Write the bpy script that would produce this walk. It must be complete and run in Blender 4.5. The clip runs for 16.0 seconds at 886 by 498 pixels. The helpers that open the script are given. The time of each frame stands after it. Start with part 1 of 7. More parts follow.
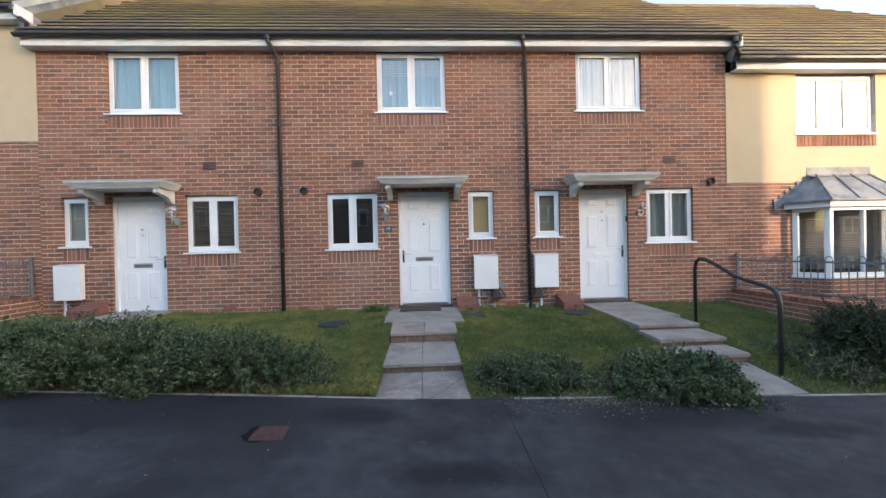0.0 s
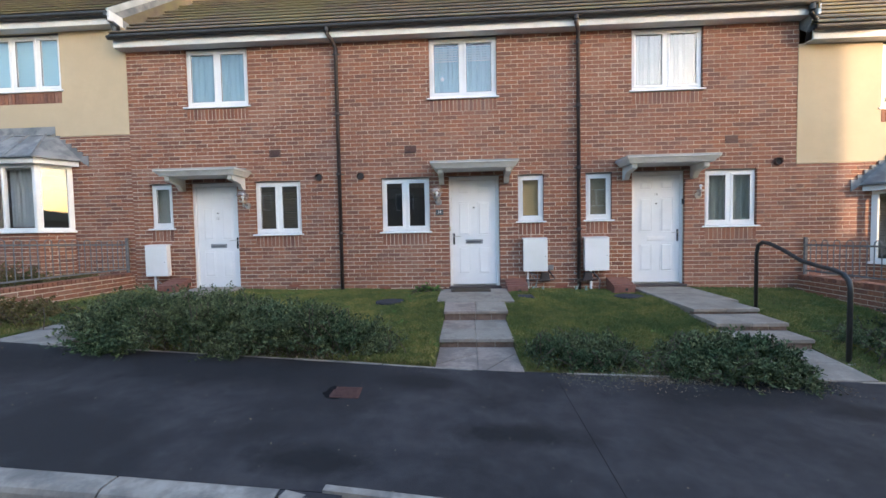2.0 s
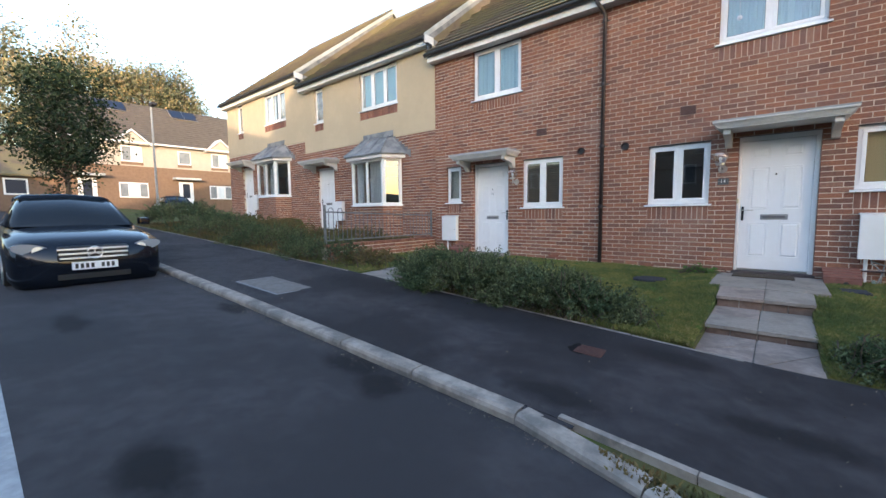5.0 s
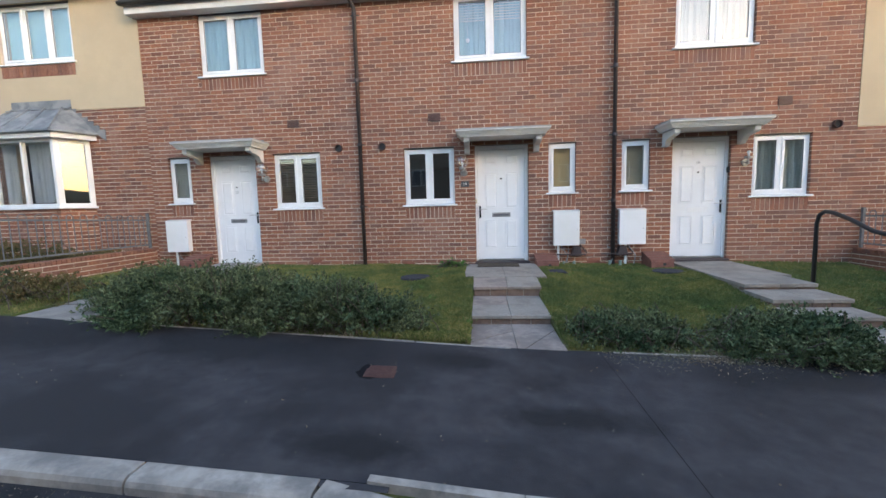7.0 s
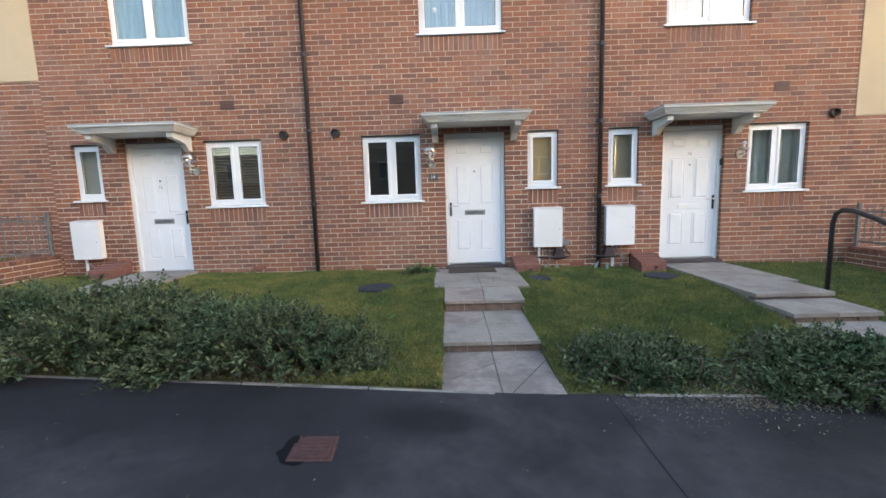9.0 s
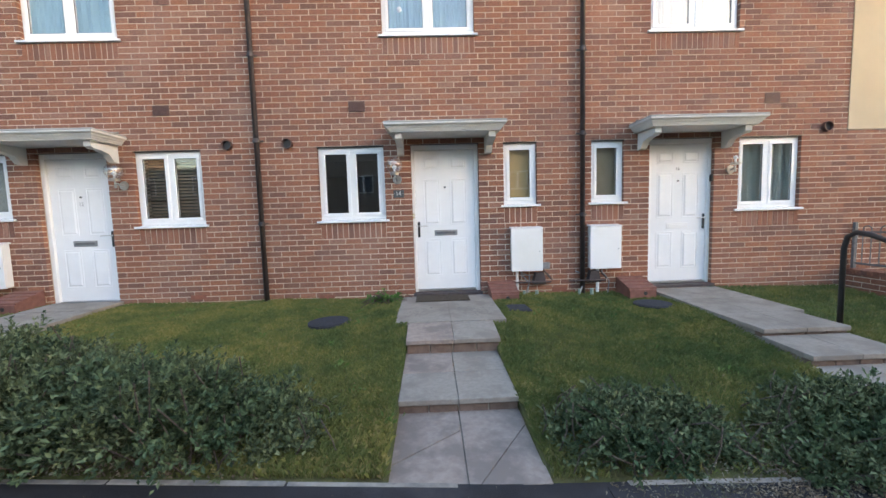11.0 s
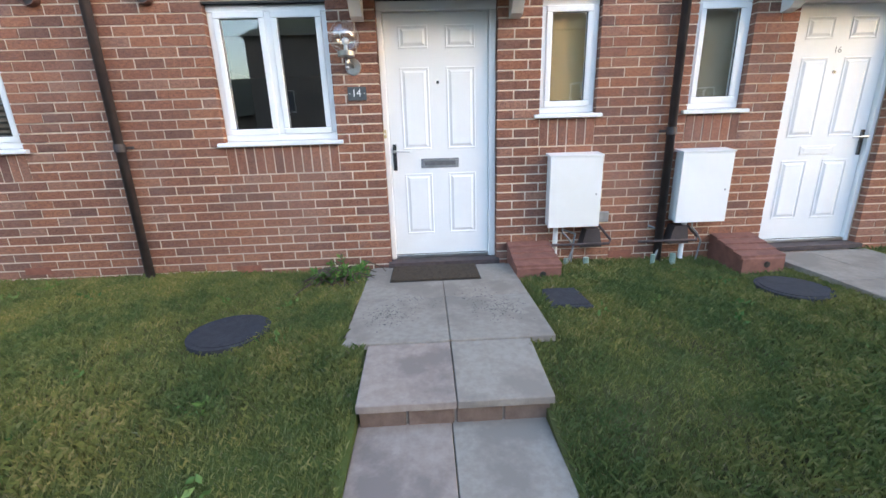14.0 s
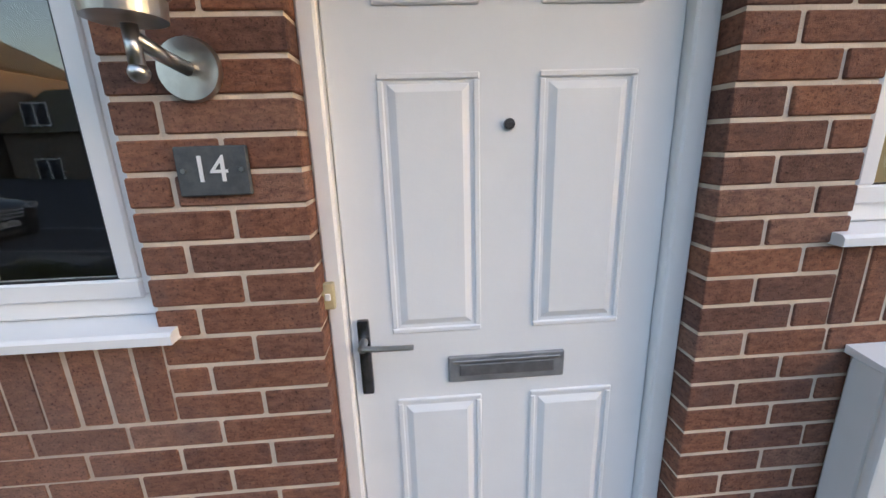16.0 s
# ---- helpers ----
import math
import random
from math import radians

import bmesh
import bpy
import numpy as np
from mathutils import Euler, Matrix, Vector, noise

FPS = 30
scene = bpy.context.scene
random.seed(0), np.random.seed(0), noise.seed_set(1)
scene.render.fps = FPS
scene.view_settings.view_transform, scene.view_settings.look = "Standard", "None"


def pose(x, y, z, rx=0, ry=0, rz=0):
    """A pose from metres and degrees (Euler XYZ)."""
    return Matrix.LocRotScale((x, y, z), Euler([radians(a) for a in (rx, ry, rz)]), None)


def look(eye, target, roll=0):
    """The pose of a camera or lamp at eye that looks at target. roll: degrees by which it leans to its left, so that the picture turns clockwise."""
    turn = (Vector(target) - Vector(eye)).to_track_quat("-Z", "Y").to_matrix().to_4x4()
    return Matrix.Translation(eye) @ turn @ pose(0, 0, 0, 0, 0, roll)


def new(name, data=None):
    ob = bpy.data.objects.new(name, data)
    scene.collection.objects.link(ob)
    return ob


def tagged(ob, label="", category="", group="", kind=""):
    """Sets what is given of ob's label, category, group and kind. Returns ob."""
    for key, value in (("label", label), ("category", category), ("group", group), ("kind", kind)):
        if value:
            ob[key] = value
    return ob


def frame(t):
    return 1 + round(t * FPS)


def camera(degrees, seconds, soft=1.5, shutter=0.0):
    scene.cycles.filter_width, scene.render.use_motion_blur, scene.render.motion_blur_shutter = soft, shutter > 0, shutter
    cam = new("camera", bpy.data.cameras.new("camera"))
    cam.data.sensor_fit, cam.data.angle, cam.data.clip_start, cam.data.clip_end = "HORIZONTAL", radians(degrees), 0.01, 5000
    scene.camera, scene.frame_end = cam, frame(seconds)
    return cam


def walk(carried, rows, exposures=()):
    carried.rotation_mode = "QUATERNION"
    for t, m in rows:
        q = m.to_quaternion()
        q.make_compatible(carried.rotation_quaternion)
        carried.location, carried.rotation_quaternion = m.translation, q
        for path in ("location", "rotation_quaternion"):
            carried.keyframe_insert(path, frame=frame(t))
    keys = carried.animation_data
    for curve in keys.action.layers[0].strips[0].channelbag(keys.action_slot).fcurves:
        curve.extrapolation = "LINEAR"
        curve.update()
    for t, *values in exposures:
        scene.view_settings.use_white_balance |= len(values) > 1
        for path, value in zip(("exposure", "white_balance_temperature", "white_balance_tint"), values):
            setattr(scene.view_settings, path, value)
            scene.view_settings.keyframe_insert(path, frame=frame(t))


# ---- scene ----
cam = camera(95.9, 16.0)
PATH = [
    (0, (-0.114, 0.078, 1.587), (-0.018, 2.076, 1.572), -1.3),
    (0.5, (-0.12, 0.021, 1.546), (-0.005, 2.017, 1.51), -1.2),
    (1, (-0.119, -0.04, 1.546), (0.037, 1.952, 1.465), -1.2),
    (1.5, (-0.188, -0.077, 1.555), (-0.083, 1.919, 1.481), -1.0),
    (2, (-0.265, -0.151, 1.56), (-0.38, 1.844, 1.472), -1.1),
    (2.5, (-0.181, -0.28, 1.566), (-0.569, 1.68, 1.476), -1.3),
    (3, (-0.084, -0.39, 1.564), (-0.89, 1.437, 1.447), -0.9),
    (3.2, (-0.059, -0.43, 1.565), (-1.067, 1.293, 1.449), -0.7),
    (5.3, (-0.064, -0.389, 1.445), (-1.342, 1.139, 1.267), -0.6),
    (5.5, (-0.077, -0.331, 1.437), (-1.237, 1.289, 1.269), -0.6),
    (6, (-0.194, -0.172, 1.43), (-0.923, 1.681, 1.242), -0.8),
    (6.5, (-0.395, -0.044, 1.493), (-0.708, 1.922, 1.296), -1.2),
    (7, (-0.487, 0.123, 1.487), (-0.676, 2.104, 1.287), -1.5),
    (7.5, (-0.482, 0.393, 1.522), (-0.707, 2.372, 1.342), -1.7),
    (8, (-0.451, 0.562, 1.511), (-0.592, 2.547, 1.312), -1.5),
    (8.5, (-0.5, 0.877, 1.533), (-0.563, 2.859, 1.275), -1.5),
    (9, (-0.511, 1.066, 1.551), (-0.549, 3.052, 1.312), -1.7),
    (9.5, (-0.466, 1.255, 1.518), (-0.434, 3.239, 1.266), -1.8),
    (10, (-0.379, 1.481, 1.544), (-0.349, 3.47, 1.342), -1.8),
    (10.2, (-0.364, 1.535, 1.573), (-0.325, 3.527, 1.399), -1.7),
    (12.3, (-0.296, 2.221, 1.64), (-0.231, 4.211, 1.45), -1.7),
    (12.5, (-0.299, 2.302, 1.629), (-0.253, 4.286, 1.381), -1.6),
    (13, (-0.232, 2.761, 1.543), (-0.178, 4.709, 1.092), -1.9),
    (13.5, (-0.224, 3.332, 1.526), (-0.174, 5.242, 0.936), -1.7),
    (13.6, (-0.215, 3.456, 1.531), (-0.194, 5.374, 0.964), -2.1),
    (14, (-0.236, 3.977, 1.574), (-0.164, 5.901, 1.031), -1.8),
    (14.5, (-0.278, 4.664, 1.584), (-0.208, 6.613, 1.142), -1.8),
    (15, (-0.305, 5.372, 1.81), (-0.262, 7.300, 1.346), -1.6),
    (15.5, (-0.379, 5.999, 1.828), (-0.202, 7.936, 1.363), -2.1),
    (16, (-0.334, 6.514, 1.962), (-0.212, 8.443, 1.447), -1.8),
]
EXPOSURES = [(0, 2.88, 6250), (3, 2.8, 6000), (5.5, 2.72, 6050), (7, 2.93, 6250), (9, 3.1, 6500), (12.5, 3.12, 6400), (13.5, 3.36, 6350), (14.5, 3.34, 6150), (15, 3.17, 6100), (15.5, 2.98, 6300), (16, 2.64, 6650)]
walk(cam, [(t, look(eye, target, roll)) for t, eye, target, roll in PATH], [(t, e, k, 18 + 4 * max(0, t - 15)) for t, e, k in EXPOSURES])

# ---- light ----
SUN_EL, SUN_AZ = 7.5, 133.0
world = bpy.data.worlds.new("world")
scene.world = world
world.use_nodes = True
wn = world.node_tree.nodes
sky = wn.new("ShaderNodeTexSky")
sky.sky_type = "NISHITA"
sky.sun_disc = False
sky.sun_elevation = radians(SUN_EL)
sky.sun_rotation = radians(SUN_AZ)
sky.air_density, sky.dust_density, sky.ozone_density = 1.2, 1.5, 1.75
wn["Background"].inputs[1].default_value = 0.15
world.node_tree.links.new(sky.outputs[0], wn["Background"].inputs[0])
sun_dir = Vector((math.sin(radians(SUN_AZ)) * math.cos(radians(SUN_EL)), math.cos(radians(SUN_AZ)) * math.cos(radians(SUN_EL)), math.sin(radians(SUN_EL))))
sun = new("sun", bpy.data.lights.new("sun", "SUN"))
sun.data.energy, sun.data.angle, sun.data.color = 0.9, radians(0.5), (1.0, 0.76, 0.48)
sun.matrix_world = look((0, 0, 0), -sun_dir)

# ---- materials ----


def shader(name, base, rough=0.7, metal=0.0):
    m = bpy.data.materials.new(name)
    m.use_nodes = True
    b = m.node_tree.nodes["Principled BSDF"]
    b.inputs["Base Color"].default_value = (*base, 1)
    b.inputs["Roughness"].default_value = rough
    b.inputs["Metallic"].default_value = metal
    return m, m.node_tree.nodes, m.node_tree.links, b


def ramp(n, l, source, stops):
    r = n.new("ShaderNodeValToRGB")
    while len(r.color_ramp.elements) < len(stops):
        r.color_ramp.elements.new(0.5)
    for e, (p, c) in zip(r.color_ramp.elements, stops):
        e.position, e.color = p, (*c, 1)
    l.new(source, r.inputs[0])
    return r.outputs[0]


def noise_tex(n, l, scale, detail=4, rough=0.6, stretch=None):
    c = n.new("ShaderNodeTexCoord")
    t = n.new("ShaderNodeTexNoise")
    t.inputs["Scale"].default_value, t.inputs["Detail"].default_value, t.inputs["Roughness"].default_value = scale, detail, rough
    g = n.new("ShaderNodeNewGeometry")
    if stretch:
        mp = n.new("ShaderNodeMapping")
        mp.inputs["Scale"].default_value = stretch
        l.new(g.outputs["Position"], mp.inputs[0])
        l.new(mp.outputs[0], t.inputs["Vector"])
    else:
        l.new(g.outputs["Position"], t.inputs["Vector"])
    return t.outputs["Fac"]


def mix(n, l, a, b, fac, mode="MIX"):
    m = n.new("ShaderNodeMix")
    m.data_type, m.blend_type = "RGBA", mode
    for v, k in ((a, 6), (b, 7), (fac, 0)):
        if isinstance(v, (int, float)):
            m.inputs[k].default_value = v
        elif isinstance(v, tuple):
            m.inputs[k].default_value = (*v, 1)
        else:
            l.new(v, m.inputs[k])
    return m.outputs[2]


def bump(n, l, b, height, strength=0.3, dist=0.01):
    u = n.new("ShaderNodeBump")
    u.inputs["Strength"].default_value, u.inputs["Distance"].default_value = strength, dist
    l.new(height, u.inputs["Height"])
    l.new(u.outputs[0], b.inputs["Normal"])


def surface(name, c1, c2, scale=8.0, rough=0.7, metal=0.0, bumps=0.2, fine=90.0, dist=0.004, third=None, coarse=0.7):
    """Two tones by a middle noise, dulled by a coarse one, with fine relief."""
    m, n, l, b = shader(name, c1, rough, metal)
    f = noise_tex(n, l, scale)
    col = ramp(n, l, f, [(0.35, c1), (0.65, c2)])
    g = noise_tex(n, l, coarse, 5, 0.65)
    if third:
        fac = ramp(n, l, g, [(0.46, (0, 0, 0)), (0.60, (1, 1, 1))])
        col = mix(n, l, col, third, fac)
    l.new(col, b.inputs["Base Color"])
    if bumps:
        bump(n, l, b, noise_tex(n, l, fine, 3), bumps, dist)
    return m


def brick_mat(name, island):
    """Each brick takes its own tone; faces are dragged and pitted."""
    m, n, l, b = shader(name, (0.35, 0.14, 0.09), 0.85)
    if island:
        r = n.new("ShaderNodeNewGeometry").outputs["Random Per Island"]
    else:
        r = n.new("ShaderNodeObjectInfo").outputs["Random"]
    tone = ramp(n, l, r, [(0.0, (0.205, 0.106, 0.081)), (0.12, (0.245, 0.122, 0.087)), (0.35, (0.300, 0.137, 0.090)), (0.62, (0.332, 0.149, 0.093)), (0.85, (0.385, 0.172, 0.102)), (1.0, (0.350, 0.198, 0.148))])
    f = noise_tex(n, l, 30, 6, 0.7, (1, 1, 2.2))
    dark = ramp(n, l, f, [(0.36, (0.6, 0.57, 0.6)), (0.6, (1.06, 1.04, 1.02))])
    col = mix(n, l, tone, dark, 1.0, "MULTIPLY")
    blotch = ramp(n, l, noise_tex(n, l, 9, 4, 0.6), [(0.52, (0, 0, 0)), (0.72, (0.42, 0.42, 0.42))])
    col = mix(n, l, col, (0.17, 0.105, 0.095), blotch)
    pale = ramp(n, l, noise_tex(n, l, 1.1, 5, 0.6), [(0.5, (0, 0, 0)), (0.8, (0.32, 0.32, 0.32))])
    col = mix(n, l, col, (0.50, 0.33, 0.27), pale)
    pits = ramp(n, l, noise_tex(n, l, 150, 3, 0.7), [(0.33, (0.42, 0.40, 0.42)), (0.44, (1.0, 1.0, 1.0)), (0.60, (1.0, 1.0, 1.0)), (0.70, (1.45, 1.28, 1.12))])
    col = mix(n, l, col, pits, 1.0, "MULTIPLY")
    l.new(col, b.inputs["Base Color"])
    bump(n, l, b, noise_tex(n, l, 95, 6, 0.78, (1, 1, 1.5)), 1.0, 0.008)
    return m


BRICK = brick_mat("red_brick", False)
BRICKS = brick_mat("red_bricks", True)
MORTAR = surface("mortar", (0.64, 0.525, 0.415), (0.76, 0.635, 0.51), 14, 0.95, bumps=0.7, fine=160, third=(0.56, 0.46, 0.37), coarse=2.2)
RENDER = surface("cream_render", (0.505, 0.405, 0.270), (0.535, 0.43, 0.290), 3, 0.92, bumps=0.25, fine=220, third=(0.485, 0.39, 0.262))
UPVC = surface("white_upvc", (0.80, 0.80, 0.80), (0.83, 0.83, 0.83), 2, 0.32, bumps=0.02, third=(0.76, 0.76, 0.74))
DOORW = surface("white_door_skin", (0.78, 0.79, 0.80), (0.81, 0.82, 0.83), 3, 0.45, bumps=0.05, fine=60, third=(0.74, 0.75, 0.76))
FASCIA = surface("white_fascia", (0.64, 0.63, 0.61), (0.72, 0.71, 0.69), 4, 0.5, bumps=0.03)
CANOPY = surface("grey_canopy_paint", (0.40, 0.41, 0.40), (0.50, 0.51, 0.49), 5, 0.6, bumps=0.1, third=(0.34, 0.36, 0.34))
CANOPYW = surface("off_white_canopy_edge", (0.58, 0.58, 0.56), (0.66, 0.66, 0.63), 5, 0.55, bumps=0.05)
# also colours the strips put in as shade under door and window heads
BLACK = surface("black_plastic_and_shade", (0.018, 0.016, 0.016), (0.03, 0.027, 0.026), 9, 0.45, bumps=0.05)
PIPE = surface("brown_black_pipe", (0.040, 0.032, 0.033), (0.060, 0.049, 0.049), 9, 0.5, bumps=0.05)
TILES = surface("roof_tile", (0.115, 0.088, 0.060), (0.15, 0.115, 0.074), 5, 0.85, bumps=0.4, fine=50, third=(0.165, 0.137, 0.066))
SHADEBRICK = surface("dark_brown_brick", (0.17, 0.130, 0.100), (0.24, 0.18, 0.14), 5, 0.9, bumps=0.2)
STEPBRICK = surface("dark_threshold_brick", (0.055, 0.040, 0.040), (0.085, 0.062, 0.060), 20, 0.8, bumps=0.4)
LEAD = surface("lead_sheet", (0.125, 0.135, 0.148), (0.19, 0.20, 0.21), 5, 0.7, bumps=0.2, fine=20, third=(0.25, 0.255, 0.255), coarse=3)
TARMAC = surface("tarmac", (0.037, 0.033, 0.0355), (0.053, 0.048, 0.050), 6, 0.9, bumps=0.9, fine=230, dist=0.006, third=(0.026, 0.023, 0.0245), coarse=0.8)
ROADM = surface("road_tarmac", (0.044, 0.0395, 0.0415), (0.061, 0.056, 0.058), 5, 0.9, bumps=0.9, fine=200, dist=0.006, third=(0.038, 0.035, 0.037), coarse=0.5)
WET = surface("dark_damp_patch", (0.0075, 0.0065, 0.0072), (0.012, 0.0105, 0.0115), 9, 0.75, bumps=0.5, fine=200)
KERB = surface("concrete_kerb", (0.265, 0.225, 0.190), (0.365, 0.318, 0.272), 9, 0.9, bumps=0.5, fine=140, third=(0.18, 0.160, 0.142), coarse=2.5)
SLAB = surface("concrete_slab", (0.262, 0.224, 0.188), (0.315, 0.272, 0.232), 26, 0.88, bumps=0.5, fine=170, third=(0.228, 0.194, 0.164), coarse=3.0)
SLABP = surface("pink_grey_slab", (0.275, 0.215, 0.180), (0.335, 0.268, 0.228), 18, 0.88, bumps=0.45, fine=150, third=(0.215, 0.172, 0.148), coarse=3.0)
CHAMBER = surface("worn_grey_concrete", (0.125, 0.112, 0.102), (0.170, 0.154, 0.140), 12, 0.9, bumps=0.4)
SOIL = surface("soil_and_thatch", (0.085, 0.075, 0.038), (0.13, 0.125, 0.048), 7, 0.98, bumps=1.0, fine=60, dist=0.02, third=(0.085, 0.105, 0.03), coarse=1.2)
RUST = surface("rusty_iron", (0.072, 0.032, 0.027), (0.105, 0.048, 0.037), 30, 0.8, 0.3, bumps=0.4, fine=150)
COVER = surface("grey_plastic_cover", (0.020, 0.021, 0.027), (0.032, 0.033, 0.041), 20, 0.9, bumps=0.5, fine=130)
STEEL = surface("brushed_steel", (0.48, 0.47, 0.45), (0.60, 0.59, 0.57), 25, 0.3, 1.0, bumps=0.05)
DARKSTEEL = surface("dark_chrome", (0.10, 0.10, 0.105), (0.22, 0.22, 0.23), 20, 0.25, 0.9, bumps=0.05)
RAILING = surface("weathered_railing", (0.13, 0.132, 0.135), (0.20, 0.203, 0.206), 15, 0.7, 0.2, bumps=0.1)
WORNSTEEL = surface("worn_flap_steel", (0.15, 0.15, 0.155), (0.22, 0.22, 0.225), 20, 0.5, 0.5, bumps=0.1)
LAMPGLASS = shader("headlight_glass", (0.26, 0.28, 0.30), 0.12)[0]
GALV = surface("galvanised_steel", (0.25, 0.26, 0.27), (0.36, 0.37, 0.38), 15, 0.55, 0.6, bumps=0.1)
TERRA = surface("terracotta_airbrick", (0.20, 0.075, 0.05), (0.28, 0.105, 0.065), 20, 0.8, bumps=0.3)
DARKAIR = surface("brown_vent_plastic", (0.085, 0.042, 0.034), (0.12, 0.058, 0.046), 20, 0.6, bumps=0.1)
REDPLAST = surface("brick_red_moulding", (0.165, 0.068, 0.050), (0.225, 0.095, 0.070), 16, 0.75, bumps=0.25, fine=120)
MATT = surface("brown_coir", (0.045, 0.030, 0.019), (0.080, 0.055, 0.034), 60, 1.0, bumps=1.0, fine=400, dist=0.01)
SLATE = surface("slate_plaque", (0.055, 0.062, 0.068), (0.085, 0.095, 0.10), 40, 0.6, bumps=0.3)
WHITE = shader("white_paint", (0.8, 0.8, 0.8), 0.6)[0]
ROADPAINT = surface("worn_road_paint", (0.26, 0.26, 0.26), (0.36, 0.36, 0.36), 12, 0.8, bumps=0.3)
BLINDS = surface("blind_slat", (0.60, 0.58, 0.55), (0.68, 0.66, 0.62), 3, 0.7, bumps=0)
BLINDD = surface("brown_blind_slat", (0.16, 0.12, 0.08), (0.22, 0.17, 0.12), 3, 0.6, bumps=0)
CURTAIN = surface("pale_curtain", (0.62, 0.68, 0.71), (0.74, 0.79, 0.81), 3, 0.9, bumps=0)
BLUECLOTH = surface("pale_blue_cloth", (0.30, 0.50, 0.58), (0.36, 0.57, 0.65), 3, 0.9, bumps=0)
# white slats coloured dark grey to offset sun and sky glare
BLINDG = surface("glare_darkened_slat", (0.13, 0.135, 0.14), (0.16, 0.165, 0.17), 3, 0.7, bumps=0)
GREYCLOTH = surface("grey_white_cloth", (0.40, 0.45, 0.47), (0.48, 0.52, 0.54), 3, 0.9, bumps=0)
GREENCLOTH = surface("green_grey_cloth", (0.50, 0.56, 0.50), (0.60, 0.65, 0.58), 3, 0.9, bumps=0)
# the dimness of the unlit rooms is put into this dark grey
ROOM = shader("unlit_room_shade", (0.10, 0.098, 0.095), 0.9)[0]
ROOMY = shader("ochre_obscured_back", (0.52, 0.37, 0.17), 0.9)[0]
BARK = surface("bark", (0.07, 0.05, 0.035), (0.12, 0.09, 0.065), 30, 0.95, bumps=0.8, fine=60, dist=0.02)
EARTH = surface("old_brick_edging", (0.14, 0.092, 0.070), (0.20, 0.135, 0.105), 12, 0.9, bumps=0.4)
CARP = shader("dark_blue_black_car_paint", (0.006, 0.009, 0.016), 0.12, 0.2)[0]
RUBBER = shader("black_rubber", (0.015, 0.015, 0.015), 0.8)[0]
CHROME = shader("chrome", (0.75, 0.76, 0.78), 0.35, 0.9)[0]
SOLAR = shader("solar_panel_blue", (0.01, 0.014, 0.03), 0.45)[0]


def darken_spots(m, spots, amount=0.5, reach=2.25):
    """Dark patches with soft ragged edges, laid into a ground material at plan places."""
    n, l = m.node_tree.nodes, m.node_tree.links
    b = n["Principled BSDF"]
    base = b.inputs["Base Color"].links[0].from_socket
    rag = noise_tex(n, l, 3.2, 6, 0.68)
    total = None
    for x, y, rx, ry in spots:
        pos = n.new("ShaderNodeNewGeometry").outputs["Position"]
        mp = n.new("ShaderNodeMapping")
        mp.vector_type = "TEXTURE"
        mp.inputs["Location"].default_value = (x, y, 0.2)
        mp.inputs["Scale"].default_value = (rx, ry, 9.0)
        l.new(pos, mp.inputs[0])
        ln = n.new("ShaderNodeVectorMath")
        ln.operation = "LENGTH"
        l.new(mp.outputs[0], ln.inputs[0])
        ad = n.new("ShaderNodeMath")
        ad.operation = "MULTIPLY_ADD"
        ad.inputs[1].default_value = 2.2
        l.new(rag, ad.inputs[0])
        l.new(ln.outputs["Value"], ad.inputs[2])
        sc = n.new("ShaderNodeMapRange")
        sc.inputs["From Min"].default_value, sc.inputs["From Max"].default_value = reach, reach - 0.7
        l.new(ad.outputs[0], sc.inputs["Value"])
        if total is None:
            total = sc.outputs[0]
        else:
            mx = n.new("ShaderNodeMath")
            mx.operation = "MAXIMUM"
            l.new(total, mx.inputs[0])
            l.new(sc.outputs[0], mx.inputs[1])
            total = mx.outputs[0]
    k = n.new("ShaderNodeMath")
    k.operation = "MULTIPLY"
    k.inputs[1].default_value = amount
    l.new(total, k.inputs[0])
    l.new(mix(n, l, base, (0.013, 0.0115, 0.0125), k.outputs[0]), b.inputs["Base Color"])


# pavement: dark ragged patches, most of them along the garden edge
darken_spots(TARMAC, ((-2.75, 3.40, 1.5, 0.42), (-4.6, 3.35, 1.2, 0.38), (-0.72, 3.42, 0.42, 0.20), (2.0, 3.35, 1.0, 0.26), (2.9, 3.12, 0.55, 0.14), (-1.2, 2.15, 0.4, 0.18), (1.2, 1.98, 0.16, 0.07), (0.1, 2.6, 0.5, 0.15), (2.5, 3.66, 1.0, 0.20)), 0.85)
# road: oil stains
darken_spots(ROADM, ((-2.72, 1.60, 0.26, 0.14), (-2.30, 1.52, 0.22, 0.13), (-2.42, 0.12, 0.26, 0.13), (-5.67, 0.23, 0.28, 0.12), (-5.1, 1.62, 0.25, 0.10)), 0.95, 2.6)

for dull, level in ((TARMAC, 0.27), (ROADM, 0.27), (WET, 0.08), (SLAB, 0.2), (SLABP, 0.2), (BRICK, 0.25), (BRICKS, 0.25), (MORTAR, 0.1), (KERB, 0.2), (SOIL, 0.08)):
    dull.node_tree.nodes["Principled BSDF"].inputs["Specular IOR Level"].default_value = level


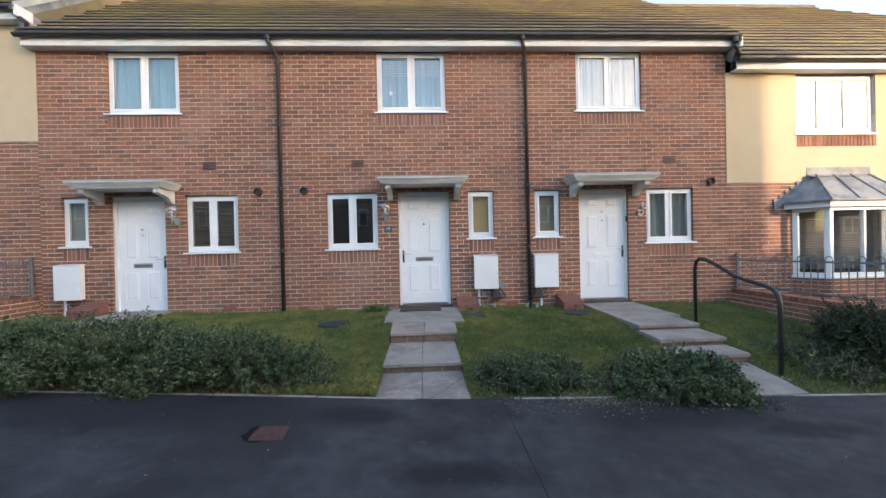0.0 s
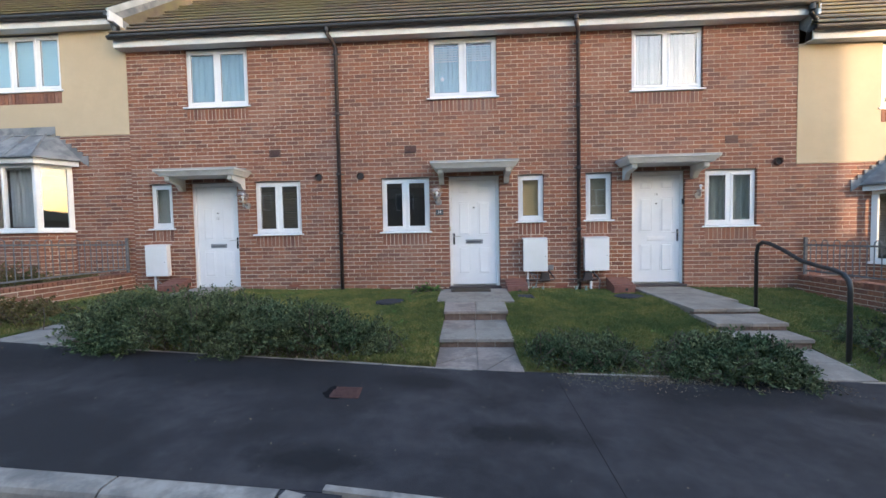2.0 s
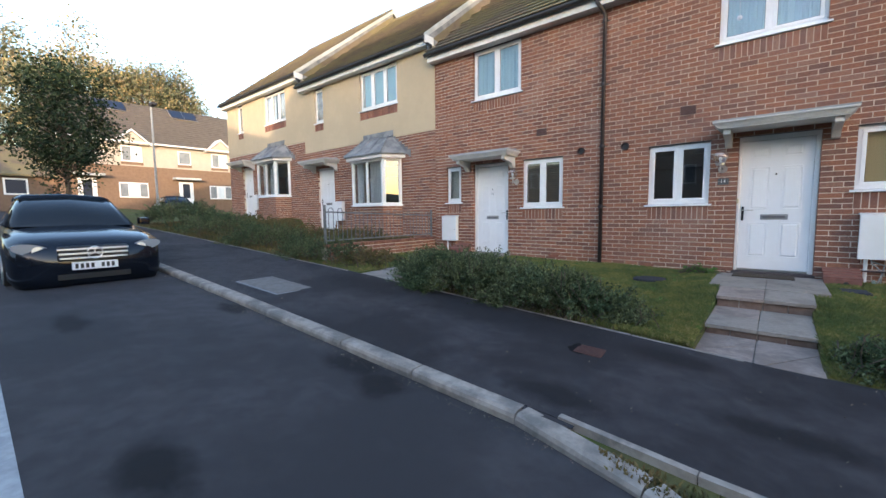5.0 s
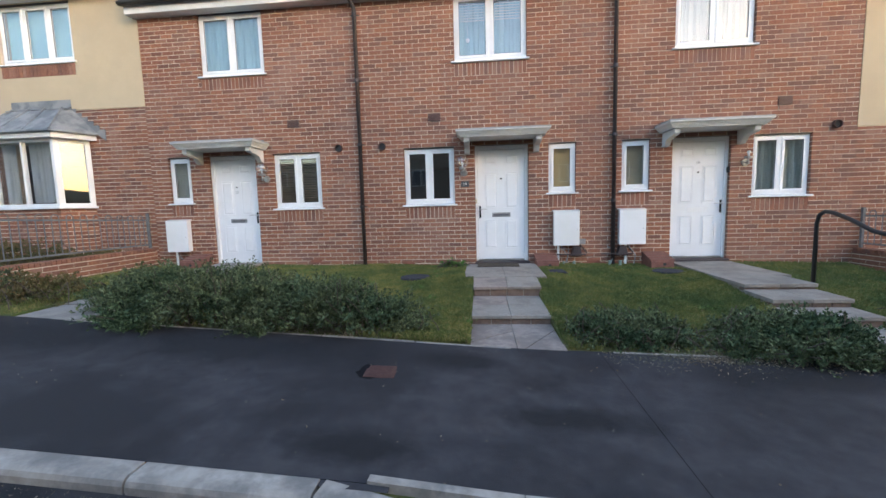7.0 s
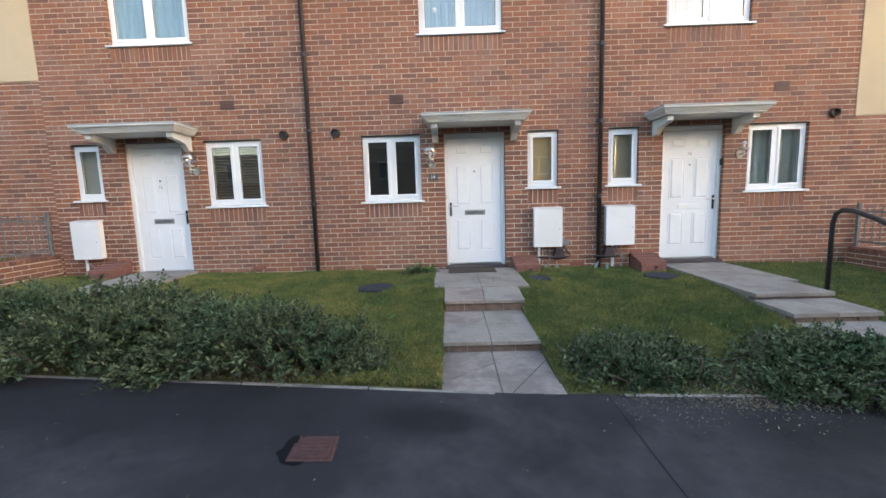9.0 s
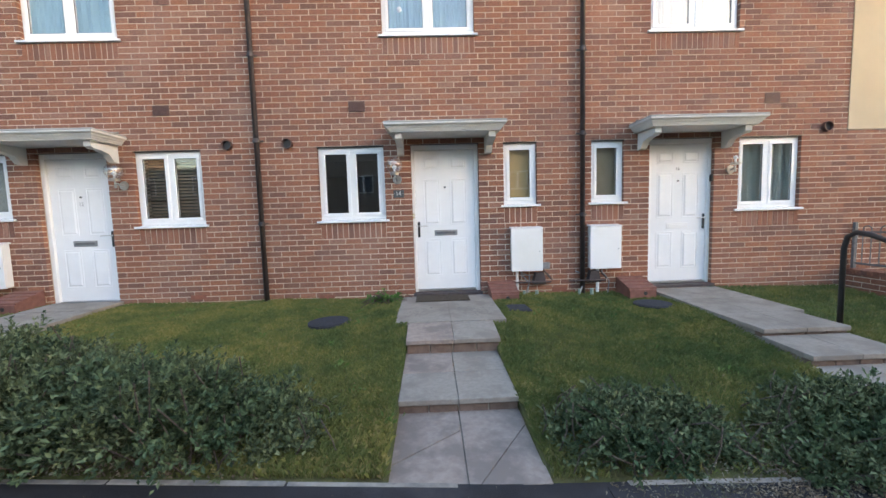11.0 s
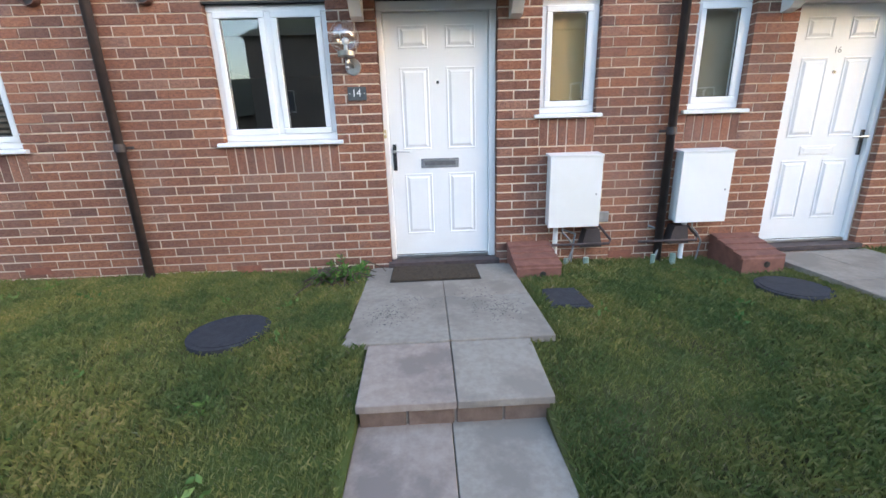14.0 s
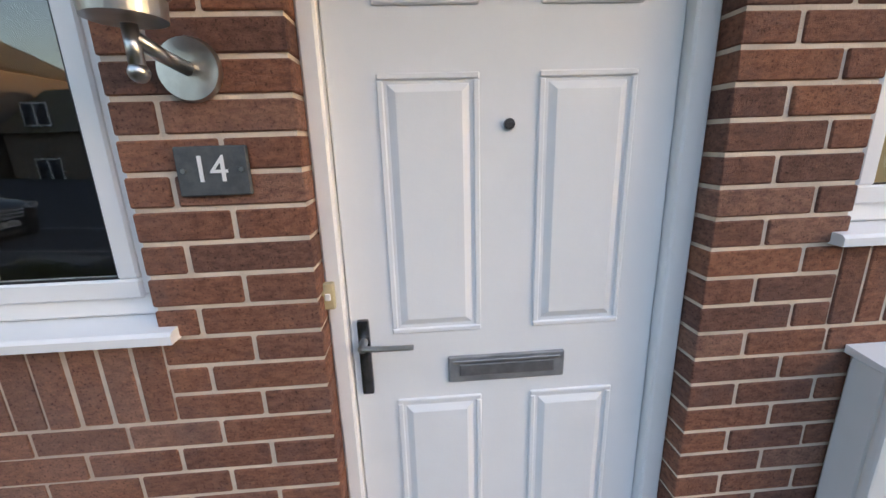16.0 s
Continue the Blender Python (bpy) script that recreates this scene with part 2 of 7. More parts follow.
def glass_mat(name, tint=(0.98, 0.99, 0.99), rough=0.02, base=0.10, edge=0.8):
    m, n, l, b = shader(name, tint, rough)
    tr = n.new("ShaderNodeBsdfTransparent")
    tr.inputs[0].default_value = (*tint, 1)
    gl = n.new("ShaderNodeBsdfGlossy")
    gl.inputs["Roughness"].default_value = rough
    fr = n.new("ShaderNodeLayerWeight")
    fr.inputs[0].default_value = 0.5
    pw = n.new("ShaderNodeMath")
    pw.operation = "POWER"
    pw.inputs[1].default_value = 4.0
    l.new(fr.outputs["Facing"], pw.inputs[0])
    ma = n.new("ShaderNodeMath")
    ma.operation = "MULTIPLY_ADD"
    ma.inputs[1].default_value, ma.inputs[2].default_value = edge, base
    l.new(pw.outputs[0], ma.inputs[0])
    mx = n.new("ShaderNodeMixShader")
    l.new(ma.outputs[0], mx.inputs[0])
    l.new(tr.outputs[0], mx.inputs[1])
    l.new(gl.outputs[0], mx.inputs[2])
    l.new(mx.outputs[0], n["Material Output"].inputs[0])
    return m


GLASS = glass_mat("window_glass")
GLOBE = glass_mat("globe_glass", (0.95, 0.95, 0.95), 0.04, 0.2, 0.8)
CARGLASS = shader("dark_car_glass", (0.01, 0.012, 0.014), 0.05)[0]


def leaf_mat(name, a, b_, c, spread=0.6, patches=1.6, dry=(1.3, 1.12, 1.0)):
    m, n, l, b = shader(name, a, 0.75)
    b.inputs["Specular IOR Level"].default_value = 0.25
    r = n.new("ShaderNodeNewGeometry").outputs["Random Per Island"]
    col = ramp(n, l, r, [(0.0, a), (0.6, b_), (0.97, c)])
    patch = ramp(n, l, noise_tex(n, l, patches, 4, spread), [(0.40, (0.62, 0.74, 0.64)), (0.62, dry)])
    col = mix(n, l, col, patch, 1.0, "MULTIPLY")
    l.new(col, b.inputs["Base Color"])
    return m


LEAF = leaf_mat("shrub_leaf", (0.034, 0.050, 0.024), (0.088, 0.118, 0.058), (0.17, 0.205, 0.11))
LEAFDARK = leaf_mat("dark_shrub_leaf", (0.018, 0.024, 0.013), (0.040, 0.054, 0.028), (0.085, 0.10, 0.05))
GRASS = leaf_mat("grass_blade", (0.100, 0.126, 0.038), (0.138, 0.165, 0.053), (0.210, 0.215, 0.098), 0.8, 1.7, (1.45, 1.15, 0.95))
DRYGRASS = leaf_mat("dry_weed", (0.12, 0.085, 0.04), (0.10, 0.10, 0.035), (0.18, 0.13, 0.06))
TREELEAF = leaf_mat("tree_leaf", (0.015, 0.030, 0.016), (0.030, 0.052, 0.026), (0.060, 0.078, 0.040))
AUTUMN = leaf_mat("autumn_leaf", (0.31, 0.27, 0.17), (0.25, 0.23, 0.14), (0.15, 0.16, 0.10))
LATELEAF = leaf_mat("late_leaf", (0.14, 0.16, 0.11), (0.21, 0.21, 0.14), (0.28, 0.25, 0.16))
LITTER = leaf_mat("dead_leaf", (0.11, 0.080, 0.055), (0.19, 0.150, 0.115), (0.33, 0.28, 0.23))

# ---- mesh helpers ----


def mesh_from(name, bm, material, smooth=False):
    me = bpy.data.meshes.new(name)
    bmesh.ops.recalc_face_normals(bm, faces=bm.faces)
    bm.to_mesh(me)
    bm.free()
    me.materials.append(material)
    if smooth:
        for p in me.polygons:
            p.use_smooth = True
    return me


def part(name, bm, material, parent=None, label="", kind="", smooth=False):
    ob = new(name, mesh_from(name, bm, material, smooth))
    if parent is not None:
        ob.parent = parent
        ob.matrix_parent_inverse = Matrix.Translation(-parent.location) if parent.type == "EMPTY" else Matrix()
    return tagged(ob, label=label, kind=kind)


def thing(name, at, label, category, group=""):
    ob = new(name)
    ob.location = at
    ob.empty_display_size = 0.1
    return tagged(ob, label=label, category=category, group=group)


def box(bm, a, b, bevel=0.0, seg=1):
    """A box between two corners."""
    x0, y0, z0 = (min(p, q) for p, q in zip(a, b))
    x1, y1, z1 = (max(p, q) for p, q in zip(a, b))
    r = bmesh.ops.create_cube(bm, size=1, matrix=Matrix.Translation(((x0 + x1) / 2, (y0 + y1) / 2, (z0 + z1) / 2)) @ Matrix.Diagonal((x1 - x0, y1 - y0, z1 - z0, 1)))
    if bevel:
        es = list({e for v in r["verts"] for e in v.link_edges})
        bmesh.ops.bevel(bm, geom=es, offset=bevel, segments=seg, affect="EDGES", profile=0.7)


def boxed(a, b, bevel=0.0, seg=1):
    bm = bmesh.new()
    box(bm, a, b, bevel, seg)
    return bm


def cyl(bm, p, q, r, r2=None, seg=16, caps=True):
    p, q = Vector(p), Vector(q)
    m = Matrix.Translation((p + q) / 2) @ (q - p).to_track_quat("Z", "Y").to_matrix().to_4x4()
    bmesh.ops.create_cone(bm, cap_ends=caps, segments=seg, radius1=r, radius2=r if r2 is None else r2, depth=(q - p).length, matrix=m)


def tube(bm, pts, r, seg=10):
    """A swept tube through points, closed at the ends."""
    pts = [Vector(p) for p in pts]
    rings = []
    for i, p in enumerate(pts):
        d = (pts[min(i + 1, len(pts) - 1)] - pts[max(i - 1, 0)]).normalized()
        q = d.to_track_quat("Z", "Y")
        rings.append([bm.verts.new(p + q @ Vector((r * math.cos(a), r * math.sin(a), 0))) for a in [2 * math.pi * k / seg for k in range(seg)]])
    for u, v in zip(rings, rings[1:]):
        for k in range(seg):
            bm.faces.new((u[k], u[(k + 1) % seg], v[(k + 1) % seg], v[k]))
    bm.faces.new(rings[0][::-1])
    bm.faces.new(rings[-1])


def prism(bm, poly, axis, a, b):
    """A polygon in the plane across an axis, drawn out from a to b. Points are given in the order of the other two axes."""
    def place(p, s):
        c = list(p)
        c.insert("xyz".index(axis), s)
        return bm.verts.new(c)
    u, v = [place(p, a) for p in poly], [place(p, b) for p in poly]
    k = len(poly)
    for i in range(k):
        bm.faces.new((u[i], u[(i + 1) % k], v[(i + 1) % k], v[i]))
    bm.faces.new(u[::-1])
    bm.faces.new(v)


def np_mesh(name, verts, faces, material, parent=None, label="", kind=""):
    me = bpy.data.meshes.new(name)
    k = faces.shape[1]
    me.vertices.add(len(verts))
    me.vertices.foreach_set("co", np.asarray(verts, dtype=np.float32).ravel())
    me.loops.add(faces.size)
    me.loops.foreach_set("vertex_index", faces.astype(np.int32).ravel())
    me.polygons.add(len(faces))
    me.polygons.foreach_set("loop_start", np.arange(0, faces.size, k, dtype=np.int32))
    me.polygons.foreach_set("use_smooth", np.zeros(len(faces), dtype=bool))
    me.update(calc_edges=True)
    me.materials.append(material)
    ob = new(name, me)
    if parent is not None:
        ob.parent = parent
        ob.matrix_parent_inverse = Matrix.Translation(-parent.location) if parent.type == "EMPTY" else Matrix()
    return tagged(ob, label=label, kind=kind)


# ---- levels ----
WY = 7.40
EDGE_Y = 3.80
KERB_Y = 1.74


def street(x):
    """Height of the pavement's inner edge along the street, which falls to the right."""
    return float(np.interp(x, [-60, -36, -25, -12, -5.3, -2.1, 0, 3.5, 12, 60], [2.8, 2.0, 1.4, 0.81, 0.475, 0.29, 0.16, 0.055, -0.2, -1.6]))


def wall_foot(x):
    return float(np.interp(x, [-60, -19, -13.2, -12.8, -7.05, -6.9, -4, -1, 5.6, 5.85, 12, 60], [3.0, 1.35, 1.3, 0.85, 0.80, 0.52, 0.48, 0.43, 0.43, 0.1, 0.0, -1.4]))


def ground_z(x, y):
    s = street(x)
    if y <= KERB_Y:
        return s - 0.14
    if y <= EDGE_Y:
        return s - 0.045 + 0.045 * (y - KERB_Y) / (EDGE_Y - KERB_Y)
    k = min(1, (y - EDGE_Y) / (WY - EDGE_Y))
    f = k ** 0.85
    z = s + (wall_foot(x) - s) * f + 0.10 * math.exp(-((x - 3.1) / 1.0) ** 2) * math.sin(math.pi * k)
    u = min(1.0, max(0.0, (y - 5.2) / 0.9))
    z += (0.105 - 0.075 * min(1.0, max(0.0, (y - 6.1) / 1.2))) * u * u * (3 - 2 * u) * math.exp(-((x + 0.14) / 1.15) ** 4)
    return z


def sheet(name, xs, ys, zf, material, kind="structure", label=""):
    bm = bmesh.new()
    g = [[bm.verts.new((x, y, zf(x, y))) for y in ys] for x in xs]
    for i in range(len(xs) - 1):
        for j in range(len(ys) - 1):
            bm.faces.new((g[i][j], g[i + 1][j], g[i + 1][j + 1], g[i][j + 1]))
    return part(name, bm, material, kind=kind, label=label)

# ---- ground ----
xs = [-60, -40, -25, -18, -12, -9, -7.5, -6.2, -5.3, -3.5, -2.1, -1, 0, 1.5, 3.5, 6, 9, 12, 25, 60]


def road_z(x, y):
    return street(x) - 0.118 + 0.012 * min(0, max(-4, y - KERB_Y)) * 0.5


sheet("ground", [-400, -120] + xs + [120, 400], [-400, -120, -60, -30, -11.01], lambda x, y: road_z(max(-60, min(60, x)), -4) - 0.15, SOIL)
sheet("ground", [-400, -120] + xs + [120, 400], [12, 60, 150, 400], lambda x, y: street(max(-60, min(60, x))) - 0.2, SOIL)
sheet("road", xs, [-11, -8, -4, -2, 0, 1, KERB_Y + 0.06], road_z, ROADM)
sheet("pavement", xs, [KERB_Y + 0.138, 2.6, 3.2, EDGE_Y], ground_z, TARMAC)
sheet("pavement_infill", [-1.28, -1.1, -0.94], [KERB_Y + 0.09, KERB_Y + 0.1375], lambda x, y: ground_z(x, y) - 0.002, TARMAC)

sheet("pavement_infill", [6.002, 9, 12, 25, 60], [1.79, KERB_Y + 0.1375], lambda x, y: ground_z(x, KERB_Y + 0.138) - 0.002, TARMAC)


def garden_z(x, y):
    z = ground_z(x, y)
    return z - 0.012


gx = sorted(set([-60, -40, -25, -19, -13.2, -12.8, -7.05, -6.9, 5.6, 5.85] + [i * 0.5 for i in range(-24, 25)] + [16, 25, 60]))
gy = [EDGE_Y, 4.1, 4.4, 4.7, 5.0, 5.3, 5.5, 5.7, 5.9, 6.1, 6.3, 6.6, 6.9, WY - 0.002]
LAWNS = ((-60, -5.50), (-4.56, -0.602), (0.288, 2.765), (3.60, 60))
for a, b in LAWNS:
    sheet("lawn", [a] + [v for v in gx if a < v < b] + [b], gy, garden_z, SOIL)
for a, b in LAWNS:
    for xx in (a, b):
        if abs(xx) < 30:
            bm = bmesh.new()
            for p, q in zip(gy, gy[1:]):
                bm.faces.new([bm.verts.new(v) for v in ((xx, p, garden_z(xx, p) - 0.2), (xx, q, garden_z(xx, q) - 0.2), (xx, q, garden_z(xx, q)), (xx, p, garden_z(xx, p)))])
            part("lawn_edge", bm, SOIL, kind="structure")
for a, b in ((-5.50, -4.56), (-0.602, 0.288), (2.765, 3.60)):
    sheet("path_bed", [a, b], gy, lambda x, y: garden_z(x, y) - 0.14, SOIL)
sheet("lawn", [-60, -30, -10, 10, 60], [WY + 0.3, 12.0], lambda x, y: street(x) - 0.2, SOIL)

# ---- walls with openings ----
C75 = 0.075
BASE = 0.49


def wall_grid(name, x0, x1, z0, z1, y0, y1, openings, material, parent=None):
    bm = bmesh.new()
    X = sorted({x0, x1, *[min(max(v, x0), x1) for o in openings for v in o[:2]]})
    Z = sorted({z0, z1, *[min(max(v, z0), z1) for o in openings for v in o[2:4]]})

    def solid(i, j):
        if not (0 <= i < len(X) - 1 and 0 <= j < len(Z) - 1):
            return False
        x, z = (X[i] + X[i + 1]) / 2, (Z[j] + Z[j + 1]) / 2
        return not any(o[0] < x < o[1] and o[2] < z < o[3] for o in openings)
    for i in range(len(X) - 1):
        for j in range(len(Z) - 1):
            if solid(i, j):
                a, b, c, d = X[i], X[i + 1], Z[j], Z[j + 1]
                quads = [[(a, y0, c), (b, y0, c), (b, y0, d), (a, y0, d)], [(a, y1, c), (a, y1, d), (b, y1, d), (b, y1, c)]]
                if not solid(i - 1, j):
                    quads.append([(a, y0, c), (a, y0, d), (a, y1, d), (a, y1, c)])
                if not solid(i + 1, j):
                    quads.append([(b, y0, c), (b, y1, c), (b, y1, d), (b, y0, d)])
                if not solid(i, j - 1):
                    quads.append([(a, y0, c), (a, y1, c), (b, y1, c), (b, y0, c)])
                if not solid(i, j + 1):
                    quads.append([(a, y0, d), (b, y0, d), (b, y1, d), (a, y1, d)])
                for q in quads:
                    bm.faces.new([bm.verts.new(v) for v in q])
    bmesh.ops.remove_doubles(bm, verts=bm.verts, dist=1e-5)
    return part(name, bm, material, parent, kind="structure")


def lay_bricks(x0, x1, z0, z1, openings, soldiers=(), phase=0.0, base=BASE):
    """Stretcher bond, cut round the openings; soldier bricks below the sills. Gives boxes in wall coordinates."""
    out = []
    J = 0.0115
    blocked = [*openings, *soldiers]
    k = math.floor((z0 - base) / C75 + 1e-6)
    while base + k * C75 < z1 - 0.02:
        za, zb = base + k * C75 + J / 2, base + (k + 1) * C75 - J / 2
        if za < z0 - 1e-4:
            k += 1
            continue
        zb = min(zb, z1)
        zm = (za + zb) / 2
        cuts = sorted((o[0], o[1]) for o in blocked if o[2] < zm < o[3])
        spans, at = [], x0
        for a, b in cuts:
            if a > at:
                spans.append((at, min(a, x1)))
            at = max(at, b)
        if at < x1:
            spans.append((at, x1))
        off = phase + (0.1125 if k % 2 else 0)
        for a, b in spans:
            n = math.floor((a - off) / 0.225) + 1
            marks = []
            while off + n * 0.225 < b - 0.055:
                if off + n * 0.225 > a + 0.055:
                    marks.append(off + n * 0.225)
                n += 1
            ends = [a - J / 2] + marks + [b + J / 2]
            for p, q in zip(ends, ends[1:]):
                out.append((p + J / 2, q - J / 2, za, zb))
        k += 1
    for o in soldiers:
        n = max(1, round((o[1] - o[0]) / C75))
        w = (o[1] - o[0]) / n
        for i in range(n):
            out.append((o[0] + i * w + J / 2, o[0] + (i + 1) * w - J / 2, o[2] + J / 2, o[3] - J / 2))
    return out


rb = random.Random(5)


def brick_boxes(items, y_front, depth, turn=None):
    """Vertices and faces for many bricks; each face stands a hair proud or shy."""
    V, F = [], []
    for p, q, a, b in items:
        d = rb.uniform(-0.0018, 0.0018)
        e = [rb.uniform(-0.0015, 0.0015) for _ in range(4)]
        i = len(V)
        yf = y_front + d
        V += [(p + e[0], yf, a + e[1]), (q + e[2], yf, a + e[1]), (q + e[2], yf, b + e[3]), (p + e[0], yf, b + e[3]),
              (p, y_front + depth, a), (q, y_front + depth, a), (q, y_front + depth, b), (p, y_front + depth, b)]
        F += [(i, i + 1, i + 2, i + 3), (i + 1, i + 5, i + 6, i + 2), (i + 4, i, i + 3, i + 7), (i + 3, i + 2, i + 6, i + 7), (i + 4, i + 5, i + 1, i)]
    V = np.array(V, dtype=np.float64).reshape(-1, 3)
    if turn is not None:
        R = np.array(turn)
        V = V @ R[:3, :3].T + R[:3, 3]
    return V, np.array(F)


NEAR = []      # bricks that are parts, laid last
NEARBOX = (-1.15, 0.92, 0.3, 2.62)


def brick_skin(items, parent, near=False, turn=None, y=WY, depth=0.06):
    rest = []
    for it in items:
        m, z = (it[0] + it[1]) / 2, (it[2] + it[3]) / 2
        if near and NEARBOX[0] < m < NEARBOX[1] and NEARBOX[2] < z < NEARBOX[3] and len(NEAR) < 300:
            NEAR.append((it, parent))
        else:
            rest.append(it)
    V, F = brick_boxes(rest, y, depth, turn)
    return np_mesh("bricks", V, F, BRICKS, parent, "red-brown bricks in stretcher bond", "stuff")


# openings: x0, x1, z0, z1; sill tops 0.045 over soldier bricks


def under(o, s=3):
    return (o[0] - 0.0, o[1] + 0.0, o[2] - s * C75, o[2])


DOORS = [(-5.62, -4.68, 0.44, 2.59), (-0.57, 0.37, 0.44, 2.59), (2.79, 3.73, 0.44, 2.59)]
GROUND_W = [(-4.33, -3.42, 1.54, 2.59), (-1.85, -0.94, 1.54, 2.59), (4.08, 4.99, 1.54, 2.59)]
SMALL_W = [(-6.44, -5.99, 1.69, 2.59), (0.72, 1.19, 1.69, 2.59), (1.96, 2.43, 1.69, 2.59)]
UP_W = [(-5.62, -4.38, 4.015, 5.15), (-0.90, 0.35, 4.015, 5.15), (2.78, 4.03, 4.015, 5.15)]
ops = DOORS + GROUND_W + SMALL_W + UP_W
grow = [(a - 0.006, b + 0.006, c - 0.004, d) for a, b, c, d in ops]
wall_main = wall_grid("wall_north", -6.80, 5.66, -0.4, 5.17, WY + 0.0055, WY + 0.30, grow, MORTAR)
sold = [under(o) for o in GROUND_W + UP_W + SMALL_W]
AIRV = [(-4.01, -3.78, 3.04, 3.19), (-1.395, -1.165, 3.04, 3.19), (4.42, 4.65, 3.04, 3.19)]
brick_skin(lay_bricks(-6.80, 5.66, 0.19, 5.15, ops + AIRV, sold, phase=0.055), wall_main, near=True)

# neighbours: up the street and down it
LX0, MX0, RX1 = -12.75, -18.90, 16.3
UPL = [(-9.72, -8.14, 4.45, 5.58), (-12.10, -11.62, 4.45, 5.58)]
UPM = [(-15.52, -13.96, 4.89, 6.03), (-17.85, -17.40, 4.89, 6.03)]
UPR = [(7.05, 8.65, 3.555, 4.72)]
DL = [(-12.05, -11.13, 0.90, 3.02)]
DM = [(-17.65, -16.73, 1.34, 3.46)]
BAYL, BAYM, BAYR = -8.96, -14.75, 7.87


def bay_hole(c, z):
    return (c - 0.88, c + 0.88, z, z + 1.27)


HL, HM, HR = bay_hole(BAYL, 1.72), bay_hole(BAYM, 2.16), bay_hole(BAYR, 0.88)
wall_l = wall_grid("wall_north", LX0, -6.80, -0.4, 5.60, WY + 0.0055, WY + 0.30, UPL + DL + [HL], MORTAR)
wall_m = wall_grid("wall_north", MX0, LX0, -0.4, 6.05, WY + 0.0055, WY + 0.30, UPM + DM + [HM], MORTAR)
wall_r = wall_grid("wall_north", 5.66, RX1, -1.6, 4.74, WY + 0.0055, WY + 0.30, UPR + [HR], MORTAR)
brick_skin(lay_bricks(LX0, -6.80, 0.5, 3.56, DL + [HL], phase=0.055, base=BASE + 0.03), wall_l)
brick_skin(lay_bricks(MX0, LX0, 0.9, 3.98, DM + [HM], phase=0.055, base=BASE + 0.03), wall_m)
brick_skin(lay_bricks(5.66, RX1, -0.6, 2.64, [HR], phase=0.055), wall_r)


def soldier_panel(o, wall):
    brick_skin(lay_bricks(0, 0, 0, 0, [], [(o[0], o[1], o[2] - 0.225, o[2])]), wall, y=WY - 0.012, depth=0.03)


def render_face(wall, x0, x1, z0, z1, openings):
    wall_grid("render", x0, x1, z0, z1, WY - 0.010, WY + 0.0065, openings, RENDER, wall)


render_face(wall_l, LX0, -6.79, 3.57, 5.60, UPL + [under(o) for o in UPL])
render_face(wall_m, MX0, LX0 + 0.001, 3.99, 6.05, UPM + [under(o) for o in UPM])
render_face(wall_r, 5.65, RX1, 2.65, 4.74, UPR + [under(o) for o in UPR])
for w, group in ((wall_l, UPL), (wall_m, UPM), (wall_r, UPR)):
    for o in group:
        soldier_panel(o, w)

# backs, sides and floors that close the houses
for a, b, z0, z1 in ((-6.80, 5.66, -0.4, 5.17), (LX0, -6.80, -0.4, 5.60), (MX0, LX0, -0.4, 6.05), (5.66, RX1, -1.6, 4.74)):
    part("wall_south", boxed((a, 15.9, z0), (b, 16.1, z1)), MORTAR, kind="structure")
    # inner faces in the dark colour that carries the rooms' shade
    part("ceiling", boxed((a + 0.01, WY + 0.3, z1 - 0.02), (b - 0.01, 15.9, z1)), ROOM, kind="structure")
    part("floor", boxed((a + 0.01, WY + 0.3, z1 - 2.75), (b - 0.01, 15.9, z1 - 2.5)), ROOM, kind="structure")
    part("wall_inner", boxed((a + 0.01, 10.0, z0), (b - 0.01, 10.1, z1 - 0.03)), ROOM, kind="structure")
for x, z0, z1 in ((MX0 - 0.3, 0, 6.05), (-12.9, 0, 5.9), (-6.95, 0, 5.5), (5.5, -1, 5.1), (RX1, -1.6, 4.74)):
    part("wall_side", boxed((x, WY + 0.302, z0), (x + 0.3, 15.9, z1 - 0.04)), BRICK, kind="structure")
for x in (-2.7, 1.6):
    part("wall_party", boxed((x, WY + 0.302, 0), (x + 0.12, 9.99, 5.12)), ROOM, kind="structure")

# ---- roofs ----
SLOPE, RIDGE_Y, EAVE_Y = 0.79, 11.75, 7.12


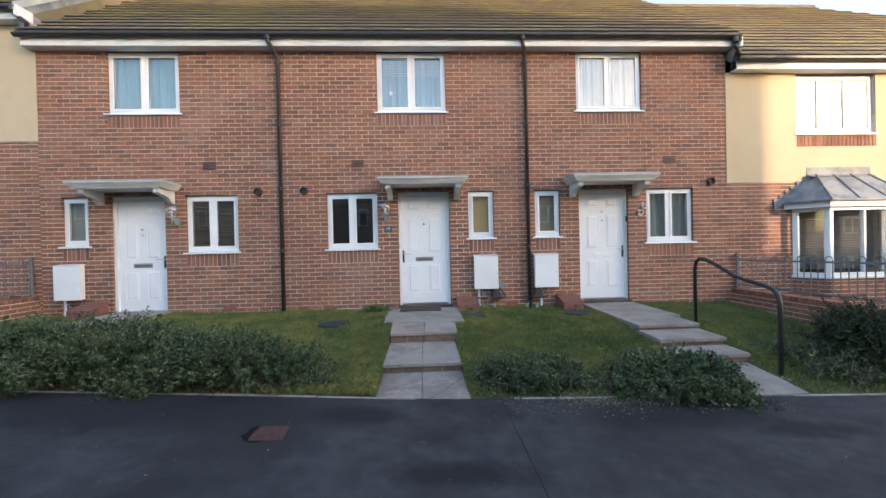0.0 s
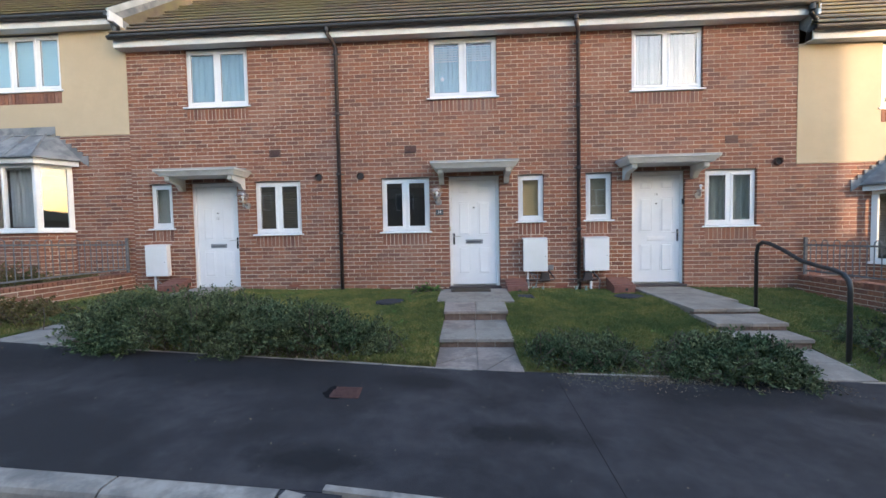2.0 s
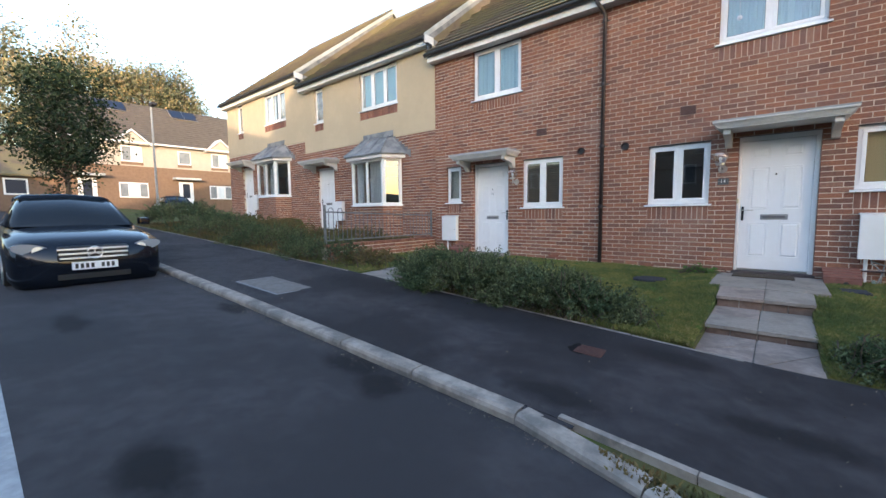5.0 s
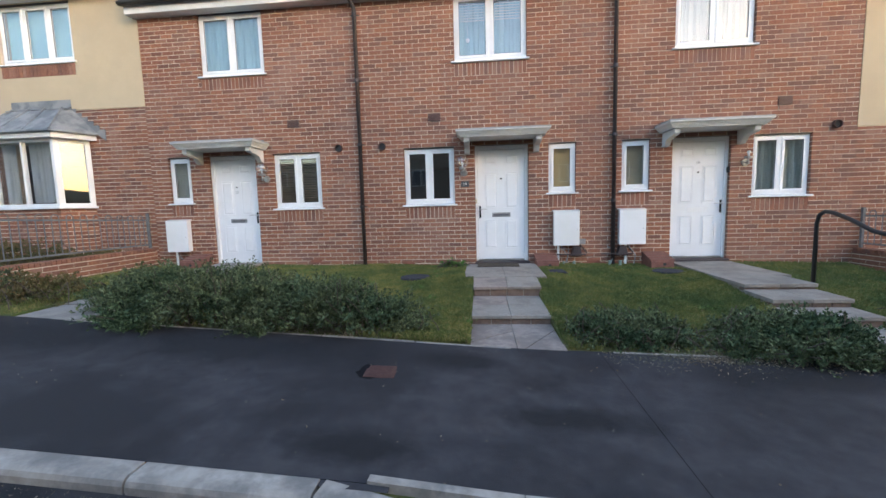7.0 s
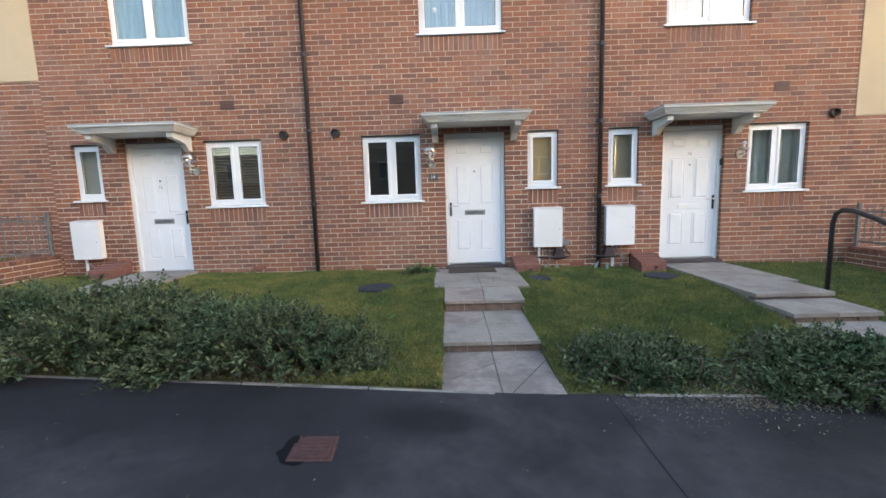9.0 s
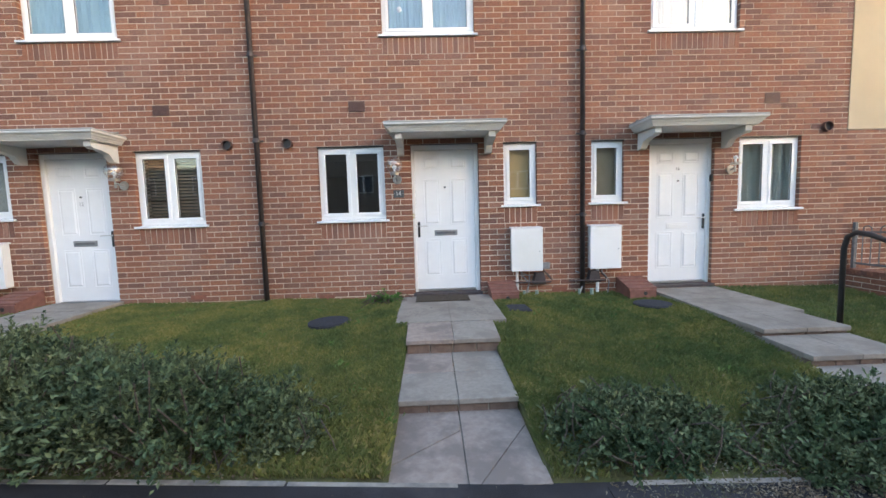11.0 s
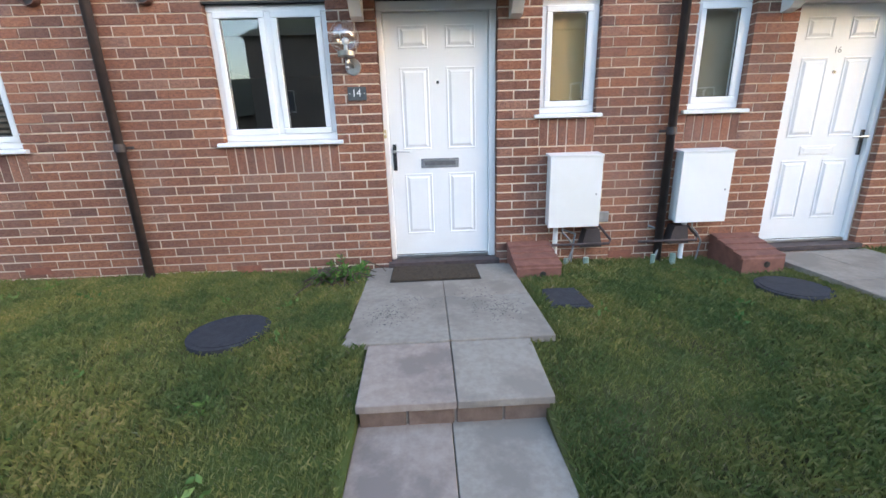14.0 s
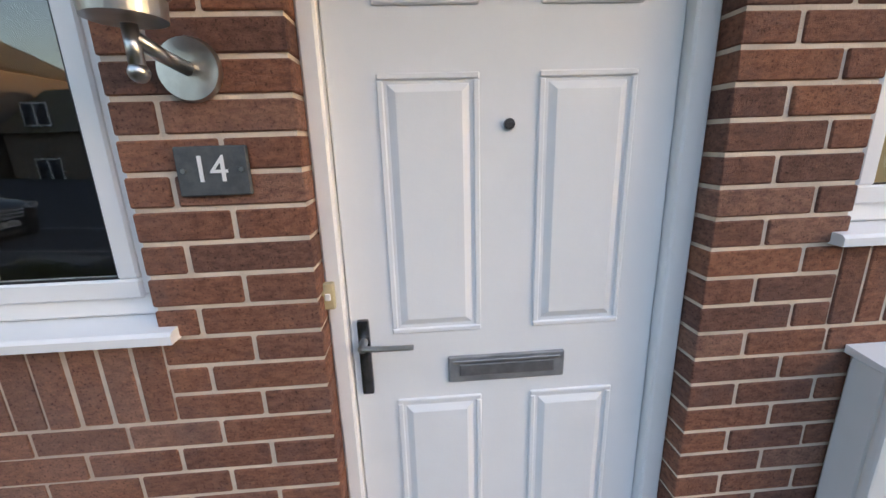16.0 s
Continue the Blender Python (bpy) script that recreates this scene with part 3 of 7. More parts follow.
def roof(x0, x1, eave_z, hip=False, label="brown concrete roof tiles in courses"):
    r = thing("roof", (x0, EAVE_Y, eave_z), "pitched roof of brown concrete tiles with black gutter", "")
    tagged(r, kind="structure")
    L = (RIDGE_Y - EAVE_Y)
    top = eave_z + SLOPE * L
    bm = bmesh.new()
    for s in (0, 1):
        y0 = EAVE_Y if s == 0 else 2 * RIDGE_Y - EAVE_Y
        xr = x1 - (L if hip else 0)
        v = [bm.verts.new(p) for p in ((x0, y0, eave_z), (x1, y0, eave_z), (xr, RIDGE_Y, top), (x0, RIDGE_Y, top))]
        bm.faces.new(v)
    if hip:
        bm.faces.new([bm.verts.new(p) for p in ((x1, EAVE_Y, eave_z), (x1, 2 * RIDGE_Y - EAVE_Y, eave_z), (x1 - L, RIDGE_Y, top))])
    for xx in (x0,) if hip else (x0, x1):
        bm.faces.new([bm.verts.new(p) for p in ((xx, EAVE_Y + 0.3, eave_z), (xx, 2 * RIDGE_Y - EAVE_Y - 0.3, eave_z), (xx, RIDGE_Y, top - 0.2))])
    part("roof_deck", bm, TILES, r)
    # tile courses
    V, F = [], []
    n = 19
    step = L / n
    rr = random.Random(3)
    for k in range(n):
        ya, yb = EAVE_Y + k * step - 0.02, EAVE_Y + (k + 1) * step + 0.03
        za, zb = eave_z + SLOPE * (ya - EAVE_Y) + 0.070, eave_z + SLOPE * (yb - EAVE_Y) + 0.012
        x = x0 + (0.15 if k % 2 else 0)
        xe = x1 - (yb - EAVE_Y if hip else 0)
        while x < xe - 0.01:
            q = min(x + 0.297, xe)
            j = rr.uniform(-0.003, 0.003)
            i = len(V)
            V += [(x + 0.002, ya, za + j), (q, ya, za + j), (q, yb, zb), (x + 0.002, yb, zb), (x + 0.002, ya, za - 0.022), (q, ya, za - 0.022), (x + 0.002, ya + 0.06, za - 0.022), (q, ya + 0.06, za - 0.022)]
            F += [(i, i + 1, i + 2, i + 3), (i + 4, i + 5, i + 1, i), (i + 6, i + 7, i + 5, i + 4)]
            x += 0.30
    np_mesh("roof_tiles", np.array(V), np.array(F), TILES, r, label, "stuff")
    bm = bmesh.new()
    x = x0
    xr = x1 - (L if hip else 0)
    while x < xr - 0.05:
        prism(bm, [(RIDGE_Y - 0.13, top - 0.05), (RIDGE_Y - 0.06, top + 0.07), (RIDGE_Y + 0.06, top + 0.07), (RIDGE_Y + 0.13, top - 0.05)], "x", x, min(x + 0.44, xr))
        x += 0.45
    part("ridge_tiles", bm, TILES, r, kind="stuff")
    return r, top


def eaves(x0, x1, z, parent, clips=True):
    """Fascia board, soffit and half-round gutter. z: the wall's top."""
    part("fascia", boxed((x0, WY - 0.20, z - 0.005), (x1, WY - 0.17, z + 0.15)), FASCIA, parent, "white fascia board")
    part("soffit", boxed((x0, WY - 0.169, z - 0.004), (x1, WY + 0.05, z + 0.012)), FASCIA, parent, "white soffit")
    bm = bmesh.new()
    pts = [(0.056 * math.cos(a), 0.056 * math.sin(a)) for a in np.linspace(math.pi, 2 * math.pi, 9)]
    cy, cz = WY - 0.262, z + 0.17
    ring = [(cy + u, cz + v) for u, v in pts] + [(cy + 0.9 * u, cz + 0.004 + 0.88 * v) for u, v in pts[::-1]]
    prism(bm, ring, "x", x0 - 0.04, x1 + 0.04)
    part("gutter", bm, BLACK, parent, "black half-round plastic gutter")
    part("eaves_felt", boxed((x0, WY - 0.30, z + 0.165), (x1, WY - 0.165, z + 0.20)), BLACK, parent, "black eaves strip")


roof_main, top_main = roof(-6.86, 5.72, 5.345)
eaves(-6.86, 5.72, 5.15, roof_main)
roof_l, top_l = roof(-12.80, -6.87, 5.79)
eaves(-12.80, -6.88, 5.595, roof_l)
roof_m, top_m = roof(-19.1, -12.81, 6.24)
eaves(-19.1, -12.82, 6.045, roof_m)
roof_r, top_r = roof(5.73, RX1 + 0.2, 4.93, hip=True)
eaves(5.74, RX1 + 0.2, 4.735, roof_r)


def verge(x, eave_z, parent, side, mat=None):
    """White barge board on the open end of a higher roof."""
    bm = bmesh.new()
    L = RIDGE_Y - EAVE_Y
    poly = [(EAVE_Y - 0.03, eave_z - 0.10), (EAVE_Y - 0.03, eave_z + 0.03), (RIDGE_Y, eave_z + SLOPE * L + 0.03), (2 * RIDGE_Y - EAVE_Y, eave_z + 0.03), (2 * RIDGE_Y - EAVE_Y, eave_z - 0.10), (RIDGE_Y, eave_z + SLOPE * L - 0.11)]
    u = [bm.verts.new((x, *p)) for p in poly]
    v = [bm.verts.new((x + 0.03 * side, *p)) for p in poly]
    for i in range(6):
        bm.faces.new((u[i], u[(i + 1) % 6], v[(i + 1) % 6], v[i]))
    for r in (u, v):
        bm.faces.new((r[0], r[1], r[2], r[5]))
        bm.faces.new((r[5], r[2], r[3], r[4]))
    top = eave_z + SLOPE * L
    clad = bmesh.new()
    prism(clad, [(EAVE_Y + 0.02, eave_z - 0.03), (RIDGE_Y, top - 0.03), (RIDGE_Y, top - 0.50), (EAVE_Y + 0.16, eave_z - 0.40)], "x", x - 0.035 * side, x - 0.003 * side)
    part("verge_cladding", clad, LEAD, parent, "grey cladding under the barge board")
    part("barge_board", bm, mat or CANOPY, parent, "grey-white barge board")
    part("barge_end", boxed((x, WY - 0.30, eave_z - 0.19), (x + 0.06 * side, WY + 0.0, eave_z - 0.0), 0.01), FASCIA, parent, "white box end of the eaves")


verge(-6.868, 5.79, roof_l, 1)
verge(-12.808, 6.24, roof_m, 1)
verge(5.722, 5.285, roof_main, 1, TILES)

# ---- kerb and edgings ----
kerb_line = thing("kerb", (0, KERB_Y, 0.1), "worn pale concrete kerb stones along the road", "kerb")
del kerb_line["category"]
tagged(kerb_line, kind="structure")


def kerb_stone(p, q, drop0=0.0, drop1=0.0, w=0.14):
    """One stone from p to q (plan points of its road edge), splayed at the top."""
    d = (Vector(q) - Vector(p)).normalized()
    nrm = Vector((-d.y, d.x))
    bm = bmesh.new()
    rings = []
    for pt, dz in ((Vector(p) + d * 0.004, drop0), (Vector(q) - d * 0.004, drop1)):
        t = street(pt.x) - 0.045 - dz
        prof = [(0, t - 0.25), (0, t - 0.035), (0.012, t - 0.012), (0.035, t), (w, t + 0.002), (w, t - 0.25)]
        rings.append([bm.verts.new((pt.x + nrm.x * a, pt.y + nrm.y * a, z)) for a, z in prof])
    k = len(rings[0])
    for i in range(k):
        bm.faces.new((rings[0][i], rings[0][(i + 1) % k], rings[1][(i + 1) % k], rings[1][i]))
    bm.faces.new(rings[0])
    bm.faces.new(rings[1][::-1])
    part("kerb_stone", bm, KERB, kerb_line)


x = -1.28
while x > -42:
    kerb_stone((x - 0.91, KERB_Y), (x, KERB_Y))
    x -= 0.915
turn_pts = [(-1.28, 1.74), (-0.50, 1.59), (-0.02, 1.30), (0.33, 0.80), (0.47, 0.05), (0.50, -0.85), (0.50, -1.8)]
for a, b in zip(turn_pts, turn_pts[1:]):
    kerb_stone(a, b, 0.0 if a[0] < -1 else 0.02, 0.02)

verge_soil = bmesh.new()
ring = [(-1.34, 1.86), (-1.2, 1.80), (-0.46, 1.65), (0.04, 1.36), (0.40, 0.84), (0.54, 0.07), (0.57, -1.8), (6.0, -1.8), (6.0, 1.86), (0.6, 1.86), (-0.3, 1.87), (-0.8, 1.90)]
verge_soil.faces.new([verge_soil.verts.new((x, y, street(x) - 0.078)) for x, y in ring])
part("verge", verge_soil, SOIL, kind="structure")
for a, b in (((-1.05, 1.875), (-0.30, 1.835)), ((-0.30, 1.835), (0.60, 1.81)), ((0.6, 1.81), (1.5, 1.80)), ((1.5, 1.80), (2.4, 1.80)), ((2.4, 1.8), (6.0, 1.8))):
    bm = bmesh.new()
    d = (Vector(b) - Vector(a)).normalized()
    nn = Vector((-d.y, d.x))
    vs = []
    for pt in (Vector(a), Vector(b) - d * 0.006):
        t = street(pt.x) - 0.028
        vs.append([bm.verts.new((pt.x + nn.x * s, pt.y + nn.y * s, z)) for s, z in ((0, t - 0.15), (0, t), (0.05, t), (0.05, t - 0.15))])
    for i in range(4):
        bm.faces.new((vs[0][i], vs[0][(i + 1) % 4], vs[1][(i + 1) % 4], vs[1][i]))
    bm.faces.new(vs[0])
    bm.faces.new(vs[1][::-1])
    part("edging_stone", bm, KERB, kerb_line)

edging = thing("path_edging", (0, EDGE_Y, 0.1), "thin pale concrete edging between the pavement and the gardens", "")
tagged(edging, kind="structure")
x = -24.0
er = random.Random(8)
while x < 12:
    if not any(a - 0.05 < x + 0.45 < b + 0.05 for a, b in ((-0.62, 0.30), (2.9, 3.75), (-5.45, -4.5))):
        z = street(x + 0.45)
        bm = boxed((x, EDGE_Y - 0.03, z - 0.15), (x + 0.905, EDGE_Y + 0.008, z + er.uniform(0.001, 0.006)), 0.004)
        for v in bm.verts:
            v.co.z += street(v.co.x) - z
        part("edging_stone", bm, KERB, edging)
    x += 0.915

# white road marking and damp patches
bm = bmesh.new()
for a, b in zip(range(-40, 1), range(-39, 2)):
    v = [bm.verts.new((p, q, road_z(p, q) + 0.004)) for p, q in ((a, -0.42), (b, -0.42), (b, -0.32), (a, -0.32))]
    bm.faces.new(v)
part("road_marking", bm, ROADPAINT, kind="structure")


def on_sheet(zf):
    """The sheet's own height: straight between its grid lines."""
    def height(x, y):
        i = max(j for j in range(len(xs) - 1) if xs[j] <= x)
        a, b = xs[i], xs[i + 1]
        return zf(a, y) + (zf(b, y) - zf(a, y)) * (x - a) / (b - a)
    return height


def blot(name, cx, cy, rx, ry, zf, seed, mat=WET, lift=0.003):
    r = random.Random(seed)
    bm = bmesh.new()
    zf = on_sheet(zf)
    ph = [r.uniform(0, 6.28) for _ in range(4)]
    ring = []
    for k in range(36):
        a = 2 * math.pi * k / 36
        s = 1 + 0.14 * math.sin(3 * a + ph[0]) + 0.09 * math.sin(5 * a + ph[1]) + 0.05 * math.sin(9 * a + ph[2])
        px, py = cx + rx * s * math.cos(a), cy + ry * s * math.sin(a)
        ring.append(bm.verts.new((px, py, zf(px, py) + lift)))
    bm.faces.new(ring)
    part(name, bm, mat, kind="structure")

# ---- houses across the street, behind the walk: unseen, for shade and reflections ----


def far_block(name, x0, x1, y0, y1, z0, eave, hip, label, wallmat=None):
    h = thing(name, ((x0 + x1) / 2, (y0 + y1) / 2, z0), label, "house")
    part("wall", boxed((x0, y0, z0), (x1, y1, eave)), wallmat or SHADEBRICK, h)
    ym, r = (y0 + y1) / 2, (y1 - y0) / 2 * 0.78
    e = (y1 - y0) / 2 if hip else 0
    bm = bmesh.new()
    a, b, c, d = [bm.verts.new(p) for p in ((x0 - 0.2, y0 - 0.3, eave), (x1 + 0.2, y0 - 0.3, eave), (x1 + 0.2, y1 + 0.3, eave), (x0 - 0.2, y1 + 0.3, eave))]
    p, q = bm.verts.new((x0 + e, ym, eave + r)), bm.verts.new((x1 - e, ym, eave + r))
    bm.faces.new((a, b, q, p))
    bm.faces.new((c, d, p, q))
    bm.faces.new((b, c, q))
    bm.faces.new((d, a, p))
    bm.faces.new((a, b, c, d))
    part("roof", bm, TILES, h)
    n = int((x1 - x0) / 3)
    for i in range(n):
        for z in (z0 + 1.0, z0 + 3.6):
            cx = x0 + (i + 0.5) * (x1 - x0) / n
            w = part("window", boxed((cx - 0.6, y1 - 0.01, z), (cx + 0.6, y1 + 0.03, z + 1.1)), UPVC, h)
            for s in (-0.3, 0.3):
                part("pane", boxed((cx + s - 0.24, y1 + 0.031, z + 0.07), (cx + s + 0.24, y1 + 0.036, z + 1.03)), SOLAR, w)
    return h


# terrace added to darken the reflections in the windows
far_block("house", -48.0, -20.5, -20.0, -11.5, 0.2, 6.2, True, "unseen dark brick terrace with brown hipped roof across the street")
# added for reflections, kept low so sun reaches the far row
far_block("garage_block", -20.0, -9.5, -19.0, -13.0, -0.3, 3.0, False, "unseen low brick block with brown roof, added for reflections and shade")
far_block("house", -9.0, 9.8, -20.0, -11.5, -0.6, 6.6, True, "unseen dark brick terrace with brown hipped roof across the street")
# added sun blocker, its height and end set by the wanted shadow
far_block("house", 13.3, 26.7, -20.0, -11.5, -1.0, 8.6, False, "unseen tall brick block with brown roof, added to shade the house fronts")
# added low blocker that shades the foot of the right-hand house
far_block("garage_block", 26.9, 62.0, -15.5, -11.5, -1.8, 3.8, False, "unseen low brick block with brown roof, added for reflections and shade")

# ---- windows ----


def casement(w, x0, x1, z0, z1, yf, n, sash=True):
    """Outer frame, sashes with bevelled beads, and a pane in each light."""
    fr, de = 0.052, 0.07
    bm = bmesh.new()
    for a, b in (((x0, z0), (x1, z0 + fr)), ((x0, z1 - fr), (x1, z1)), ((x0, z0 + fr), (x0 + fr, z1 - fr)), ((x1 - fr, z0 + fr), (x1, z1 - fr))):
        box(bm, (a[0], yf, a[1]), (b[0], yf + de, b[1]), 0.006)
    step = (x1 - x0) / n
    for i in range(1, n):
        box(bm, (x0 + i * step - 0.03, yf, z0 + fr), (x0 + i * step + 0.03, yf + de, z1 - fr), 0.005)
    part("window_frame", bm, UPVC, w, "white plastic outer frame")
    for i in range(n):
        a = x0 + i * step + (fr - 0.006 if i == 0 else 0.022)
        b = x0 + (i + 1) * step - (fr - 0.006 if i == n - 1 else 0.022)
        c, d = z0 + fr - 0.006, z1 - fr + 0.006
        s = 0.048
        bm = bmesh.new()
        for p, q in (((a, c), (b, c + s)), ((a, d - s), (b, d)), ((a, c + s), (a + s, d - s)), ((b - s, c + s), (b, d - s))):
            box(bm, (p[0], yf - 0.012, p[1]), (q[0], yf + 0.035, q[1]), 0.005)
        sh = part("sash", bm, UPVC, w, "white plastic casement")
        part("pane", boxed((a + s - 0.004, yf + 0.004, c + s - 0.004), (b - s + 0.004, yf + 0.009, d - s + 0.004)), GLASS, sh, "clear pane with a dark seal").visible_shadow = False
        bm = bmesh.new()
        for p, q in (((a + s, c + s), (b - s, c + s + 0.005)), ((a + s, d - s - 0.005), (b - s, d - s)), ((a + s, c + s + 0.005), (a + s + 0.005, d - s - 0.005)), ((b - s - 0.005, c + s + 0.005), (b - s, d - s - 0.005))):
            box(bm, (p[0], yf - 0.004, p[1]), (q[0], yf + 0.003, q[1]))
        part("gasket", bm, BLACK, sh)


def blinds(x0, x1, z0, z1, y, mat, name="venetian_blind", label="slatted venetian blind hanging behind the glass", pitch=0.05, tilt=35):
    bl = thing(name, ((x0 + x1) / 2, y, z1), label, "blind")
    bm = bmesh.new()
    z = z1
    while z > z0:
        r = bmesh.ops.create_cube(bm, size=1, matrix=pose((x0 + x1) / 2, y, z, tilt, 0, 0) @ Matrix.Diagonal((x1 - x0, pitch * 1.05, 0.002, 1)))
        z -= pitch * 0.9
    part("slats", bm, mat, bl, kind="stuff")
    part("head_rail", boxed((x0, y - 0.02, z1 + 0.01), (x1, y + 0.02, z1 + 0.045)), mat, bl)
    return bl


def curtain(x0, x1, z0, z1, y, label, mat=CURTAIN):
    bm = bmesh.new()
    n = max(8, int((x1 - x0) / 0.02))
    rows = []
    for i in range(n + 1):
        x = x0 + (x1 - x0) * i / n
        d = 0.02 * math.sin(i * 0.9) + 0.008 * math.sin(i * 2.3 + 1)
        rows.append((bm.verts.new((x, y + d, z0)), bm.verts.new((x, y + d, z1))))
    for u, v in zip(rows, rows[1:]):
        bm.faces.new((u[0], v[0], v[1], u[1]))
    bmesh.ops.solidify(bm, geom=bm.faces[:], thickness=0.004)
    ob = part("curtain", bm, mat, None, label)
    tagged(ob, category="curtain")


WN = [0]


def window(o, n, sill_out=0.035, deep=0.055):
    WN[0] += 1
    x0, x1, z0, z1 = o
    w = thing("window_%d" % WN[0], ((x0 + x1) / 2, WY, z0), "white plastic casement window in the brick front", "")
    tagged(w, kind="structure")
    yf = WY + deep
    casement(w, x0, x1, z0 + 0.042, z1 - 0.012, yf, n)
    bm = bmesh.new()
    y0 = WY - sill_out
    prism(bm, [(y0, z0 + 0.002), (y0, z0 + 0.022), (y0 + 0.008, z0 + 0.030), (yf + 0.03, z0 + 0.041), (yf + 0.03, z0 + 0.002)], "x", x0 - 0.045, x1 + 0.045)
    part("window_sill", bm, UPVC, w, "white projecting sill")
    # black strip in place of the shade under the window head
    part("lintel", boxed((x0 - 0.02, WY + 0.012, z1 - 0.011), (x1 + 0.02, WY + 0.1, z1 + 0.004)), BLACK, w, "black strip standing in for the shade under the window head")
    return w


for o in UP_W + GROUND_W:
    window(o, 2)
for o in SMALL_W:
    window(o, 1)
for o in UPL[:1] + UPM[:1] + UPR:
    window(o, 3)
for o in UPL[1:] + UPM[1:]:
    window(o, 1)

yb = WY + 0.155
curtain(-5.60, -4.40, 4.1, 5.1, yb, "pale blue closed curtain behind the upper window", BLUECLOTH)
blinds(-0.88, 0.33, 4.75, 5.08, yb, BLINDS, "roller_blind", "white blind half drawn behind the upper window")
curtain(-0.9, 0.35, 4.05, 5.1, yb + 0.12, "pale blue net curtain behind the upper window", BLUECLOTH)
curtain(2.80, 3.39, 4.1, 5.1, yb, "pale grey gathered curtain drawn to one side", GREYCLOTH)
curtain(3.42, 4.01, 4.1, 5.1, yb, "pale grey gathered curtain drawn to one side", GREYCLOTH)
curtain(2.78, 4.03, 4.05, 5.1, yb + 0.2, "thin pale net curtain behind the upper window", GREYCLOTH)
# white ball and cord added in place of a bright dot in this pane
ball = thing("window_ornament", (-0.66, WY + 0.13, 4.43), "small white ball on a cord, standing in for a bright dot behind the upper window", "ornament")
bm = bmesh.new()
bmesh.ops.create_uvsphere(bm, u_segments=14, v_segments=10, radius=0.036, matrix=Matrix.Translation((-0.66, WY + 0.13, 4.43)))
part("ball", bm, UPVC, ball, smooth=True)
bm = bmesh.new()
cyl(bm, (-0.66, WY + 0.13, 4.466), (-0.66, WY + 0.13, 5.09), 0.002, seg=6)
part("cord", bm, UPVC, ball)
blinds(-4.28, -3.46, 1.62, 2.53, yb, BLINDD, label="brown wooden venetian blind behind the ground window")
curtain(4.08, 4.54, 1.6, 2.55, yb, "pale green-grey curtain beside the ground window", GREENCLOTH)
curtain(4.57, 5.00, 1.6, 2.55, yb, "pale green-grey curtain beside the ground window", GREENCLOTH)
for x0, x1, mat, label in ((0.72, 1.19, ROOMY, "ochre obscured glass sheet of the small window"), (1.96, 2.43, surface("olive_obscured", (0.22, 0.19, 0.12), (0.26, 0.23, 0.16), 4, 0.8, bumps=0), "dim olive obscured glass sheet of the small window"), (-6.44, -5.99, surface("grey_obscured", (0.28, 0.30, 0.27), (0.34, 0.35, 0.31), 4, 0.8, bumps=0), "pale grey obscured glass sheet of the small window")):
    tagged(part("obscured_pane", boxed((x0 + 0.03, WY + 0.135, 1.75), (x1 - 0.03, WY + 0.14, 2.56)), mat), label=label, category="glass")
blinds(-9.66, -8.20, 4.52, 5.52, yb, BLUECLOTH, label="pale blue closed blind behind the upper window", tilt=75)
blinds(7.10, 8.6, 3.62, 4.66, yb, BLINDG, label="closed venetian blind behind the upper window, white darkened against glare", tilt=70)
curtain(-15.5, -14.9, 4.95, 6.0, yb, "white curtain behind the upper window")
curtain(-14.5, -13.98, 4.95, 6.0, yb, "white curtain behind the upper window")

# ---- doors ----


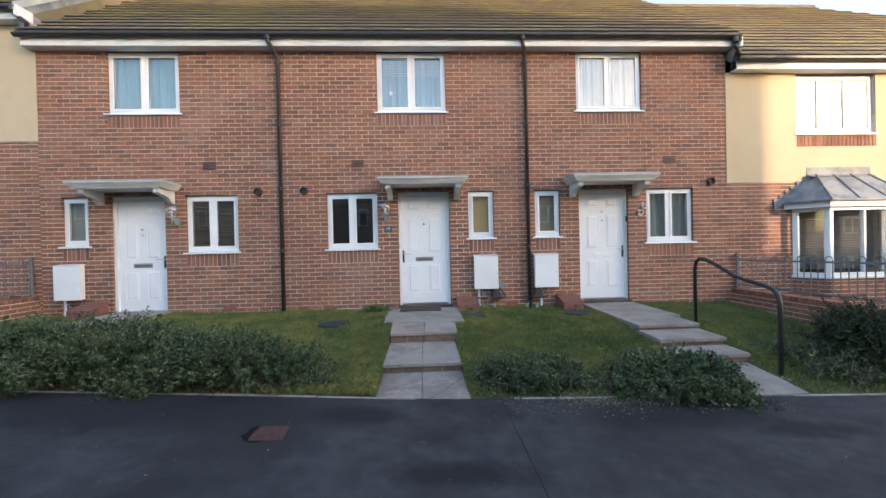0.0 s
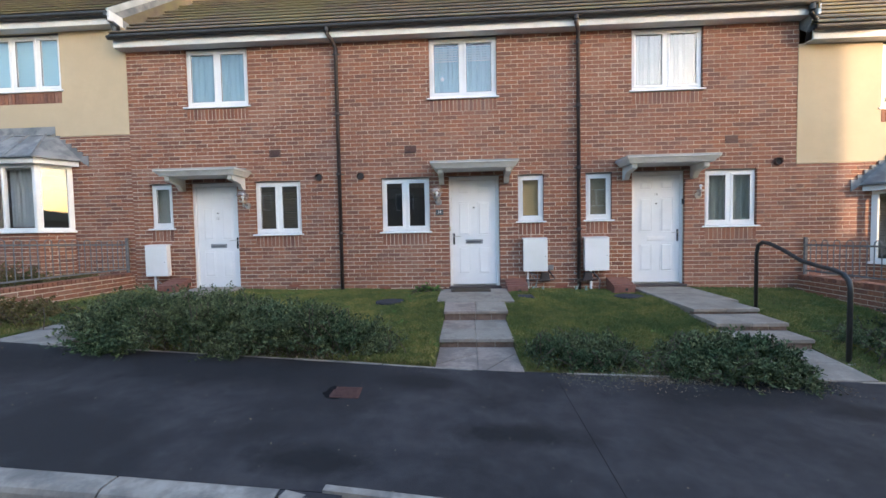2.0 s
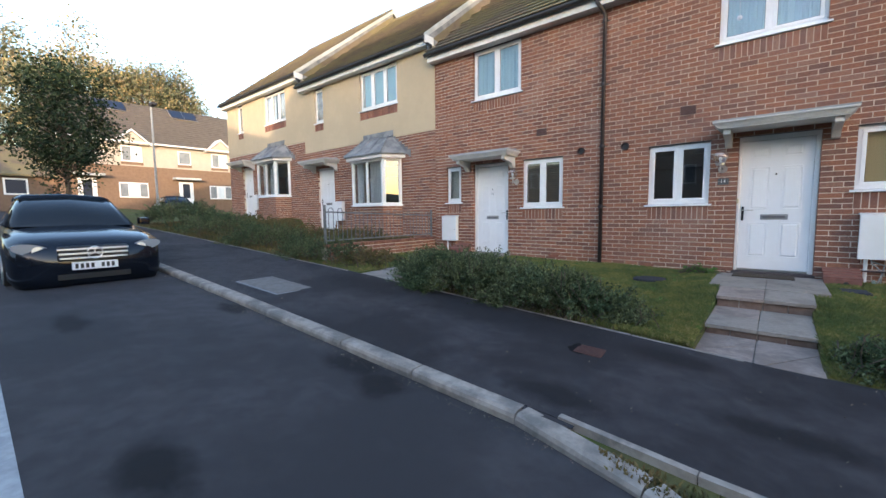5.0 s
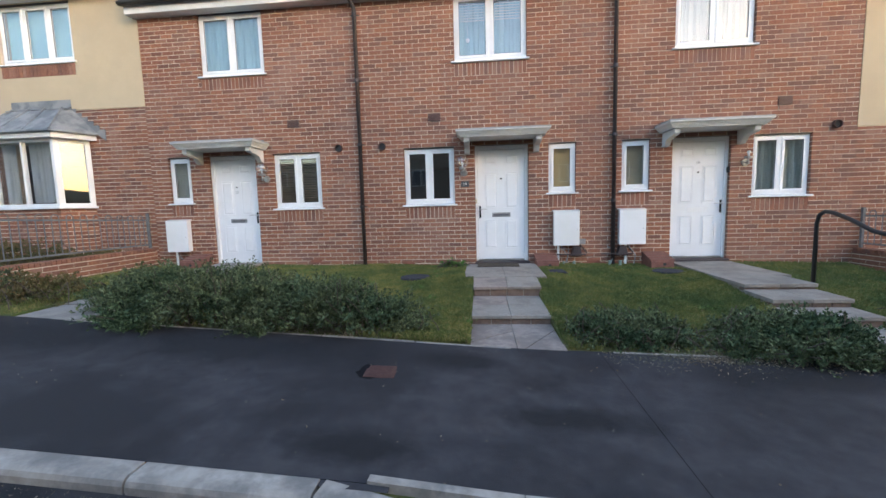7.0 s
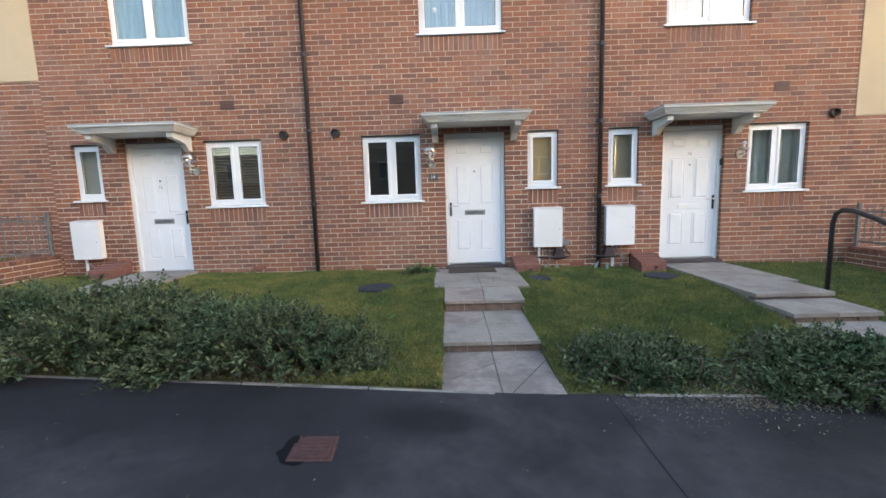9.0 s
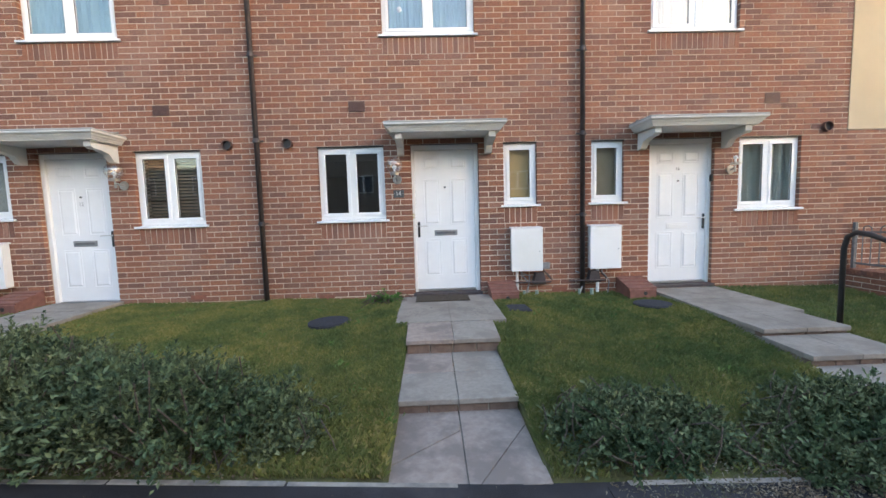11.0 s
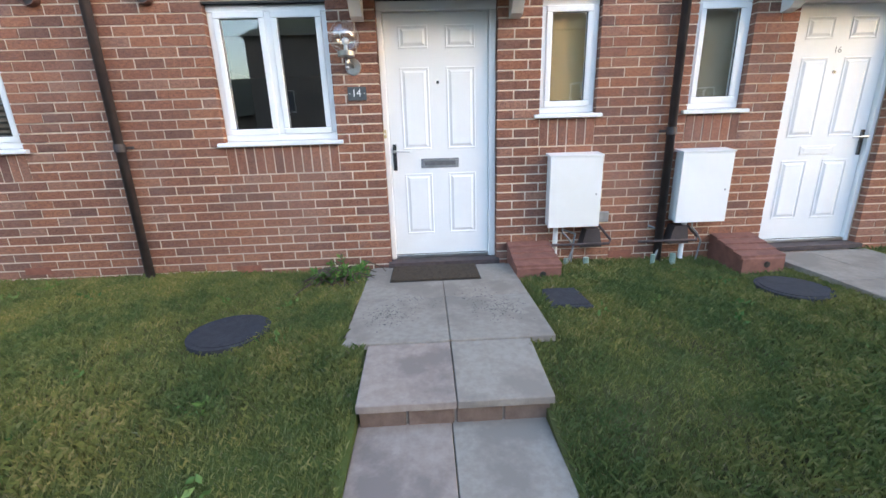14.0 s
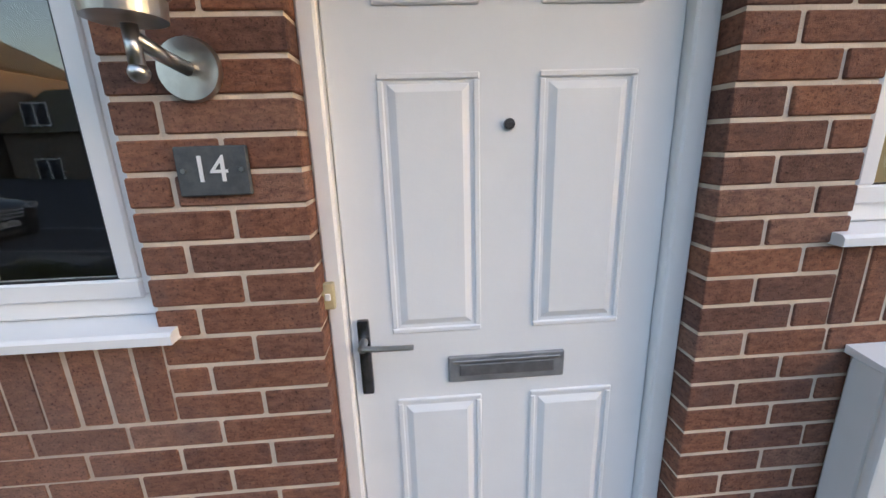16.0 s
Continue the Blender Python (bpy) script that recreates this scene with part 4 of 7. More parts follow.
def door(o, name, flip=1, kind_no="", bell=False):
    x0, x1, zb, z1 = o
    c, z0 = (x0 + x1) / 2, zb + 0.07
    d = thing(name, (c, WY + 0.08, z0), "closed white six-panel front door in a white frame", "")
    tagged(d, kind="structure")
    yf = WY + 0.065
    bm = bmesh.new()
    for a, b in (((x0, z0), (x0 + (0.043 if flip > 0 else 0.06), z1 - 0.07)), ((x1 - (0.06 if flip > 0 else 0.043), z0), (x1, z1 - 0.07)), ((x0, z1 - 0.07), (x1, z1))):
        box(bm, (a[0], yf, a[1]), (b[0], yf + 0.075, b[1]), 0.006)
    part("door_frame", bm, UPVC, d, "white plastic door frame")
    a, b, lo, hi = (x0 + 0.045, x1 - 0.062, z0 + 0.035, z1 - 0.075) if flip > 0 else (x0 + 0.062, x1 - 0.045, z0 + 0.035, z1 - 0.075)
    leaf = part("door_leaf", boxed((a, yf + 0.035, lo), (b, yf + 0.08, hi), 0.004), DOORW, d, "white moulded door leaf")
    mid = c - 0.005 * flip
    for s in (-1, 1):
        p, q = (mid - 0.308, mid - 0.070) if s < 0 else (mid + 0.070, mid + 0.308)
        for u, v in ((2.255, 2.425), (1.470, 2.118), (0.735, 1.270)):
            u, v = u + z0 - 0.51, v + z0 - 0.51
            bm = bmesh.new()
            w = 0.016
            for e, f in (((p, u), (q, u + w)), ((p, v - w), (q, v)), ((p, u + w), (p + w, v - w)), ((q - w, u + w), (q, v - w))):
                box(bm, (e[0], yf + 0.028, e[1]), (f[0], yf + 0.036, f[1]), 0.0035)
            r = bmesh.ops.create_cube(bm, size=1, matrix=Matrix.Translation(((p + q) / 2, yf + 0.031, (u + v) / 2)) @ Matrix.Diagonal((q - p - 0.085, 0.012, v - u - 0.085, 1)))
            for vert in r["verts"]:
                if vert.co.y > yf + 0.031:
                    vert.co.x += math.copysign(0.022, vert.co.x - (p + q) / 2)
                    vert.co.z += math.copysign(0.022, vert.co.z - (u + v) / 2)
            part("door_panel", bm, DOORW, leaf)
    bm = boxed((mid - 0.163, yf + 0.024, z0 + 0.805), (mid + 0.163, yf + 0.035, z0 + 0.885), 0.004)
    lb = part("letterbox", bm, UPVC if kind_no == "16" else GALV, leaf, "letterbox")
    part("flap", boxed((mid - 0.132, yf + 0.019, z0 + 0.826), (mid + 0.132, yf + 0.0235, z0 + 0.862), 0.003), UPVC if kind_no == "16" else WORNSTEEL, d, "letterbox flap")
    part("flap_rim", boxed((mid - 0.150, yf + 0.0205, z0 + 0.864), (mid + 0.150, yf + 0.0238, z0 + 0.872), 0.001), UPVC if kind_no == "16" else STEEL, lb)
    bm = bmesh.new()
    cyl(bm, (mid, yf + 0.024, z0 + 1.49), (mid, yf + 0.036, z0 + 1.49), 0.013)
    part("peephole", bm, DARKSTEEL, leaf, "small steel peephole")
    hx = a + 0.036 if flip > 0 else b - 0.036
    bm = boxed((hx - 0.016, yf + 0.018, z0 + 0.79), (hx + 0.016, yf + 0.0345, z0 + 1.01), 0.009, 2)
    hd = part("door_handle", bm, DARKSTEEL, leaf, "dark chrome lever handle on a long plate")
    bm = bmesh.new()
    cyl(bm, (hx, yf + 0.018, z0 + 0.95), (hx, yf - 0.025, z0 + 0.95), 0.011)
    tube(bm, [(hx, yf - 0.025, z0 + 0.952), (hx + 0.04 * flip, yf - 0.03, z0 + 0.952), (hx + 0.13 * flip, yf - 0.024, z0 + 0.948)], 0.0075)
    part("lever", bm, STEEL, d, "bright steel lever")
    part("weather_bar", boxed((a, yf + 0.005, z0 + 0.003), (b, yf + 0.034, z0 + 0.034), 0.004), STEEL, d, "metal weather bar")
    part("threshold", boxed((x0 - 0.02, WY - 0.055, z0 - 0.040), (x1 + 0.02, WY + 0.14, z0)), STEPBRICK, d, "dark threshold strip")
    # dark sheet behind the leaf, in the same room-shade colour
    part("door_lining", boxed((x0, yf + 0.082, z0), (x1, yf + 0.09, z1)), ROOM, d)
    return d


door(DOORS[0], "door_1", -1, "12")
door(DOORS[1], "door_2", 1)
door(DOORS[2], "door_3", -1, "16")
door(DL[0], "door_4", 1)
door(DM[0], "door_5", 1)

# black strips that stand in for the shade under each door head
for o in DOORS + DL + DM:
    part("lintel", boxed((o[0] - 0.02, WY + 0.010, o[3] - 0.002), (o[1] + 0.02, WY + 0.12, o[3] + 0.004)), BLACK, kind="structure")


def text(body, size, x, y, z, mat, name, parent=None, label=""):
    cu = bpy.data.curves.new(name, "FONT")
    cu.body, cu.size, cu.extrude, cu.align_x, cu.align_y = body, size, 0.001, "CENTER", "CENTER"
    tmp = bpy.data.objects.new(name, cu)
    me = bpy.data.meshes.new_from_object(tmp)
    bpy.data.objects.remove(tmp)
    me.materials.clear()
    me.materials.append(mat)
    me.transform(pose(x, y, z, 90, 0, 0))
    ob = new(name, me)
    if parent:
        ob.parent = parent
        ob.matrix_parent_inverse = Matrix.Translation(-parent.location) if parent.type == "EMPTY" else Matrix()
    return tagged(ob, label=label)


plaque = thing("house_number_plaque", (-0.751, WY - 0.006, 1.919), "dark slate plaque lettered 14 on the brick wall", "sign")
part("plate", boxed((-0.824, WY - 0.014, 1.868), (-0.678, WY - 0.002, 1.970), 0.003), SLATE, plaque)
text("1", 0.078, -0.774, WY - 0.015, 1.921, WHITE, "numeral", plaque, "white painted numeral 1")
text("4", 0.078, -0.737, WY - 0.015, 1.921, WHITE, "numeral", plaque, "white painted numeral 4")
for s in (-0.058, 0.058):
    bm = bmesh.new()
    cyl(bm, (-0.751 + s, WY - 0.018, 1.921), (-0.751 + s, WY - 0.013, 1.921), 0.005, seg=10)
    part("screw", bm, STEEL, plaque)
for txt, x, z in (("12", -5.15, 1.90), ("16", 3.26, 2.17)):
    tagged(text(txt, 0.07, x, WY + 0.098, z, GALV, "door_number"), label="small grey metal door number %s on the white door" % txt, category="number")

bell = thing("doorbell", (-0.565, WY + 0.05, 1.60), "small yellowed doorbell push on the white door frame", "doorbell")
part("housing", boxed((-0.575, WY + 0.045, 1.572), (-0.545, WY + 0.064, 1.640), 0.003), surface("old_ivory_plastic", (0.50, 0.43, 0.24), (0.56, 0.49, 0.30), 30, 0.5), bell)
part("button", boxed((-0.567, WY + 0.040, 1.597), (-0.553, WY + 0.0445, 1.615), 0.002), WHITE, bell)
lock = thing("key_safe", (3.745, WY + 0.03, 2.03), "small black key safe beside the white door", "key safe")
part("body", boxed((3.70, WY + 0.02, 1.975), (3.775, WY + 0.062, 2.075), 0.008), BLACK, lock)
part("cover", boxed((3.71, WY + 0.010, 1.985), (3.765, WY + 0.019, 2.045), 0.004), BLACK, lock)


def wall_lamp(x, z, globe=True):
    w = thing("wall_lamp", (x, WY - 0.01, z), "steel wall lamp with a clear glass globe beside the door" if globe else "steel wall lamp without its globe beside the door", "lamp", "wall lamps beside the doors")
    bm = bmesh.new()
    cyl(bm, (x, WY - 0.002, z), (x, WY - 0.014, z), 0.062, 0.058, seg=28)
    part("wall_plate", bm, STEEL, w, smooth=False)
    bm = bmesh.new()
    tube(bm, [(x, WY - 0.012, z), (x - 0.01, WY - 0.07, z + 0.012), (x - 0.022, WY - 0.125, z + 0.03)], 0.013, 24)
    cyl(bm, (x - 0.024, WY - 0.125, z - 0.022), (x - 0.024, WY - 0.125, z + 0.05), 0.0125, seg=24)
    bmesh.ops.create_uvsphere(bm, u_segments=16, v_segments=10, radius=0.017, matrix=Matrix.Translation((x - 0.024, WY - 0.125, z - 0.024)))
    part("arm", bm, STEEL, w, smooth=True)
    bm = bmesh.new()
    cyl(bm, (x - 0.024, WY - 0.13, z + 0.055), (x - 0.024, WY - 0.13, z + 0.086), 0.060, 0.063, seg=40)
    part("cup", bm, STEEL, w)
    bm = bmesh.new()
    bmesh.ops.create_uvsphere(bm, u_segments=28, v_segments=16, radius=0.112, matrix=Matrix.Translation((x - 0.024, WY - 0.13, z + 0.182)))
    if globe:
        part("globe", bm, GLOBE, w, "clear glass globe", smooth=True).visible_shadow = False
    else:
        bm.free()
    bm = bmesh.new()
    bmesh.ops.create_uvsphere(bm, u_segments=12, v_segments=8, radius=0.028, matrix=Matrix.Translation((x - 0.024, WY - 0.13, z + 0.155)))
    cyl(bm, (x - 0.024, WY - 0.13, z + 0.085), (x - 0.024, WY - 0.13, z + 0.135), 0.014)
    part("bulb", bm, WHITE, w, "unlit white bulb", smooth=True)


wall_lamp(-0.765, 2.115)
wall_lamp(-4.47, 2.13)
wall_lamp(3.96, 2.13, False)


def canopy(c, z, group="door canopies"):
    k = thing("door_canopy", (c, WY, z), "grey moulded flat door canopy on white brackets over the door", "canopy", group)
    hw, out = 0.775, 0.57

    def layer(bm, s, y, a, b):
        box(bm, (c - hw + s, WY - out + y, a), (c + hw - s, WY - 0.002, b), 0.008)
    bm = bmesh.new()
    layer(bm, 0.0, 0.0, z + 0.105, z + 0.125)
    prism(bm, [(c - hw + 0.02, z + 0.1255), (c + hw - 0.02, z + 0.1255), (c + hw - 0.10, z + 0.15), (c - hw + 0.10, z + 0.15)], "y", WY - 0.40, WY - 0.002)
    part("top", bm, CANOPY, k, "weathered grey top")
    bm = bmesh.new()
    prof = [(0.004, 0.104), (0.004, 0.085), (0.018, 0.072), (0.032, 0.066), (0.038, 0.050), (0.055, 0.034), (0.06, 0.02), (0.075, 0.018), (0.075, 0.0)]
    ring = []
    for d, h in prof:
        ring.append([bm.verts.new(p) for p in ((c - hw + d, WY - 0.002, z + h), (c - hw + d, WY - out + d, z + h), (c + hw - d, WY - out + d, z + h), (c + hw - d, WY - 0.002, z + h))])
    for u, v in zip(ring, ring[1:]):
        for i in range(3):
            bm.faces.new((u[i], u[i + 1], v[i + 1], v[i]))
    bm.faces.new(ring[-1])
    part("cornice", bm, CANOPYW, k, "off-white moulded edge")
    for s in (-1, 1):
        x = c + s * 0.60
        bm = bmesh.new()
        prism(bm, [(WY - 0.003, z - 0.003), (WY - 0.44, z - 0.003), (WY - 0.44, z - 0.07), (WY - 0.40, z - 0.095), (WY - 0.30, z - 0.10), (WY - 0.16, z - 0.135), (WY - 0.09, z - 0.22), (WY - 0.003, z - 0.235)], "x", x - 0.045, x + 0.045)
        part("bracket", bm, CANOPYW, k, "white shaped bracket")
    bm = bmesh.new()
    prism(bm, [(WY - 0.003, z + 0.151), (WY - 0.12, z + 0.1515), (WY - 0.012, z + 0.185), (WY - 0.003, z + 0.185)], "x", c - hw + 0.1, c + hw - 0.1)
    part("flashing", bm, LEAD, k, "grey lead flashing")


for o in DOORS:
    canopy((o[0] + o[1]) / 2, 2.665)
canopy(-11.59, 3.09)
canopy(-17.19, 3.53)


def meter_box(x0, x1, z0, flip=1):
    m = thing("meter_box", ((x0 + x1) / 2, WY - 0.1, z0), "white plastic gas meter box on the brick wall", "meter box", "gas meter boxes on the house fronts")
    z1 = z0 + 0.61
    y0 = WY - 0.125
    part("body", boxed((x0 + 0.008, y0 + 0.02, z0 + 0.006), (x1 - 0.008, WY - 0.003, z1 - 0.012), 0.012), UPVC, m, "white box body")
    d = part("lid", boxed((x0, y0 - 0.008, z0), (x1, y0 + 0.0195, z1 - 0.02), 0.008, 2), UPVC, m, "white hinged lid")
    part("lock", boxed((x1 - 0.05, y0 - 0.012, z0 + 0.27), (x1 - 0.038, y0 - 0.0085, z0 + 0.285)), GALV, d)
    bm = bmesh.new()
    prism(bm, [(y0 - 0.014, z1 - 0.019), (y0 - 0.014, z1 - 0.008), (WY - 0.003, z1 + 0.012), (WY - 0.003, z1 - 0.0115)], "x", x0 - 0.004, x1 + 0.004)
    part("cap", bm, UPVC, m, "white sloping cap")
    px = x0 + 0.09 if flip > 0 else x0 + 0.13
    bm = bmesh.new()
    cyl(bm, (px, WY - 0.06, z0 - 0.34), (px, WY - 0.06, z0), 0.021)
    part("riser_pipe", bm, UPVC, m, "white plastic riser pipe")
    bm = bmesh.new()
    tube(bm, [(px + 0.05, WY - 0.09, z0 - 0.002), (px + 0.05, WY - 0.10, z0 - 0.05), (px + 0.10, WY - 0.10, z0 - 0.10), (px + 0.16, WY - 0.08, z0 - 0.18), (px + 0.15, WY - 0.06, z0 - 0.36)], 0.008)
    part("cable", bm, GALV, m, "grey loose cable")


for a, f in ((0.79, 1), (1.90, -1), (-6.50, -1)):
    meter_box(a, a + 0.44, 0.79, f)
meter_box(9.22, 9.66, 0.36)
meter_box(-11.05, -10.6, 1.26)
meter_box(-16.62, -16.2, 1.68)


def gas_hood(x0, x1, zg):
    g = thing("meter_hood", ((x0 + x1) / 2, WY - 0.3, zg), "brick-red sloping moulded service hood on the ground by the wall", "hood", "service hoods under the meter boxes")
    bm = bmesh.new()
    poly = [(WY - 0.42, zg - 0.05), (WY - 0.42, zg + 0.085), (WY - 0.40, zg + 0.10)]
    poly += [(WY - 0.004, zg + 0.200), (WY - 0.004, zg - 0.05)]
    prism(bm, poly, "x", x0 + 0.006, x1 - 0.006)
    part("cover", bm, REDPLAST, g, "ridged red cover")
    for i in range(4):
        bm = boxed((-(x1 - x0) / 2 - 0.004, -0.052, -0.020), ((x1 - x0) / 2 + 0.004, 0.052, 0.012), 0.008, 2)
        bm.transform(pose((x0 + x1) / 2, WY - 0.358 + i * 0.099, zg + 0.110 + i * 0.0265, 9, 0, 0))
        part("ridge", bm, REDPLAST, g)
    bm = bmesh.new()
    cyl(bm, ((x0 + x1) / 2 + 0.03, WY - 0.424, zg + 0.035), ((x0 + x1) / 2 + 0.03, WY - 0.419, zg + 0.035), 0.026)
    part("spout_hole", bm, BLACK, g, "dark round hole")
    part("base", boxed((x0 - 0.01, WY - 0.435, zg - 0.06), (x1 + 0.01, WY - 0.004, zg - 0.0502)), MORTAR, g)


gas_hood(0.46, 0.83, 0.445)
gas_hood(2.32, 2.69, 0.445)
gas_hood(-6.06, -5.68, 0.53)


def pipework(x, zg):
    p = thing("pipework", (x, WY - 0.05, zg), "brown fittings, overflow pipes and green-white ends under the meter", "pipe")
    bm = bmesh.new()
    prism(bm, [(x + 0.02, zg + 0.16), (x + 0.20, zg + 0.16), (x + 0.17, zg + 0.32), (x + 0.06, zg + 0.32)], "y", WY - 0.11, WY - 0.003)
    part("shroud", bm, PIPE, p, "brown plastic shroud")
    bm = bmesh.new()
    tube(bm, [(x - 0.25, WY - 0.10, zg + 0.19), (x + 0.26, WY - 0.12, zg + 0.19), (x + 0.29, WY - 0.08, zg + 0.21), (x + 0.18, WY - 0.01, zg + 0.36)], 0.011)
    part("overflow_pipe", bm, STEPBRICK, p, "brown overflow pipe")
    for s, r in ((-0.12, 0.019), (0.06, 0.024)):
        bm = bmesh.new()
        cyl(bm, (x + s, WY - 0.13, zg - 0.03), (x + s, WY - 0.13, zg + 0.075), r)
        part("pipe_end", bm, surface("pale_green_plastic", (0.20, 0.29, 0.25), (0.28, 0.36, 0.31), 12, 0.6), p, "pale green pipe end")
    bm = bmesh.new()
    tube(bm, [(x - 0.13, WY - 0.02, zg + 0.31), (x - 0.02, WY - 0.05, zg + 0.27), (x - 0.05, WY - 0.08, zg + 0.12), (x - 0.10, WY - 0.09, zg - 0.02)], 0.011)
    part("hose", bm, GALV, p, "grey flexible hose")


pipework(1.08, 0.44)
pipework(1.86, 0.44)
jb = thing("junction_box", (1.31, WY - 0.02, 0.86), "small grey junction box on the brick wall", "junction box")
part("body", boxed((1.255, WY - 0.03, 0.80), (1.36, WY - 0.003, 0.895), 0.005), GALV, jb)
part("lid", boxed((1.262, WY - 0.036, 0.807), (1.353, WY - 0.0305, 0.888), 0.002), GALV, jb)

# vents, ducts and pipes on the front
for a, b, c, d in AIRV:
    v = thing("wall_vent", ((a + b) / 2, WY, c), "square brown louvred vent set into the brickwork", "vent", "wall vents")
    part("frame", boxed((a + 0.004, WY - 0.006, c + 0.004), (b - 0.004, WY + 0.006, d - 0.004), 0.003), DARKAIR, v)
    for i in range(8):
        z = c + 0.018 + i * 0.0155
        part("slat", boxed((a + 0.015, WY - 0.011, z), (b - 0.015, WY - 0.0065, z + 0.007)), DARKAIR, v)
for x, z in ((-3.045, 2.635), (-2.24, 2.635), (5.33, 2.70)):
    v = thing("extract_duct", (x, WY, z), "round dark extractor outlet in the brick wall", "vent", "extractor outlets")
    bm = bmesh.new()
    cyl(bm, (x, WY - 0.055, z), (x, WY + 0.01, z), 0.066, seg=24, caps=False)
    bmesh.ops.solidify(bm, geom=bm.faces[:], thickness=0.006)
    part("sleeve", bm, DARKAIR, v)
    bm = bmesh.new()
    cyl(bm, (x, WY - 0.012, z), (x, WY - 0.006, z), 0.058, seg=24)
    part("flap", bm, BLACK, v)
for x, z in ((-1.82, 0.50), (1.5, 0.50), (-3.6, 0.56)):
    v = tagged(part("air_brick", boxed((x - 0.108, WY - 0.008, z - 0.032), (x + 0.108, WY - 0.0025, z + 0.032), 0.002), TERRA, None, "orange-red clay air brick low in the wall"), category="vent")


def downpipe(x, ztop, zbot, first):
    p = thing("downpipe", (x, WY - 0.05, zbot), "dark brown rainwater downpipe clipped to the brick front", "downpipe", "rainwater downpipes")
    bm = bmesh.new()
    tube(bm, [(x - 0.09, WY - 0.26, ztop + 0.11), (x - 0.09, WY - 0.26, ztop + 0.02), (x - 0.03, WY - 0.16, ztop - 0.07), (x, WY - 0.06, ztop - 0.16), (x, WY - 0.06, zbot)], 0.034, 14)
    part("pipe", bm, PIPE, p, smooth=True)
    z = ztop - 0.25
    while z > zbot + 0.2:
        bm = bmesh.new()
        cyl(bm, (x, WY - 0.06, z - 0.03), (x, WY - 0.06, z + 0.03), 0.041, seg=16)
        box(bm, (x - 0.075, WY - 0.022, z - 0.011), (x + 0.075, WY - 0.003, z + 0.011), 0.003)
        part("bracket", bm, PIPE, p)
        z -= 1.12
    bm = bmesh.new()
    cyl(bm, (x - 0.09, WY - 0.26, ztop + 0.06), (x - 0.09, WY - 0.26, ztop + 0.125), 0.05)
    part("outlet", bm, BLACK, p)


downpipe(-2.635, 5.17, 0.36, 0)
downpipe(1.815, 5.17, 0.40, 0)
# swan-necks where the roofs step
for x, z in ((5.70, 4.95), (-6.84, 5.45), (-12.78, 5.9)):
    bm = bmesh.new()
    tube(bm, [(x - 0.05, WY - 0.27, z + 0.28), (x - 0.05, WY - 0.25, z + 0.20), (x + 0.1, WY - 0.20, z + 0.08), (x + 0.02, WY - 0.12, z - 0.06), (x + 0.06, WY - 0.05, z - 0.16)], 0.034, 12)
    cyl(bm, (x - 0.05, WY - 0.27, z + 0.24), (x - 0.05, WY - 0.27, z + 0.33), 0.05)
    tagged(part("gutter_swan_neck", bm, BLACK, None, "black swan-neck pipe joining the stepped gutters"), category="downpipe")

# ---- bay windows ----


